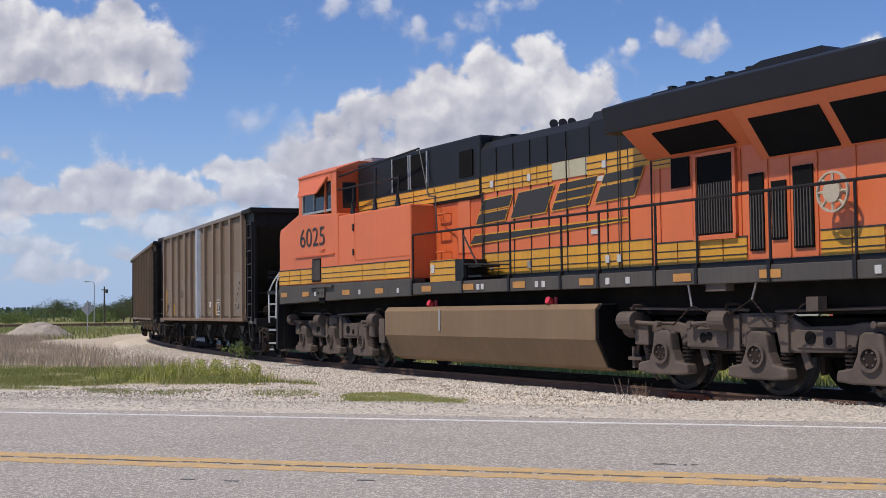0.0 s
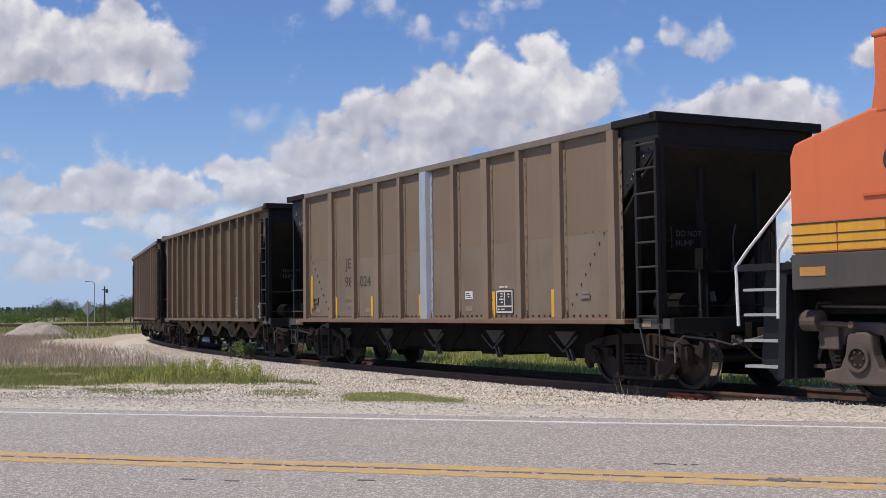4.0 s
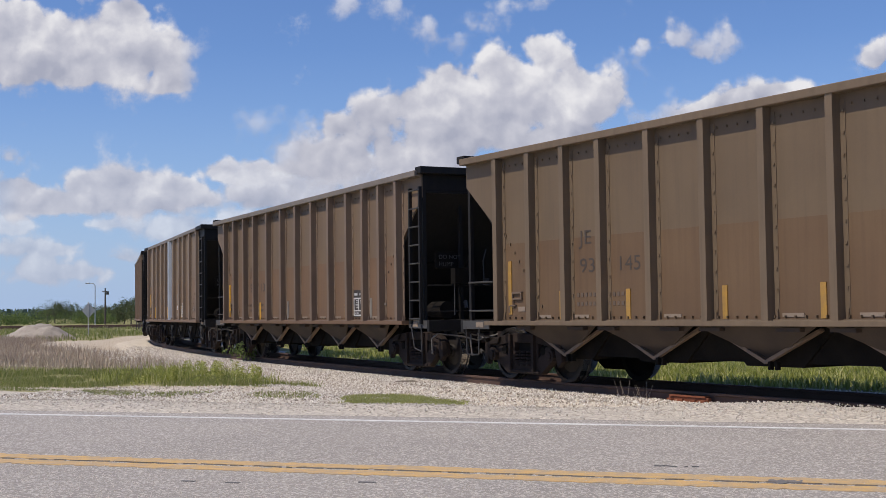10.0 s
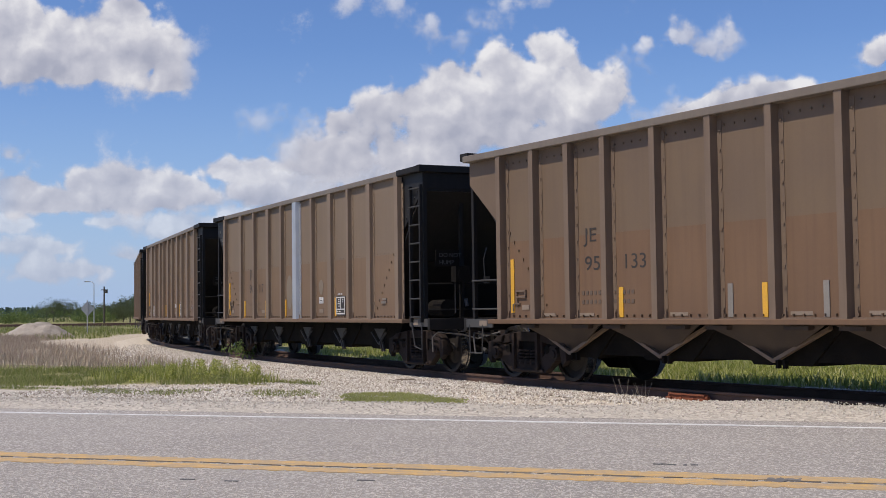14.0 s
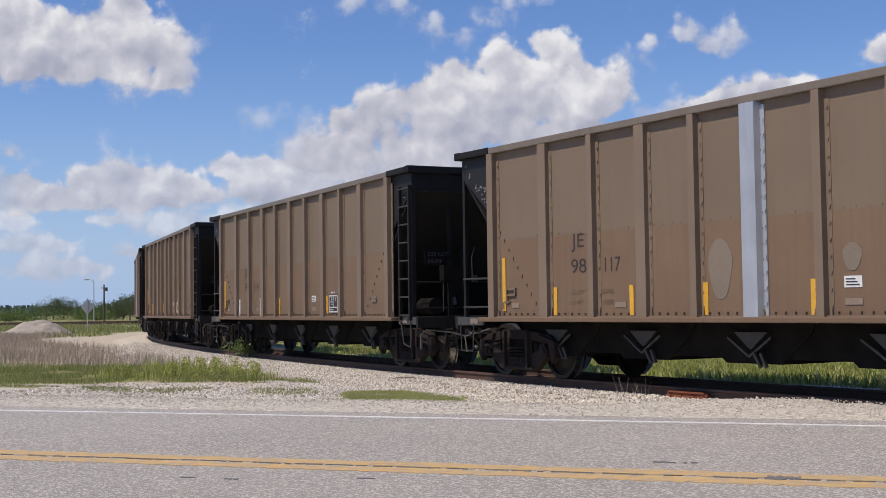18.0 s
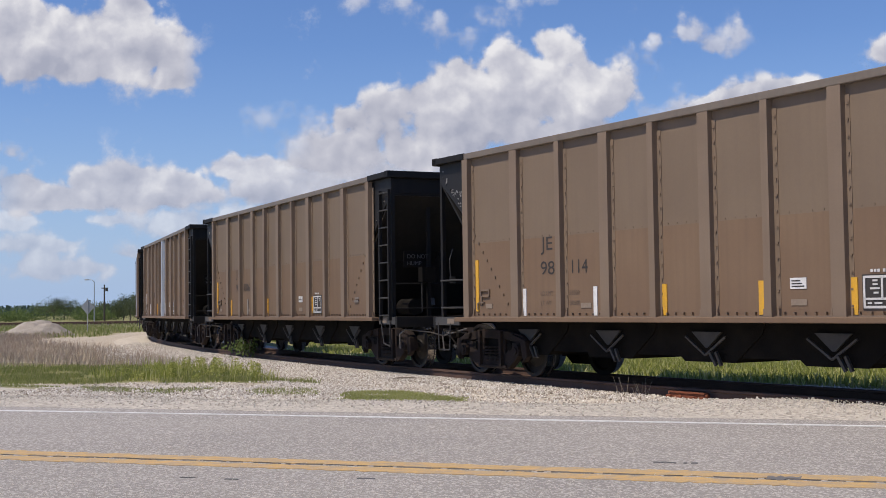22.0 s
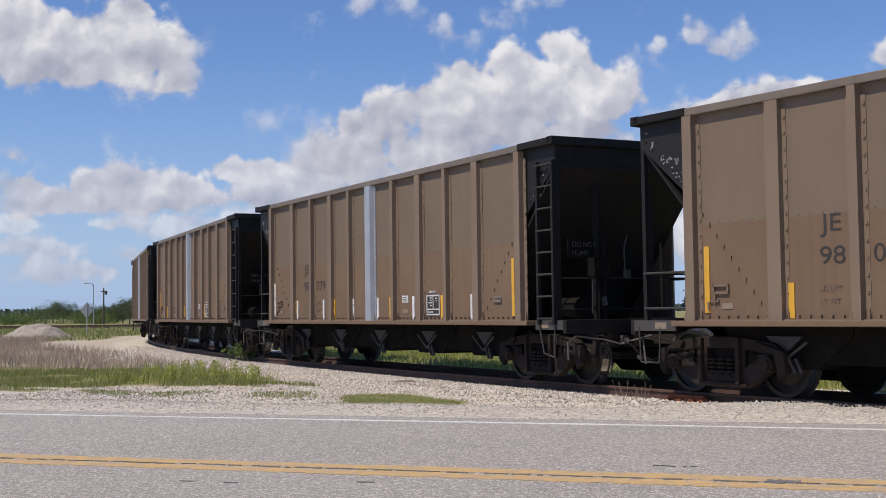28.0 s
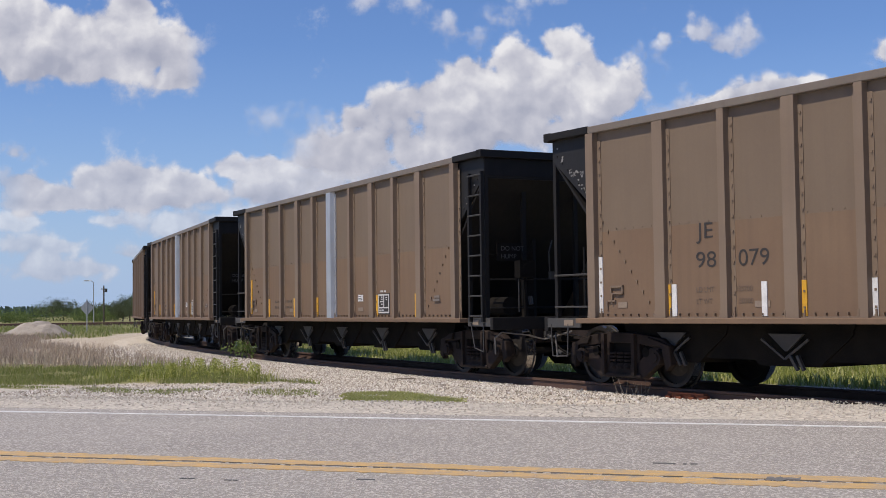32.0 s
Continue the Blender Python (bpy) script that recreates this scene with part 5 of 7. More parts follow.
        for x0, x1 in ((1.30, 1.84), (1.86, 2.40)):
            part("primer_patch", Shape().box(x0, x1, *sorted((s * .945, s * .957)), 3.40, 3.69), PRIMER, eng, "pale worn primer patch")
        jn = Shape()
        for k in range(10):
            x = -1.0 + k * .5556
            jn.box(x - .007, x + .007, *sorted((s * .94, s * .963)), 1.8, 3.69)
        tagged(part("door_joint", jn, ENG_LINE, eng), kind="stuff")
        for x in (-.95, -.9, 1.78, 3.2, 3.26):
            part("conduit", Shape().rod((x, s * .97, 1.8), (x, s * .97, 3.9 if x > 0 else 3.4), .008), ENG_LINE, eng)
        for x in (-.65, .62, 2.9, -.65, .62, 3.2):
            part("door_latch", Shape().box(x - .05, x + .05, *sorted((s * .945, s * .985)), 1.93, 2.05), LENS_WHITE, eng)
        for x in (-.6, .65, 2.85):
            part("door_latch", Shape().box(x - .05, x + .05, *sorted((s * .945, s * .985)), 3.46, 3.58), LENS_WHITE, eng)
        for x, z in ((2.35, 3.28), (2.75, 3.3), (2.55, 2.45)):
            part("placard", Shape().box(x - .12, x + .12, *sorted((s * .945, s * .955)), z - .04, z + .04), LENS_WHITE, eng)
    # the emblem on the hood: slanted dark shapes with a yellow edge and a long wedge
    for s in (-1, 1):
        em = new("emblem")
        em.parent = eng
        tagged(em, "dark slanted emblem shapes with a yellow edge")
        y = s * .955
        for x0, w, bands in ((-1.21, 1.02, ((0, .42), (.56, 1))), (.02, 1.10, ((0, 1),)), (1.33, 1.05, ((0, .28), (.36, .64), (.72, 1))), (2.58, 1.0, ((0, .55), (.66, 1)))):
            base, tall = 2.81 + .03 * (x0 + 1.21), .43
            for h0, h1 in bands:
                lo, hi = base + tall * h0, base + tall * h1
                xl, xh = x0 + .62 * tall * h0, x0 + .62 * tall * h1
                for grow, mt, dy in ((.022, ENG_YELLOW, .004), (0, ENG_LINE, .009)):
                    sh = Shape().prism([(xl - grow * 1.4, lo - grow), (xl + w + grow * .8, lo - grow + .03 * w), (xh + w + grow * 1.4, hi + grow + .03 * w), (xh - grow * .8, hi + grow)], *sorted((y, y + s * dy)))
                    part("emblem_shape", sh, mt, em)
        for grow, mt, dy in ((.025, ENG_YELLOW, .004), (0, ENG_LINE, .009)):
            part("emblem_wedge", Shape().prism([(-1.43 - grow, 2.45 - grow), (-1.28, 2.60 + grow), (3.41 + grow, 2.61 + grow), (3.41 + grow, 2.59 - grow)], *sorted((y, y + s * dy))), mt, em)
    # radiator end: flared wings, grilles and tall doors
    part("radiator_core", Shape().box(4.05, 10.55, -.94, .94, 1.75, 3.6), ORANGE, eng, "orange radiator compartment", bevel=.02)
    part("radiator_wing", Shape().prism([(-.93, 3.42), (-1.46, 3.86), (-1.46, 3.98), (1.46, 3.98), (1.46, 3.86), (.93, 3.42)], 3.95, 10.55, "x"), ORANGE, eng, "orange flared radiator wing")
    part("radiator_wing", Shape().prism([(-.93, 3.17), (-1.465, 3.86), (1.465, 3.86), (.93, 3.17)], 6.35, 10.55, "x"), ORANGE, eng)
    part("radiator_roof", Shape().prism([(-1.50, 3.86), (-1.55, 4.26), (-1.0, 4.43), (1.0, 4.43), (1.55, 4.26), (1.50, 3.86)], 3.57, 10.6, "x"), ENG_BLACK, eng, "black overhanging radiator roof", bevel=.02)
    part("roof_vent", Shape().prism([(3.75, 4.42), (3.95, 4.49), (6.0, 4.50), (6.3, 4.57), (7.4, 4.57), (7.6, 4.42)], -.85, .85), ENG_BLACK, eng)
    for j in range(5):
        part("roof_clip", Shape().box(4.3 + j * .42, 4.4 + j * .42, -.84, -.74, 4.48, 4.54), ENG_BLACK, eng)
    for s in (-1, 1):
        for x0, x1, z0, dz, f0, f1 in ((4.55, 5.95, 3.42, .44, .14, .80), (6.55, 7.80, 3.17, .69, .08, .78), (7.98, 9.2, 3.17, .69, .08, .78), (9.35, 10.4, 3.17, .69, .08, .78)):
            # an opening in the sloping underside
            dy = .53
            q = lambda f, o: (s * (.93 + dy * f + .012 * o), z0 + dz * f - .016 * o)
            part("radiator_grille", Shape().prism([q(f0, 1), q(f1, 1), q(f1, -2), q(f0, -2)], x0, x1, "x"), GRILLE, eng, "black radiator grille")
        y = s * .945
        part("tall_grille", Shape().box(5.06, 5.82, *sorted((y, y + s * .02)), 2.23, 3.37), GRILLE, eng, "black slatted air intake")
        for x0, x1, z0, z1 in ((4.48, 4.88, 2.97, 3.41), (6.12, 6.39, 1.96, 3.02), (6.54, 6.81, 2.09, 2.88), (6.94, 7.29, 1.96, 3.04)):
            part("tall_grille", Shape().box(x0, x1, *sorted((y, y + s * .02)), z0, z1), GRILLE, eng)
        for x0, x1, z0, z1 in ((5.06, 5.82, 2.23, 3.0), (6.12, 6.39, 1.96, 2.75), (6.54, 6.81, 2.09, 2.83), (6.94, 7.29, 1.96, 2.8)):
            sl = Shape()
            for xx in np.arange(x0 + .03, x1 - .01, .055):
                sl.box(xx, xx + .02, *sorted((y + s * .02, y + s * .035)), z0 + .03, z1 - .03)
            tagged(part("slats", sl, ENG_SILL, eng), kind="stuff")
        part("intake_frame", Shape().box(5.0, 5.06, *sorted((y, y + s * .05)), 2.16, 3.4).box(5.82, 5.88, *sorted((y, y + s * .05)), 2.16, 3.4).box(5.0, 5.88, *sorted((y, y + s * .06)), 2.16, 2.23).box(5.0, 5.88, *sorted((y, y + s * .05)), 3.37, 3.42), ORANGE, eng)
        striped("s", eng, 4.1, 6.06, y, 1.84, 2.16, 4)
        striped("s", eng, 7.4, 10.5, y, 1.84, 2.16, 6)
        striped("s", eng, 4.05, 4.5, y, 3.30, 3.5, 1)
        jn = Shape()
        for x in (4.2, 4.94, 5.95, 6.47, 6.87, 7.36, 8.0, 8.6, 9.3, 10.0):
            jn.box(x - .008, x + .008, *sorted((y, y + s * .01)), 1.8, 3.4)
        tagged(part("door_joint", jn, ORANGE_DK, eng), kind="stuff")
    # horns
    hn = Shape()
    for k in range(3):
        hn.rod((.86 + k * .13, -.60 + .1 * k, 4.40), (1.08 + k * .13, -.72 + .1 * k, 4.43), .03, 10, 0, .08)
    part("horn", hn, ENG_BLACK, eng, "black air horn cluster")
    part("roof_rail", Shape().pipe([(-6.1, -.3, 4.5), (-6.1, -.3, 4.6), (-5.8, -.3, 4.6), (-5.8, -.3, 4.5)], .015), GREY_DULL, eng)
    # handrails
    for s in (-1, 1):
        y = s * 1.47
        posts = (-2.81, -.82, .78, 2.33, 3.35, 4.72, 5.62, 7.03, 8.45, 9.8, 10.6)
        for x in posts:
            part("rail_post", Shape().rod((x, y, 1.6), (x, y, 2.68), .02).box(x - .03, x + .03, *sorted((s * 1.45, s * 1.52)), 1.52, 1.80), ENG_BLACK, eng)
        part("handrail", Shape().pipe([(-2.81, y, 2.70), (10.6, y, 2.70)], .022), ENG_BLACK, eng, "thin black handrail")
        part("lower_rail", Shape().pipe([(-.85, y, 2.62), (-.3, y, 2.0)], .016).pipe([(-.85, y, 2.05), (.78, y, 1.98)], .016), ENG_BLACK, eng)
        part("upper_rail", Shape().pipe([(-6.36, s * 1.44, 4.22), (-3.0, s * 1.2, 4.46)], .02).pipe([(-6.36, s * 1.46, 3.92), (-3.4, s * 1.40, 3.92)], .02), ENG_BLACK, eng)
        for x in (-5.6, -4.5, -3.45):
            part("rail_post", Shape().rod((x, s * 1.46, 3.33), (x, s * 1.44, 4.2 if x == -4.5 else 3.95), .022).prism([(x - .09, 3.33), (x + .09, 3.33), (x, 3.6)], *sorted((s * 1.44, s * 1.49))), ENG_BLACK, eng)
        part("stanchion", Shape().pipe([(-3.0, s * 1.2, 4.44), (-2.45, s * 1.3, 3.45), (-2.0, s * 1.4, 3.4), (-1.9, s * 1.42, 2.7)], .014), STEEL_DULL, eng, "grey bent handrail")
    # fuel tank and what hangs below the walkway
    tank = [(-1.42, 1.28), (-1.50, 1.20), (-1.50, .72), (-1.28, .28), (-1.10, .22), (1.10, .22), (1.28, .28), (1.50, .72), (1.50, 1.20), (1.42, 1.28)]
    part("fuel_tank", Shape().prism(tank, -4.03, 3.24, "x"), TANKM, eng, "dusty tan fuel tank", bevel=.012)
    # a near-black plate added over the end face, in place of its shadow
    part("tank_end", Shape().prism([(y * .985, .72 + (z - .72) * .97) for y, z in tank], 3.24, 3.31, "x"), GRILLE, eng, "black plate for the shaded tank end")
    for s in (-1, 1):
        part("sight_glass", Shape().box(-1.72, -1.66, *sorted((s * 1.5, s * 1.52)), .82, 1.22), GREY_METAL, eng)
        for x in (-2.25, 1.85):
            part("filler_cap", Shape().rod((x, s * 1.35, 1.32), (x, s * 1.44, 1.36), .062, 12).rod((x + .05, s * 1.3, 1.25), (x + .05, s * 1.3, 1.4), .03), RED_CAP, eng, "red fuel filler cap")
        part("tank_bracket", Shape().box(-4.4, -4.15, *sorted((s * 1.0, s * 1.45)), .55, 1.05), TRUCKM, eng)
        part("air_tank", Shape().rod((3.7, s * 1.15, .95), (3.95, s * 1.15, .95), .2, 12), TRUCKM, eng)
        ch = Shape()
        pts = [(4.55, .98), (4.95, .96), (5.35, 1.22), (5.8, 1.10), (6.15, 1.12), (6.55, 1.30), (6.85, 1.02), (7.15, .98), (7.45, 1.22), (7.6, 1.25)]
        for (xa, za), (xb, zb) in zip(pts, pts[1:]):
            n = 6
            for i in range(n):
                u, w = i / n, (i + .75) / n
                ch.rod((xa + (xb - xa) * u, s * 1.36, za + (zb - za) * u), (xa + (xb - xa) * w, s * 1.36, za + (zb - za) * w), .013, 5)
        tagged(part("safety_chain", ch, CAST, eng, "dusty slack chain"), kind="stuff")
        part("hanger", Shape().rod((5.35, s * 1.36, 1.22), (5.33, s * 1.4, 1.52), .015).rod((6.55, s * 1.36, 1.30), (6.68, s * 1.4, 1.52), .015), GREY_METAL, eng)
        part("junction_box", Shape().box(7.55, 7.75, *sorted((s * 1.25, s * 1.4)), 1.14, 1.32), TRUCKM, eng)
        part("bracket", Shape().box(5.75, 6.15, *sorted((s * 1.3, s * 1.45)), 1.42, 1.53), TRUCKM, eng)
        # the pale spoked wheel that hangs on the rail
        if s < 0:
            rl = Shape()
            rl.turn([(.235, -.02), (.26, -.02), (.26, .02), (.235, .02)], 28, 0, (7.83, -1.18, 2.62), True)
            rl.rod((7.83, -1.21, 2.62), (7.83, -1.15, 2.62), .14, 16)
            for k in range(8):
                a = k * math.pi / 4
                rl.rod((7.83 + .14 * math.cos(a), -1.18, 2.62 + .14 * math.sin(a)), (7.83 + .245 * math.cos(a), -1.18, 2.62 + .245 * math.sin(a)), .02, 5)
            rl.rod((7.83, -1.16, 2.62), (7.83, -.94, 2.62), .03)
            part("brake_wheel", rl, PALE_WHEEL, eng, "pale spoked hand brake wheel")
    engine_truck(eng, (-9.05, -7.22, -5.38), -7.22)
    engine_truck(eng, (4.6, 6.45, 8.3), 6.45)
    return eng


PRIMER = plain("pale_primer", (.43, .40, .27), .7)
PALE_WHEEL = plain("pale_painted_wheel", (.44, .39, .30), .6)


# ---------------------------------------------------------------- grass and stones
def blades(name, spots, mat, label, cat, rs, wide=.012):
    """Upright curved blades: spots of (x, y, height, lean)."""
    v, f = [], []
    for x, y, h, lean, z0 in spots:
        a = rs.uniform(0, 2 * math.pi)
        cx, cy = math.cos(a), math.sin(a)
        b = rs.uniform(0, 2 * math.pi)
        lx, ly = math.cos(b) * lean * h, math.sin(b) * lean * h
        w = wide * rs.uniform(.6, 1.3)
        k = len(v)
        v += [(x - cx * w, y - cy * w, z0 - .02), (x + cx * w, y + cy * w, z0 - .02), (x + cx * w * .7 + lx * .4, y + cy * w * .7 + ly * .4, z0 + h * .6), (x - cx * w * .7 + lx * .4, y - cy * w * .7 + ly * .4, z0 + h * .6), (x + lx, y + ly, z0 + h)]
        f += [(k, k + 1, k + 2, k + 3), (k + 3, k + 2, k + 4)]
    sh = Shape()
    sh.v, sh.f, sh.mi = v, f, [0] * len(f)
    return solo(name, sh, mat, label, cat, kind="stuff")


GRASS_M = island_material("fresh_grass", [(.17, .205, .055), (.24, .275, .08), (.32, .34, .12), (.42, .39, .21)], .8, .5)
TALL_M = island_material("tall_green_grass", [(.20, .23, .05), (.31, .34, .08), (.45, .46, .14), (.60, .57, .28)], .8, .45)
LOW_M = island_material("low_yellow_grass", [(.30, .33, .11), (.40, .42, .15), (.50, .48, .23)], .8, .4)
DRY_M = island_material("dry_weeds", [(.28, .21, .165), (.38, .30, .235), (.46, .38, .29), (.54, .47, .36)], .9, .25)


def zsurf(x, y):
    return float(ground_height(np.array([x]), np.array([y]))[0])


def grow(n, rs, xlo, xhi, ylo, yhi, keep, hlo, hhi, lean):
    xs = np.array([rs.uniform(xlo, xhi) for _ in range(n)])
    ys = np.array([rs.uniform(ylo, yhi) for _ in range(n)])
    d, ac = track_distance(xs, ys), xs * RN.x + ys * RN.y
    ok = keep(xs, ys, d, ac)
    xs, ys = xs[ok], ys[ok]
    zs = ground_height(xs, ys)
    return [(x, y, rs.uniform(hlo, hhi) * (.7 + .6 * abs(noise.noise((x * .6, y * .6, 3)))), rs.uniform(.1, lean), z) for x, y, z in zip(xs.tolist(), ys.tolist(), zs.tolist())]


def build_grass():
    rs = random.Random(11)
    patch = lambda x, y, f, t: np.array([noise.noise((a * f, b * f, 7.0)) > t for a, b in zip(x.tolist(), y.tolist())])
    near = grow(105000, rs, -17, -2.4, 20, 34, lambda x, y, d, a: (a > 21.2 + .22 * (x + 9)) & (a < 31.8) & (d > 2.8) & patch(x, y, .7, -.12), .05, .16, .7)
    near += grow(42000, rs, -12, -2.2, 20.5, 27, lambda x, y, d, a: (np.abs(a - 20.3) < .6) & patch(x, y, .9, .0), .025, .075, .8)
    mat_ = grow(60000, rs, -2.9, .95, 18.2, 23.6, lambda x, y, d, a: (((x + .6) / 1.2) ** 2 + ((a - 19.6) / 1.2) ** 2 < 1) & (d > 1.9) & patch(x, y, 1.3, -.3), .03, .075, .9)
    blades("moss_grass", mat_, LOW_M, "low yellow-green grass patch on the ballast's foot", "grass", rs, .009)
    blades("verge_grass", near, GRASS_M, "patchy green grass growing on the verge", "grass", rs, .006)
    tall = grow(4500, rs, -8.0, -3.3, 24.5, 33, lambda x, y, d, a: (a > 22.6) & (d > 2.9) & patch(x, y, .9, .0), .15, .42, .5)
    blades("tall_grass", tall, TALL_M, "taller bright green weeds at the verge's end", "grass", rs, .009)
    far = grow(60000, rs, -2, 34, 12, 62, lambda x, y, d, a: (d < -4.2) & (d > -19) & (a > 15), .06, .24, .9)
    far += grow(60000, rs, -1, 16, 12, 34, lambda x, y, d, a: (d < -3.3) & (d > -8.5) & (a > 15), .06, .26, .9)
    far += grow(26000, rs, -9, 4, 22, 46, lambda x, y, d, a: (d < -2.5) & (d > -8) & (a > 15), .06, .26, .9)
    far += grow(16000, rs, -12, 6, 40, 75, lambda x, y, d, a: (d < -4.2) & (d > -11), .15, .35, .7)
    blades("trackside_grass", far, TALL_M, "thick bright green grass along the track's far side", "grass", rs, .016)
    field = grow(26000, rs, -75, -12, 74, 140, lambda x, y, d, a: (d > 5) & patch(x, y, .12, -.2), .15, .45, .6)
    blades("field_grass", field, GRASS_M, "rough olive grass in the field behind the pile", "grass", rs, .03)
    dry = grow(12000, rs, -33, -21, 66, 84, lambda x, y, d, a: (d > 7.0) & (y < 79.0), .2, .5, .6)
    dry += grow(70000, rs, -34, -5, 30, 80, lambda x, y, d, a: (a > 28) & (d > 2.6 + .17 * np.maximum(0, y - 43)) & patch(x, y, .35, -.25), .15, .55, .6)
    blades("dry_weeds", dry, DRY_M, "tall dry brown weeds beside the gravel path", "weeds", rs, .006)


build_grass()

STONE_M = island_material("pale_ballast_stones", [(.25, .205, .155), (.48, .42, .35), (.68, .62, .53), (.84, .80, .73)], .95)


PALE_STONE_M = island_material("pale_shoulder_stones", [(.38, .335, .275), (.52, .47, .40), (.66, .61, .53)], .95)
EARTH_M = island_material("dark_earth_crumbs", [(.10, .07, .055), (.16, .11, .085), (.24, .18, .14)], .95)


def stones(name, pts, lo, hi, rs, label, mat=None):
    v, f = [], []
    base = [(1, 0, 0), (-1, 0, 0), (0, 1, 0), (0, -1, 0), (0, 0, 1), (0, 0, -1)]
    tri = [(0, 2, 4), (2, 1, 4), (1, 3, 4), (3, 0, 4), (2, 0, 5), (1, 2, 5), (3, 1, 5), (0, 3, 5)]
    shapes = []
    for _ in range(400):
        m = Euler((rs.uniform(0, 3), rs.uniform(0, 3), rs.uniform(0, 3))).to_matrix()
        shapes.append([tuple(m @ Vector((b[0] * rs.uniform(.7, 1.3), b[1] * rs.uniform(.6, 1.2), b[2] * rs.uniform(.5, 1)))) for b in base])
    for x, y, z in pts:
        k, r = len(v), rs.uniform(lo, hi)
        v += [(x + px * r, y + py * r, z + pz * r) for px, py, pz in shapes[rs.randrange(400)]]
        f += [(a + k, b + k, c + k) for a, b, c in tri]
    sh = Shape()
    sh.v, sh.f, sh.mi = v, f, [0] * len(f)
    return solo(name, sh, mat or STONE_M, label, "stones", kind="stuff")


def settle(pts, over):
    """The same places, laid on the ground."""
    x, y = np.array([p[0] for p in pts]), np.array([p[1] for p in pts])
    return list(zip(x.tolist(), y.tolist(), (ground_height(x, y) + over).tolist()))


def build_stones():
    rs = random.Random(21)
    pts = []
    for _ in range(70000):
        s = rs.triangular(-34, 16, -4)
        w = rs.uniform(-1.9, 3.9) if rs.random() < .5 else rs.uniform(1.0, 3.6)
        x, y, _a = track(s, w)
        x, y = float(x), float(y)
        if y < 17.6 or x * RN.x + y * RN.y < 16.4 or abs(abs(w) - .755) < .09:
            continue
        z = -.19 if abs(w) < .68 else -.14 if abs(w) < 1.95 else max(zsurf(x, y), -.155 - .19 * (abs(w) - 1.95))
        pts.append((x, y, z + .005))
    stones("ballast_stones", pts, .012, .027, rs, "loose pale crushed limestone stones along the track")
    pts = []
    for _ in range(5000):
        a, n = rs.uniform(-30, 12), rs.triangular(13.1, 20, 14.5)
        pts.append(on_road(a, n))
    pts = settle(pts, .003)
    pts2 = []
    for _ in range(30000):
        a, n = rs.uniform(-6.5, 9), rs.triangular(6.2, 12.3, 6.6)
        x, y, _z = on_road(a, n)
        pts2.append((x, y, .0515))
    stones("road_chips", pts2, .0028, .0062, rs, "pale stone chips standing out of the worn asphalt", PALE_STONE_M)
    pts2 = []
    for _ in range(9000):
        a, n = rs.uniform(-14, 12), rs.gauss(15.5, .8)
        pts2.append(on_road(a, n))
    pts2 = settle(pts2, .004)
    stones("shoulder_gravel", pts2, .008, .02, rs, "band of loose pale gravel along the shoulder", PALE_STONE_M)
    pts2 = []
    for _ in range(1500):
        u = rs.random()
        x, y = .75 + 1.6 * u + rs.gauss(0, .06), 21.0 - .9 * u + rs.gauss(0, .16)
        pts2.append((x, y, zsurf(x, y) + .012))
    more = []
    for _ in range(12000):
        a, n = rs.uniform(-15, 0), rs.triangular(16.5, 22.5, 20.5)
        more.append(on_road(a, n))
    more = settle(more, .006)
    stones("loose_stones", more, .010, .030, rs, "scattered pale stones between the grass and the road", STONE_M)
    stones("dark_earth", pts2, .012, .03, rs, "strip of dark crumbly earth at the ballast's foot", EARTH_M)
    stones("verge_gravel", pts, .006, .016, rs, "fine pale gravel scattered on the shoulder", PALE_STONE_M)


build_stones()


# ---------------------------------------------------------------- trees, shrubs, distance
LEAF_M = island_material("tree_leaves", [(.055, .075, .036), (.085, .11, .05), (.12, .145, .068), (.16, .18, .095)], .8, .35)
LEAF_B = island_material("bright_leaves", [(.09, .13, .035), (.14, .19, .055), (.20, .25, .085)], .7, .35)
BARK = material("grey_bark", (.12, .10, .08), .9, 0, (.07, .06, .05), 8, .6, 40, .6)


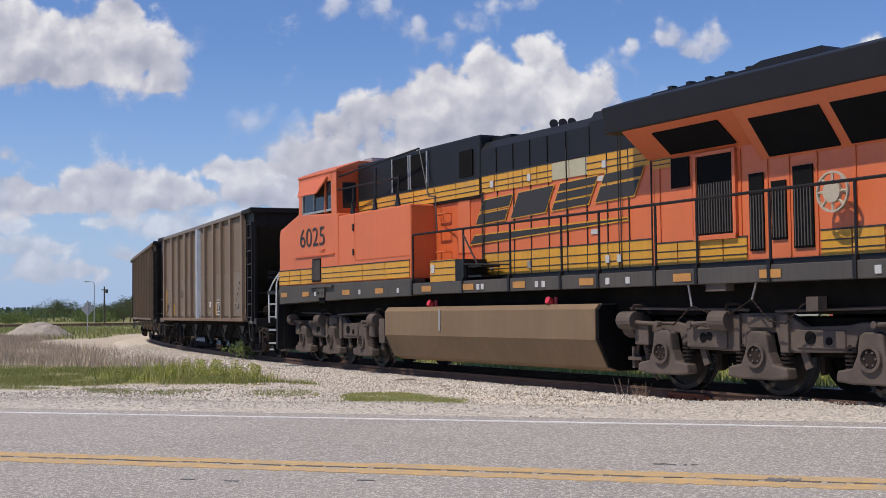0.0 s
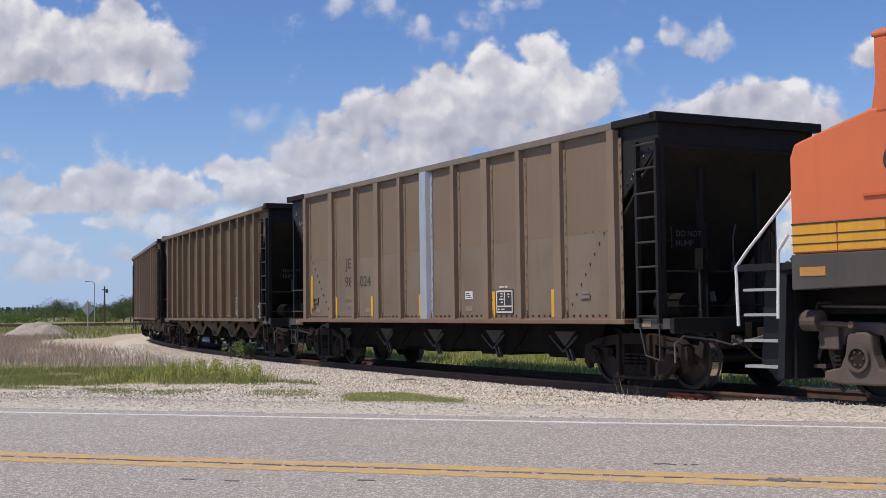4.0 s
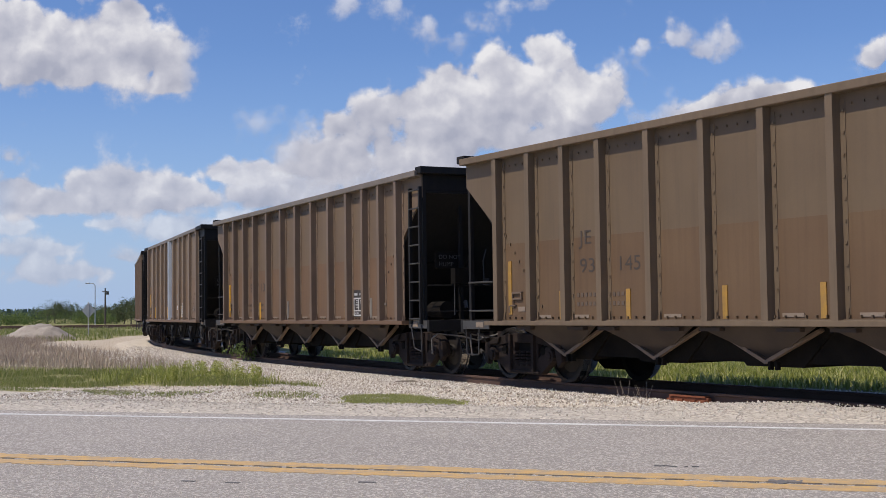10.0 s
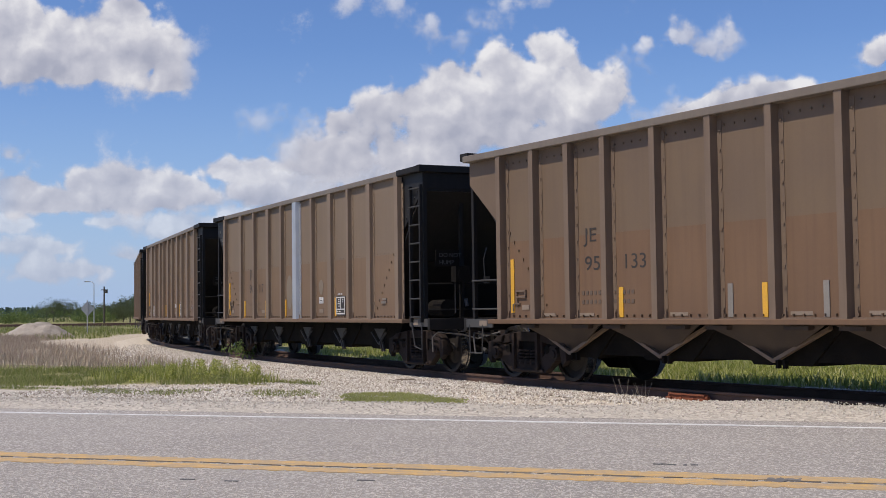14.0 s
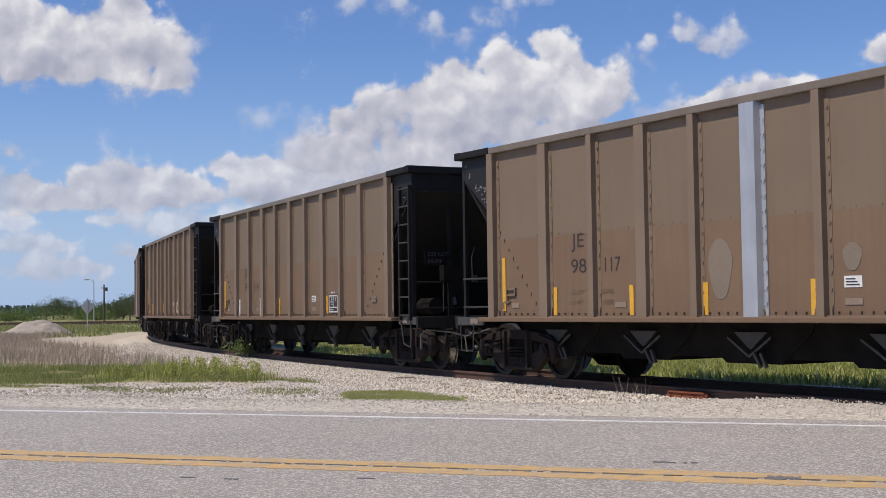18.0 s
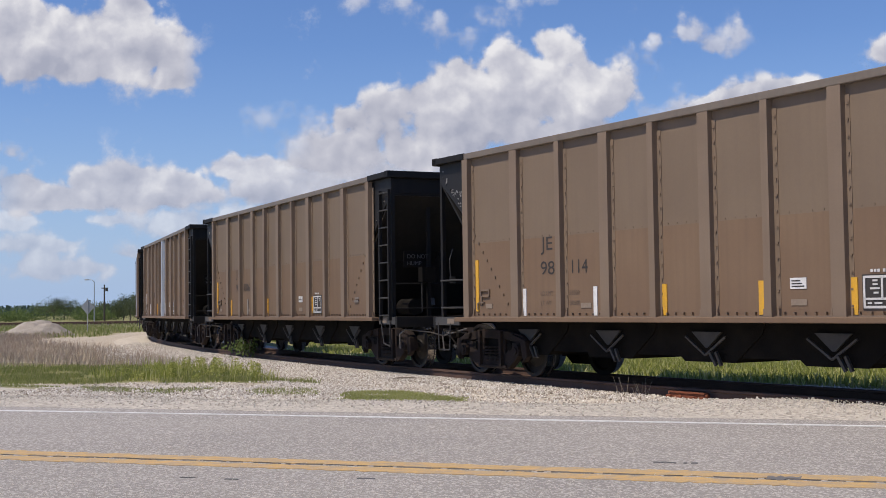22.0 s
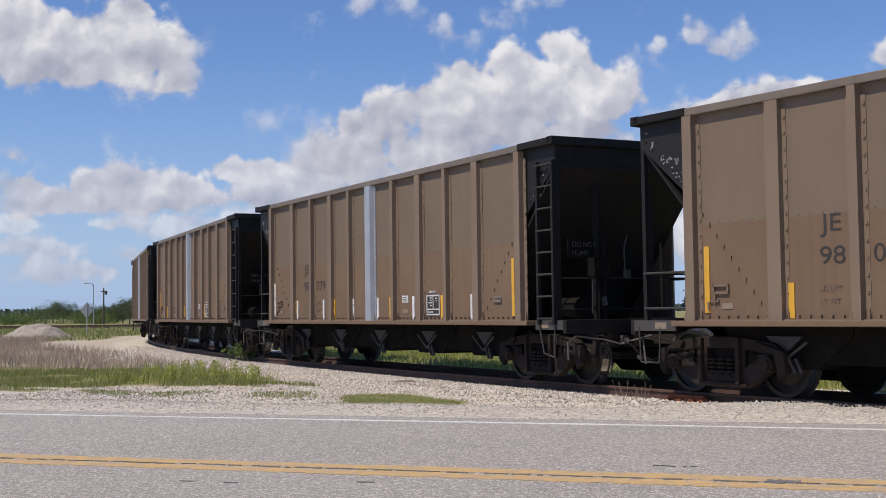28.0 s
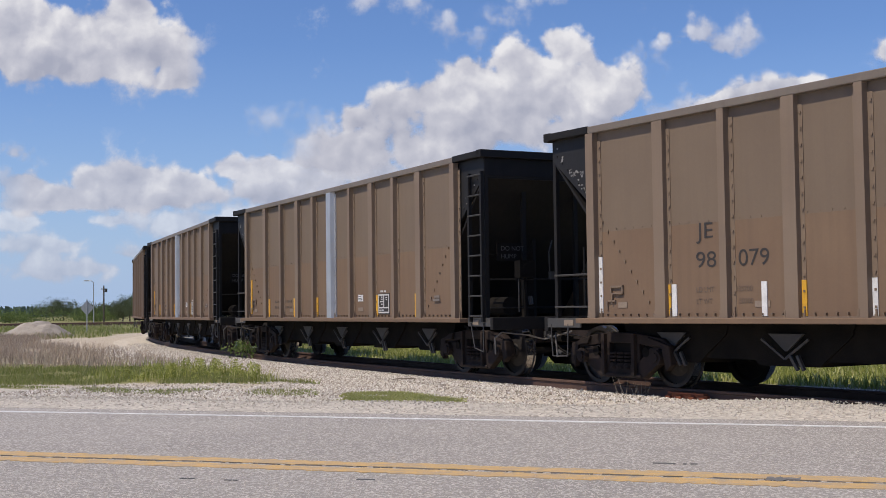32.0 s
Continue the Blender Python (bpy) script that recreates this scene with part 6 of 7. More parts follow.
def tree(name, x, y, h, w, rs, n=900, leaf=.30, mat=None, z0=-.3, label="leafy green deciduous tree at the field's edge", cat="tree", group="far trees"):
    t = empty(name, label, cat, group, pose(x, y, z0))
    tr = Shape()
    top = Vector((rs.uniform(-.1, .1) * w, 0, h * .62))
    tr.rod((0, 0, -.2), top, .035 * h, 7, 0, .012 * h)
    tips = []
    for k in range(7):
        a, u = rs.uniform(0, 6.28), rs.uniform(.25, .9)
        b = top * u
        e = b + Vector((math.cos(a) * w * rs.uniform(.2, .42), math.sin(a) * w * rs.uniform(.2, .42), h * rs.uniform(.1, .3)))
        tr.rod(b, e, .012 * h, 5, 0, .004 * h)
        tips.append(e)
    part("trunk", tr, BARK, t)
    v, f = [], []
    clumps = [(e, rs.uniform(.16, .30) * w) for e in tips] + [(Vector((rs.gauss(0, .2) * w, rs.gauss(0, .2) * w, h * rs.uniform(.35, .92))), rs.uniform(.12, .26) * w) for _ in range(9)]
    for _ in range(n):
        c, r = clumps[rs.randrange(len(clumps))]
        d = Vector((rs.gauss(0, 1), rs.gauss(0, 1), rs.gauss(0, .8))).normalized() * r * rs.uniform(.5, 1.05)
        p = c + d
        if p.z < .08 * h:
            continue
        m = Euler((rs.uniform(0, 6), rs.uniform(0, 6), rs.uniform(0, 6))).to_matrix()
        s = leaf * rs.uniform(.6, 1.3)
        k = len(v)
        v += [tuple(p + m @ Vector(q)) for q in ((-s, 0, 0), (0, -s * .55, s * .1), (s, 0, 0), (0, s * .55, s * .1))]
        f.append((k, k + 1, k + 2, k + 3))
    sh = Shape()
    sh.v, sh.f, sh.mi = v, f, [0] * len(f)
    tagged(part("crown", sh, mat or LEAF_M, t), kind="stuff")
    return t


def at_px(x, d):
    """Sideways metres at a depth d for a direction x across the view."""
    return (x - 784) / FOCAL * d


def build_weeds():
    """Leafy clumps on the verge and along the ballast's foot."""
    rs = random.Random(77)
    v, f = [], []
    for _ in range(70):
        x, y = rs.uniform(-7.4, -3.4), rs.uniform(25.0, 32.0)
        a = x * RN.x + y * RN.y
        d = float(track_distance(np.array([x]), np.array([y]))[0])
        if a < 22.6 or a > 31 or d < 2.7 or d > 6.2:
            continue
        z0, h, w = zsurf(x, y), rs.uniform(.12, .40), rs.uniform(.10, .26)
        for _l in range(int(30 + 120 * h)):
            u = rs.random() ** .7
            q = rs.uniform(0, 6.28)
            rr = w * math.sqrt(rs.random()) * (1.1 - .75 * u)
            p = Vector((x + rr * math.cos(q), y + rr * math.sin(q), z0 + h * u))
            m = Euler((rs.uniform(-.9, .9), rs.uniform(-.9, .9), rs.uniform(0, 6))).to_matrix()
            sz = rs.uniform(.018, .045)
            k = len(v)
            v += [tuple(p + m @ Vector(c)) for c in ((-sz, 0, 0), (0, -sz * .5, sz * .15), (sz, 0, 0), (0, sz * .5, sz * .15))]
            f.append((k, k + 1, k + 2, k + 3))
    sh = Shape()
    sh.v, sh.f, sh.mi = v, f, [0] * len(f)
    solo("leafy_weeds", sh, WEED_M, "bright yellow-green leafy weeds on the verge", "weeds", kind="stuff")


WEED_M = island_material("yellow_green_weeds", [(.24, .26, .07), (.33, .36, .10), (.43, .45, .14), (.52, .52, .20)], .7, .5)
build_weeds()


def build_distance():
    rs = random.Random(31)
    # single trees at the field's edge: across the view, depth, height, width
    for px, d, h, w in ((96, 260, 4.3, 6.5), (112, 265, 4.4, 5.5), (82, 300, 3.8, 7), (230, 210, 4.4, 6), (217, 215, 3.6, 5), (246, 205, 4.2, 6), (262, 212, 4.8, 7), (172, 250, 3.4, 6),
                        (195, 240, 3.2, 5.5), (150, 280, 3.0, 6), (205, 230, 2.8, 5), (290, 240, 4.5, 8), (330, 260, 4.5, 9)):
        tree("tree", at_px(px, d), d, h, w, rs, 2600, .115)
    for px, d in ((62, 230), (40, 250), (20, 240), (135, 235), (10, 210), (160, 225), (185, 220)):
        tree("bush", at_px(px, d), d, rs.uniform(1.1, 1.7), rs.uniform(6, 9), rs, 900, .17, LEAF_B, label="low bright green bush in the field", cat="bush", group="field bushes")
    # behind the train
    for px, d, h, w in ((1440, 205, 9.5, 10), (1463, 200, 9.0, 8), (1408, 225, 9.5, 9), (1500, 230, 9, 10), (1560, 240, 8, 10), (1350, 240, 9.6, 10), (1330, 246, 9.0, 9), (1260, 260, 8, 12), (1308, 160, 2.6, 2.6)):
        tree("tree", at_px(px, d), d, h, w, rs, 700, .42, label="dark green tree behind the storage tanks")
    for px, d in ((1545, 150), (1562, 146), (1580, 150), (1480, 152), (1505, 150)):
        tree("bush", at_px(px, d), d, 2.4 if px > 1540 else 1.0, 3.5 if px > 1540 else 2, rs, 300, .2, LEAF_B, label="leafy bush in front of the red tanks", cat="bush", group="tank bushes")
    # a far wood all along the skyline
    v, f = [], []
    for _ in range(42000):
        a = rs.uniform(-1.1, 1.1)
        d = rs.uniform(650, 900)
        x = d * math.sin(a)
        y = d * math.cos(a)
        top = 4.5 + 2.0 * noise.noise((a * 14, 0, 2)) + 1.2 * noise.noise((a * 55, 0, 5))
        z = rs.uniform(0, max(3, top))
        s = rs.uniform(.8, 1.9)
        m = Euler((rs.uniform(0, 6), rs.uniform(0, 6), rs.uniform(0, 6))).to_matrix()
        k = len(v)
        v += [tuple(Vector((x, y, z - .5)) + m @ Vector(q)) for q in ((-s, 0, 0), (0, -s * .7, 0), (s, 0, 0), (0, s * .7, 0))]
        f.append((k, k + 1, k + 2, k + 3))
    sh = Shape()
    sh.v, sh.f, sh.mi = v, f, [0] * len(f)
    solo("far_woods", sh, LEAF_FAR, "dark green woods with haze tinted into the leaves along the skyline", "woods", kind="stuff")
    # a second track on a low bank across the field
    bank = Shape().prism([(142, -.6), (146, -.16), (149, -.16), (152, -.6)], -160, -22, "x")
    solo("railway_bank", bank, BALLAST_DK, "low dark gravel bank of a second track", "embankment", kind="structure")
    rails = empty("second_track", "dark rusty rails of a second track on a low bank", "railway track", kind="structure")
    for y in (146.6, 148.1):
        part("rail", Shape().box(-160, -22, y - .05, y + .05, -.17, .16), RUSTRAIL, rails)


# the haze of distance is mixed into these leaf colours as a blue-grey tint
LEAF_FAR = island_material("haze_tinted_far_leaves", [(.065, .10, .085), (.085, .125, .10), (.11, .15, .12)], .9)
BALLAST_DK = material("dark_bank_gravel", (.16, .125, .10), .95, 0, (.10, .08, .065), .5, .8, 8, .5)
build_distance()


def build_tank(x, y, r, h, name="storage_tank"):
    t = empty(name, "tall weathered red steel storage tank", "storage tank", "red storage tanks", pose(x, y, -.3))
    sh = Shape()
    n = 40
    v = [(r * math.cos(2 * math.pi * i / n), r * math.sin(2 * math.pi * i / n), z) for z in (0, h) for i in range(n)]
    sh.add(v + [(0, 0, h + .35)], [(i, (i + 1) % n, n + (i + 1) % n, n + i) for i in range(n)] + [(n + i, n + (i + 1) % n, 2 * n) for i in range(n)])
    part("shell", sh, RED_TANK, t)
    for z in (h * .33, h * .66, h - .05):
        ring = [(r * 1.008 * math.cos(2 * math.pi * i / n), r * 1.008 * math.sin(2 * math.pi * i / n), z) for i in range(n + 1)]
        part("hoop", Shape().pipe(ring, .03, 4), RED_TANK, t)
    part("vent_pipe", Shape().rod((.2, 0, h + .2), (.2, 0, h + 1.0), .07).rod((-.3, 0, h + .2), (-.3, 0, h + .7), .05), GREY_METAL, t)
    return t


RED_TANK = material("weathered_red_paint", (.40, .075, .065), .6, 0, (.30, .06, .05), .6, .8, 12, .05, .4, .4, .06)
SHED_WALL = material("ribbed_pale_steel", (.66, .67, .68), .5, .1, (.55, .56, .58), .8, .6, 20, .05, .2)
SHED_ROOF = material("white_steel_roof", (.82, .83, .84), .5, .1, (.72, .73, .75), .6, .6, 20, .05)


def build_yard():
    D = 150
    for px, r, h in ((1495, 1.95, 9.3), (1592, 2.75, 9.1), (1536, 1.6, 6.9), (1660, 2.6, 8.6)):
        build_tank(at_px(px, D), D + (6 if r < 1.8 else 0), r, h)
    d = 175
    x0, x1 = at_px(1270, d), at_px(1449, d)
    b = empty("metal_shed", "white ribbed steel shed with a pitched roof", "shed", at=pose(0, 0, -.3))
    part("wall", Shape().box(x0, x1, d, d + .2, 0, 4.1), SHED_WALL, b, "pale ribbed front wall")
    part("wall", Shape().box(x0, x1, d + 11.8, d + 12, 0, 4.1), SHED_WALL, b)
    for x in (x0, x1 - .2):
        part("gable", Shape().prism([(d + .2, 0), (d + 11.8, 0), (d + 11.8, 4.1), (d + 6, 7.1), (d + .2, 4.1)], x, x + .2, "x"), SHED_WALL, b)
    part("roof", Shape().prism([(d - .3, 4.05), (d + 6, 7.2), (d + 12.3, 4.05), (d + 12.3, 4.2), (d + 6, 7.4), (d - .3, 4.2)], x0 - .3, x1 + .3, "x"), SHED_ROOF, b, "white pitched steel roof")
    rb = x0
    while rb < x1:
        part("wall_rib", Shape().box(rb, rb + .12, d - .05, d, 0, 4.0), SHED_WALL, b)
        rb += .6
    # the road sign's back, a street lamp and a utility pole
    sg = empty("road_sign", "diamond warning sign seen from behind on a thin post", "road sign", at=pose(-27.2, 95, -.3))
    part("post", Shape().box(-.035, .035, -.03, .03, 0, 2.6), GREY_METAL, sg)
    part("sign_plate", Shape().prism([(0, 1.35), (.52, 1.95), (0, 2.55), (-.52, 1.95)], .03, .04), SIGN_BACK, sg, "bare grey metal back of the sign")
    lp = empty("street_lamp", "grey street lamp with a short curved arm", "street lamp", at=pose(at_px(166, 190), 190, -.3))
    part("pole", Shape().rod((0, 0, 0), (0, 0, 6.2), .09, 8, 0, .06), GREY_METAL, lp)
    part("arm", Shape().pipe([(0, 0, 6.2), (-.3, 0, 6.5), (-.9, 0, 6.55)], .05), GREY_METAL, lp)
    part("lamp_head", Shape().box(-1.45, -.8, -.15, .15, 6.45, 6.62), GREY_METAL, lp, bevel=.03)
    up = empty("utility_pole", "dark wooden utility pole with a transformer", "utility pole", at=pose(at_px(184, 210), 210, -.3))
    part("pole", Shape().rod((0, 0, 0), (0, 0, 6.2), .16, 8, 0, .12), BARK, up)
    part("crossarm", Shape().box(-.5, .5, -.06, .06, 5.55, 5.7), BARK, up)
    part("transformer", Shape().rod((.38, 0, 5.1), (.38, 0, 5.7), .22, 10), STEEL_DULL, up)
    # the gravel pile
    rs = random.Random(41)
    v, f = [], []
    nx, ny = 40, 24
    for j in range(ny):
        for i in range(nx):
            u, w = i / (nx - 1) * 2 - 1, j / (ny - 1) * 2 - 1
            r = math.hypot(u, w)
            h = max(0, 1 - r ** 1.8) * 1.12 * (1 + .25 * noise.noise((u * 3, w * 3, 4))) + .05 * rs.random() * (r < 1)
            v.append((-26.3 + u * 2.5, 80.5 + w * 3.2, -.42 + h * 1.0))
    for j in range(ny - 1):
        for i in range(nx - 1):
            a = j * nx + i
            f.append((a, a + 1, a + nx + 1, a + nx))
    solo("mound", Shape().add(v, f), PILE_M, "grey heap of gravel behind dry weeds", "gravel pile")
    # a sapling at the ballast's foot and dry stalks by the crossing
    tree("sapling", -5.75, 35.6, .66, 1.15, rs, 340, .05, LEAF_B, -.2, "leggy green sapling on the ballast shoulder", "sapling", "")
    st = Shape()
    for k in range(14):
        x, y = 2.85 + rs.uniform(-.2, .25), 19.0 + rs.uniform(-.1, .1)
        a = rs.uniform(-.5, .5)
        st.rod((x, y, -.2), (x + a * .25, y, -.2 + rs.uniform(.15, .36)), .006, 4, 0, .003)
    solo("dry_stalks", st, DRY_STALK, "dry grey weed stalks beside the rail", "weeds")
    # splintered sticks and a strip of dark earth on the ballast's foot
    for x, y, z, ln, rz in ((-.78, 24.0, -.13, .5, -8), (.42, 21.5, -.2, .5, -12), (-9.9, 24.4, -.13, .35, 0)):
        stick = Shape().prism([(-ln / 2, 0), (-ln * .2, .03), (ln * .3, .035), (ln / 2, .012), (ln * .1, -.01)], -.025, .025)
        solo("stick", stick, DRY_STALK, "grey splintered stick lying on the gravel", "stick", "sticks", at=pose(x, y, z, 0, 0, rz))
    # rusty joint plates and the crossing's timber on the near rail
    x, y, a = track(6.98, .86)
    rp = empty("rail_greaser", "orange rusty steel box beside the rail", "rail fitting", at=pose(float(x), float(y), -.17, 0, 0, math.degrees(a)))
    part("housing", Shape().box(-.42, .42, -.05, .02, -.06, .10), RUST, rp, bevel=.01)
    for k in (-.36, -.12, .14, .36):
        part("housing_rib", Shape().box(k - .05, k + .05, -.10, -.05, -.06, .07), RUST, rp, bevel=.008)
    part("lid", Shape().box(-.38, .38, -.07, .02, .10, .125), RUST, rp)
    for k in (-.2, -.07, .07, .2):
        part("bolt", Shape().rod((k, -.04, .03), (k, -.075, .03), .025, 6), RUST, rp)


SIGN_BACK = plain("grey_sign_back", (.36, .37, .36), .45, .5)
PILE_M = material("grey_gravel_heap", (.42, .365, .30), .95, 0, (.30, .26, .21), 1.6, .8, 14, 1.0)
DRY_STALK = plain("dry_stalk", (.25, .20, .15), .9)
build_yard()


# ---------------------------------------------------------------- clouds
def cloud_material():
    """Soft cumulus: thickness from the sheet, broken up by noise; sun and shade are painted into the glow, the sunward
    flanks white, the base blue-grey.
    """
    m = bpy.data.materials.new("cumulus_vapour")
    m.use_nodes = True
    n, lk = m.node_tree.nodes, m.node_tree.links
    n.remove(n["Principled BSDF"])
    co = n.new("ShaderNodeTexCoord")
    oi = n.new("ShaderNodeObjectInfo")
    sh = n.new("ShaderNodeVectorMath")
    sh.operation = "MULTIPLY_ADD"
    lk.new(oi.outputs["Random"], sh.inputs[0])
    sh.inputs[1].default_value = (3000, 0, 7000)
    lk.new(co.outputs["Object"], sh.inputs[2])

    def fbm(offset):
        v = n.new("ShaderNodeVectorMath")
        v.inputs[1].default_value = offset
        lk.new(sh.outputs[0], v.inputs[0])
        t = n.new("ShaderNodeTexNoise")
        t.inputs["Scale"].default_value, t.inputs["Detail"].default_value, t.inputs["Roughness"].default_value = .0068, 12, .60
        lk.new(v.outputs[0], t.inputs["Vector"])
        return t.outputs["Fac"]

    def calc(op, a, b, c=None):
        k = n.new("ShaderNodeMath")
        k.operation = op
        for i, x in enumerate((a, b, c)):
            if x is None:
                continue
            if isinstance(x, (int, float)):
                k.inputs[i].default_value = x
            else:
                lk.new(x, k.inputs[i])
        return k.outputs[0]

    at = n.new("ShaderNodeAttribute")
    at.attribute_name = "thick"
    sep = n.new("ShaderNodeSeparateColor")
    lk.new(at.outputs["Color"], sep.inputs[0])
    thick, high = sep.outputs[0], sep.outputs[1]

    def lumps(offset, scale):
        v = n.new("ShaderNodeVectorMath")
        v.inputs[1].default_value = offset
        lk.new(warp, v.inputs[0])
        t = n.new("ShaderNodeTexVoronoi")
        t.feature, t.voronoi_dimensions = "SMOOTH_F1", "3D"
        t.inputs["Scale"].default_value, t.inputs["Smoothness"].default_value = scale, .35
        t.inputs["Detail"].default_value, t.inputs["Roughness"].default_value = 2.5, .5
        lk.new(v.outputs[0], t.inputs["Vector"])
        return t.outputs["Distance"]

    # a little warp keeps the lumps from looking like cells
    wt = n.new("ShaderNodeTexNoise")
    wt.inputs["Scale"].default_value, wt.inputs["Detail"].default_value = .009, 4
    lk.new(sh.outputs[0], wt.inputs["Vector"])
    wv = n.new("ShaderNodeVectorMath")
    wv.operation = "MULTIPLY_ADD"
    wv.inputs[1].default_value = (70, 0, 70)
    lk.new(wt.outputs["Color"], wv.inputs[0])
    lk.new(sh.outputs[0], wv.inputs[2])
    warp = wv.outputs[0]

    def mass(offset):
        big = calc("SUBTRACT", .42, lumps(offset, .0085))
        return calc("MULTIPLY_ADD", calc("SUBTRACT", fbm(offset), .5), 1.5, calc("MULTIPLY", big, calc("MINIMUM", calc("MULTIPLY", thick, 1.7), 1.0)))

    a, b, c2 = mass((0, 0, 0)), mass((-14, 0, 27)), mass((-42, 0, 80))
    body = calc("MULTIPLY_ADD", a, 1.9, calc("MULTIPLY_ADD", thick, 2.7, -.42))
    al = n.new("ShaderNodeMapRange")
    al.interpolation_type = "SMOOTHSTEP"
    al.inputs["From Min"].default_value, al.inputs["From Max"].default_value = -.20, .46
    lk.new(body, al.inputs["Value"])
    lit = calc("MULTIPLY_ADD", calc("SUBTRACT", a, b), .85, calc("MULTIPLY_ADD", calc("SUBTRACT", a, c2), .40, calc("MULTIPLY_ADD", high, .46, .25)))
    # thin edges are painted brighter, as if light came through them
    lit = calc("SUBTRACT", lit, calc("MULTIPLY", calc("MAXIMUM", calc("SUBTRACT", body, .5), 0), .16))
    lit = calc("MULTIPLY_ADD", lit, .80, .13)
    ramp = n.new("ShaderNodeValToRGB")
    e = ramp.color_ramp.elements
    e[0].position, e[0].color = .0, (.43, .45, .56, 1)
    e[1].position, e[1].color = .95, (.90, .89, .92, 1)
    e.new(.5).color = (.62, .625, .71, 1)
    lk.new(lit, ramp.inputs["Fac"])
    em = n.new("ShaderNodeEmission")
    lk.new(ramp.outputs[0], em.inputs["Color"])
    tr = n.new("ShaderNodeBsdfTransparent")
    mx = n.new("ShaderNodeMixShader")
    lk.new(calc("MULTIPLY", al.outputs[0], sep.outputs[2]), mx.inputs[0])
    lk.new(tr.outputs[0], mx.inputs[1])
    lk.new(em.outputs[0], mx.inputs[2])
    lk.new(mx.outputs[0], n["Material Output"].inputs["Surface"])
    return m


CLOUD_M = cloud_material()
CLOUD_D = 3000.0
CEN = EYE[2] + CLOUD_D * math.tan(0.04885)


def sky_place(x, y):
    """Where a direction of the view meets the clouds' sheet (sideways, up)."""
    a, b = (x - 784) / FOCAL, (441 - y) / FOCAL
    r = -0.01311
    ax, av = a * math.cos(r) - b * math.sin(r), a * math.sin(r) + b * math.cos(r)
    c, s = math.cos(.04885), math.sin(.04885)
    k = CLOUD_D / (c - av * s)
    return ax * k, EYE[2] + (s + av * c) * k


def cloud(label, puffs, drift, depth, soft=1.0, dense=1.0):
    """puffs: (x, y, half width, half height) in the view's own measure; drift: how far it sails over the clip."""
    x0 = min(p[0] - p[2] * 1.7 for p in puffs)
    x1 = max(p[0] + p[2] * 1.7 for p in puffs)
    y0 = min(p[1] - p[3] * 1.8 for p in puffs)
    y1 = max(p[1] + p[3] * 1.8 for p in puffs)
    nx, ny = max(12, int((x1 - x0) / 9)), max(10, int((y1 - y0) / 9))
    gx, gy = np.meshgrid(np.linspace(x0, x1, nx), np.linspace(y0, y1, ny))
    t = np.zeros_like(gx)
    for x, y, w, h in puffs:
        dy = (gy - y) / h
        dy = np.where(dy > 0, dy * 1.25, dy)
        q = np.exp(-1.1 * (((gx - x) / w) ** 2 + dy ** 2))
        t = np.maximum(t, q) * .6 + .4 * (1 - (1 - t) * (1 - q))
    t = t * dense
    top = min(p[1] - p[3] for p in puffs)
    bot = max(p[1] + p[3] for p in puffs)
    hi = np.clip((bot - gy) / (bot - top), 0, 1)
    ed = np.minimum(np.minimum(gx - x0, x1 - gx) / (.16 * (x1 - x0)), np.minimum(gy - y0, y1 - gy) / (.16 * (y1 - y0)))
    ed = np.clip(ed, 0, 1) * soft
    cx, cy = sky_place((x0 + x1) / 2, (y0 + y1) / 2)
    v = []
    for a, b in zip(gx.ravel(), gy.ravel()):
        px, pz = sky_place(a, b)
        v.append((px - cx, 0, pz - cy))
    i = np.arange(nx * ny).reshape(ny, nx)
    f = np.stack([i[:-1, :-1], i[1:, :-1], i[1:, 1:], i[:-1, 1:]], -1).reshape(-1, 4)
    me = bpy.data.meshes.new("cloud")
    me.from_pydata(v, [], f.tolist())
    ca = me.color_attributes.new("thick", "FLOAT_COLOR", "POINT")
    ca.data.foreach_set("color", np.stack([t.ravel(), hi.ravel(), ed.ravel(), np.ones(nx * ny)], 1).ravel().astype(np.float32))
    me.materials.append(CLOUD_M)
    ob = tagged(new("cloud", me), label, "cloud", "clouds", kind="structure")
    m = CLOUD_D / FOCAL
    k = (CLOUD_D + depth) / CLOUD_D
    ob["course"] = (cx * k, CLOUD_D + depth, EYE[2] + (cy - EYE[2]) * k, drift[0] * m * k, -drift[1] * m * k)
    ob.scale = (k, k, k)
    return ob


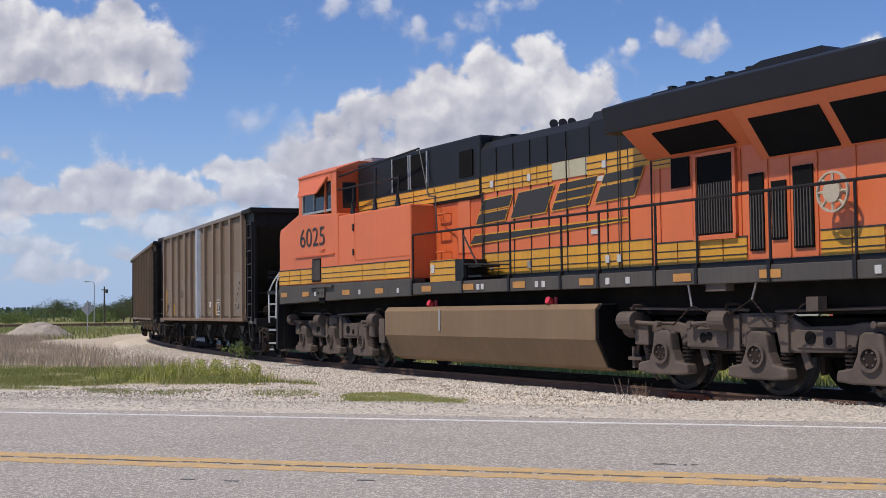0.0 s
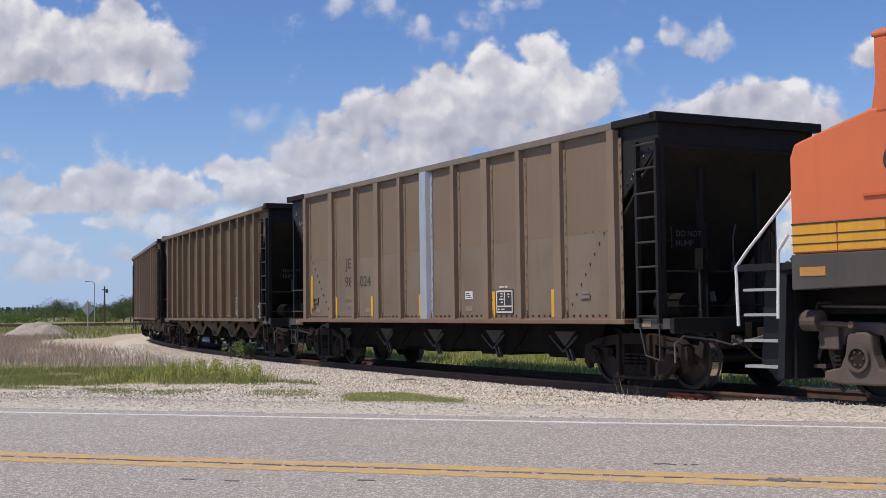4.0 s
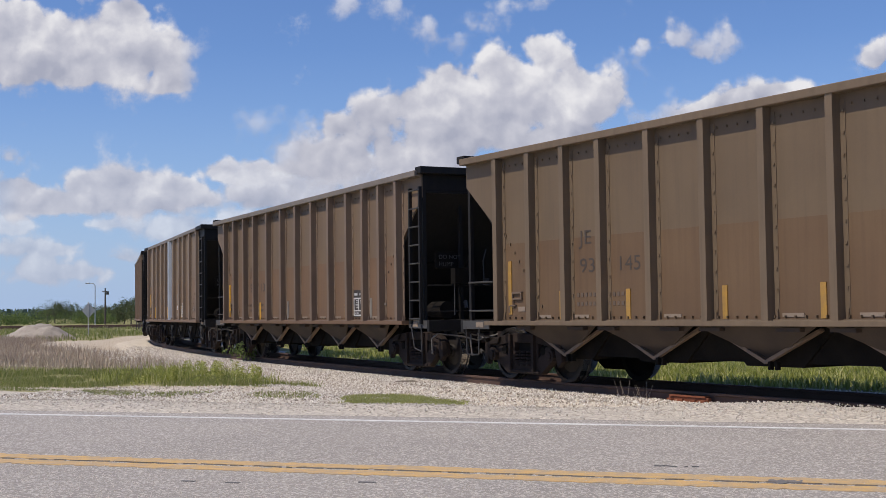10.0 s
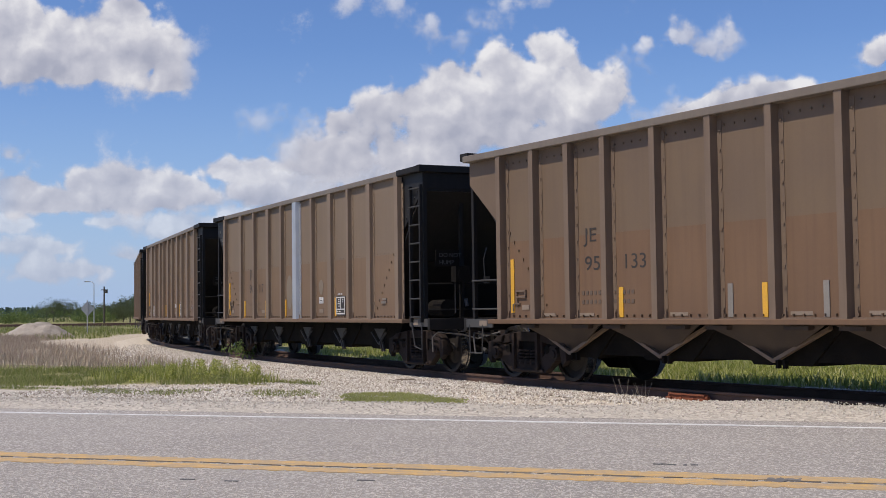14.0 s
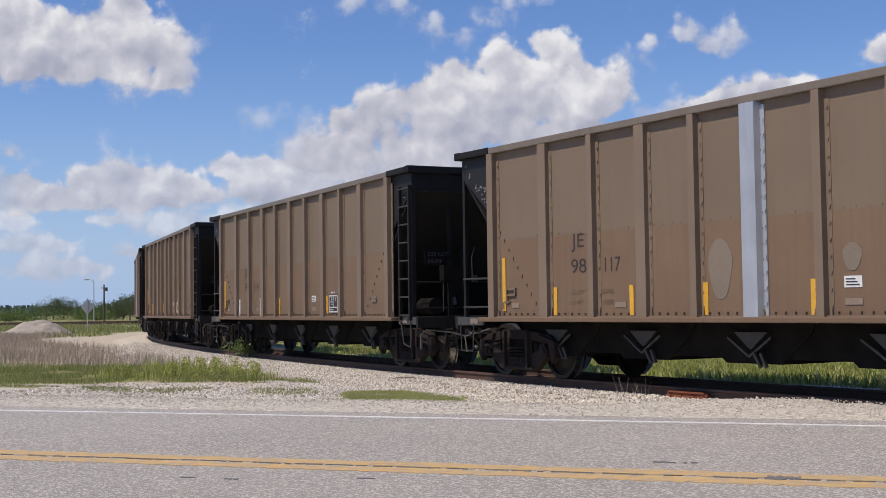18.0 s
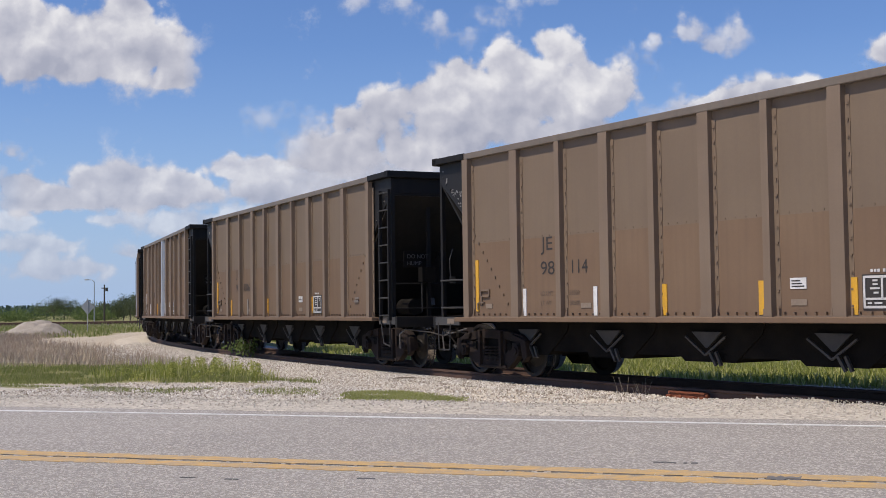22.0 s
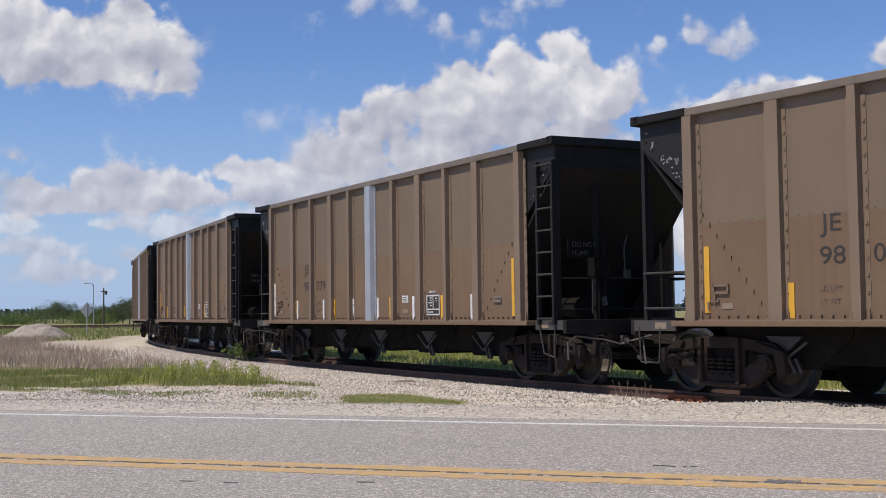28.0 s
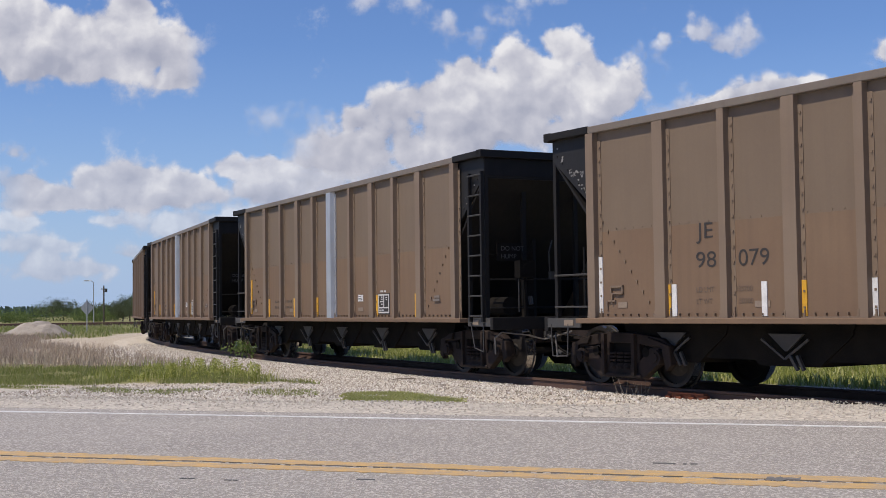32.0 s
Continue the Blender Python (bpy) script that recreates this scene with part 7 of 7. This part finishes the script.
clouds = [
    cloud("towering white cumulus cloud with a grey base", [(935, 85, 50, 50), (960, 110, 60, 50), (870, 125, 70, 50), (785, 140, 55, 50), (990, 150, 65, 50), (710, 185, 60, 45), (650, 205, 55, 40), (1030, 185, 50, 45), (585, 225, 45, 28), (880, 200, 160, 75), (760, 235, 150, 60), (640, 260, 90, 45), (1060, 175, 40, 50), (900, 250, 260, 60), (560, 285, 90, 40), (700, 290, 200, 50)], (52, -10), 0),
    cloud("bright white cumulus cloud with a soft grey base", [(150, 60, 110, 70), (230, 95, 90, 55), (40, 110, 90, 65), (130, 120, 150, 50), (290, 150, 60, 30), (215, 20, 60, 40), (20, 40, 80, 60), (265, 112, 62, 40), (120, 95, 130, 60)], (22, -4), 40),
    cloud("small torn white cloud high in the blue", [(1165, 70, 60, 32), (1215, 95, 60, 32), (1270, 70, 22, 40), (1120, 75, 30, 25)], (58, -8), 80, .75, .75),
    cloud("thin ragged wisp of cloud", [(750, 40, 40, 45), (690, 10, 40, 30), (600, 12, 46, 34), (775, 62, 44, 30)], (55, -8), 120, .6, .42),
    cloud("thin ragged cloud near the zenith", [(905, 5, 70, 26), (835, 45, 40, 25), (1080, 100, 25, 12)], (56, -8), 160, .6, .45),
    cloud("low bank of white cumulus clouds", [(220, 320, 60, 30), (150, 325, 60, 28), (300, 330, 60, 26), (380, 300, 60, 30), (450, 305, 55, 35), (520, 320, 60, 38), (80, 350, 60, 24), (20, 330, 50, 30), (600, 300, 60, 40), (660, 330, 90, 50), (250, 350, 180, 34), (480, 350, 180, 44), (80, 365, 120, 26)], (24, -3), 200, .9),
    cloud("flat hazy grey cloud over the skyline", [(180, 395, 60, 16), (80, 440, 110, 26), (210, 455, 60, 18), (330, 400, 120, 40), (20, 395, 50, 20), (120, 480, 160, 28), (430, 430, 160, 60)], (16, -2), 240, .6, .8),
    cloud("small faint white cloud", [(40, 262, 42, 20), (15, 275, 34, 16)], (18, -3), 280, .8, .6),
    cloud("bright cumulus cloud rising behind the train", [(1320, 188, 70, 40), (1375, 182, 60, 42), (1255, 203, 60, 34), (1195, 218, 50, 26), (1400, 240, 130, 60)], (40, -6), 320, 1.0, 1.5),
    cloud("small white cloud at the sky's edge", [(1530, 105, 34, 24), (1560, 90, 30, 26)], (50, -8), 360),
    cloud("thin wispy shred of cloud", [(500, 195, 34, 28), (430, 218, 44, 22), (520, 255, 50, 26)], (34, -3), 400, .4, .4),
    cloud("white cumulus clouds behind the storage tanks", [(1400, 330, 80, 50), (1500, 300, 90, 60), (1460, 410, 90, 40), (1540, 420, 60, 50), (1300, 360, 120, 60), (1000, 400, 300, 80)], (24, -3), 440, .9),
]



def haze():
    """A glowing pale blue sheet, added as haze above the skyline, all round the place."""
    m = bpy.data.materials.new("skyline_haze_glow")
    m.use_nodes = True
    n, lk = m.node_tree.nodes, m.node_tree.links
    n.remove(n["Principled BSDF"])
    at = n.new("ShaderNodeAttribute")
    at.attribute_name = "thick"
    em, tr, mx = n.new("ShaderNodeEmission"), n.new("ShaderNodeBsdfTransparent"), n.new("ShaderNodeMixShader")
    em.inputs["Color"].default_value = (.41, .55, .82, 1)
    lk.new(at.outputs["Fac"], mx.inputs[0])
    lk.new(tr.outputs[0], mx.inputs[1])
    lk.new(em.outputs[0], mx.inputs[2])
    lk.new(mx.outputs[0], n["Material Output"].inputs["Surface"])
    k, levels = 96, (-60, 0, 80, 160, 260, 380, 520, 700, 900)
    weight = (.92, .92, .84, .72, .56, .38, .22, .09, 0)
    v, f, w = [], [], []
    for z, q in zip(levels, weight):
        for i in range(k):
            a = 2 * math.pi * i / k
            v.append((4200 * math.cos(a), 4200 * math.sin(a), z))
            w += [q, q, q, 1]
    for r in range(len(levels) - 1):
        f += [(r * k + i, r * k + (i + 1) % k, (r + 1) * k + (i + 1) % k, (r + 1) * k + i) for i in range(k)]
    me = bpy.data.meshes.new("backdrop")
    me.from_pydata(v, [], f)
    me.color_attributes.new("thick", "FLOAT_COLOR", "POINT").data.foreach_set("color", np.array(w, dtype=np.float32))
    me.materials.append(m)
    tagged(new("backdrop", me), "glowing pale blue sheet painted as haze above the skyline", "sky", kind="structure")


haze()

# ---------------------------------------------------------------- the train
hoppers = build_hoppers()
engine = build_engine()
BEHIND = (0, 15.93, 31.74, 47.64, 63.71, 79.86, 96.01, 112.16, 128.31, 144.46, 160.61)


def parts_of(ob, name):
    return [c for c in ob.children if c.name.split(".")[0] == name]


def run_vehicle(ob, offset, reach, truck_name, radius, z=0.0):
    """Keys a vehicle along the track, its trucks' turn and its wheels' roll."""
    times = [float(t) for t in range(33)]
    body = []
    for t in times:
        x, y, a = vehicle_pose(run(t) + offset, reach)
        body.append((t, pose(x, y, z, 0, 0, math.degrees(a)), a))
    walk(ob, [(t, m) for t, m, _ in body])
    for tr in parts_of(ob, truck_name):
        base = tr.matrix_basis.translation.copy()
        rows = []
        for (t, m, a) in body:
            _, _, b = track(run(t) + offset + base.x)
            rows.append((t, pose(base.x, base.y, base.z, 0, 0, math.degrees(float(b) - a))))
        walk(tr, rows)
        for ws in parts_of(tr, "wheelset"):
            p = ws.matrix_basis.translation.copy()
            spin, r0 = [], run(0)
            for k in range(241):
                t = k * 4 / 30
                spin.append((t, pose(p.x, p.y, p.z, 0, math.degrees((run(t) - r0) / radius), 0)))
            walk(ws, spin)


def motions():
    for i, car in enumerate(hoppers):
        run_vehicle(car, -BEHIND[i], 5.92, "truck", .457)
    run_vehicle(engine, 8.075 + 11.15, 6.9, "engine_truck", .535)
    for c in clouds:
        x, y, z, dx, dz = c["course"]
        walk(c, [(0, pose(x, y, z)), (16, pose(x + dx / 2, y, z + dz / 2)), (32, pose(x + dx, y, z + dz))])


motions()
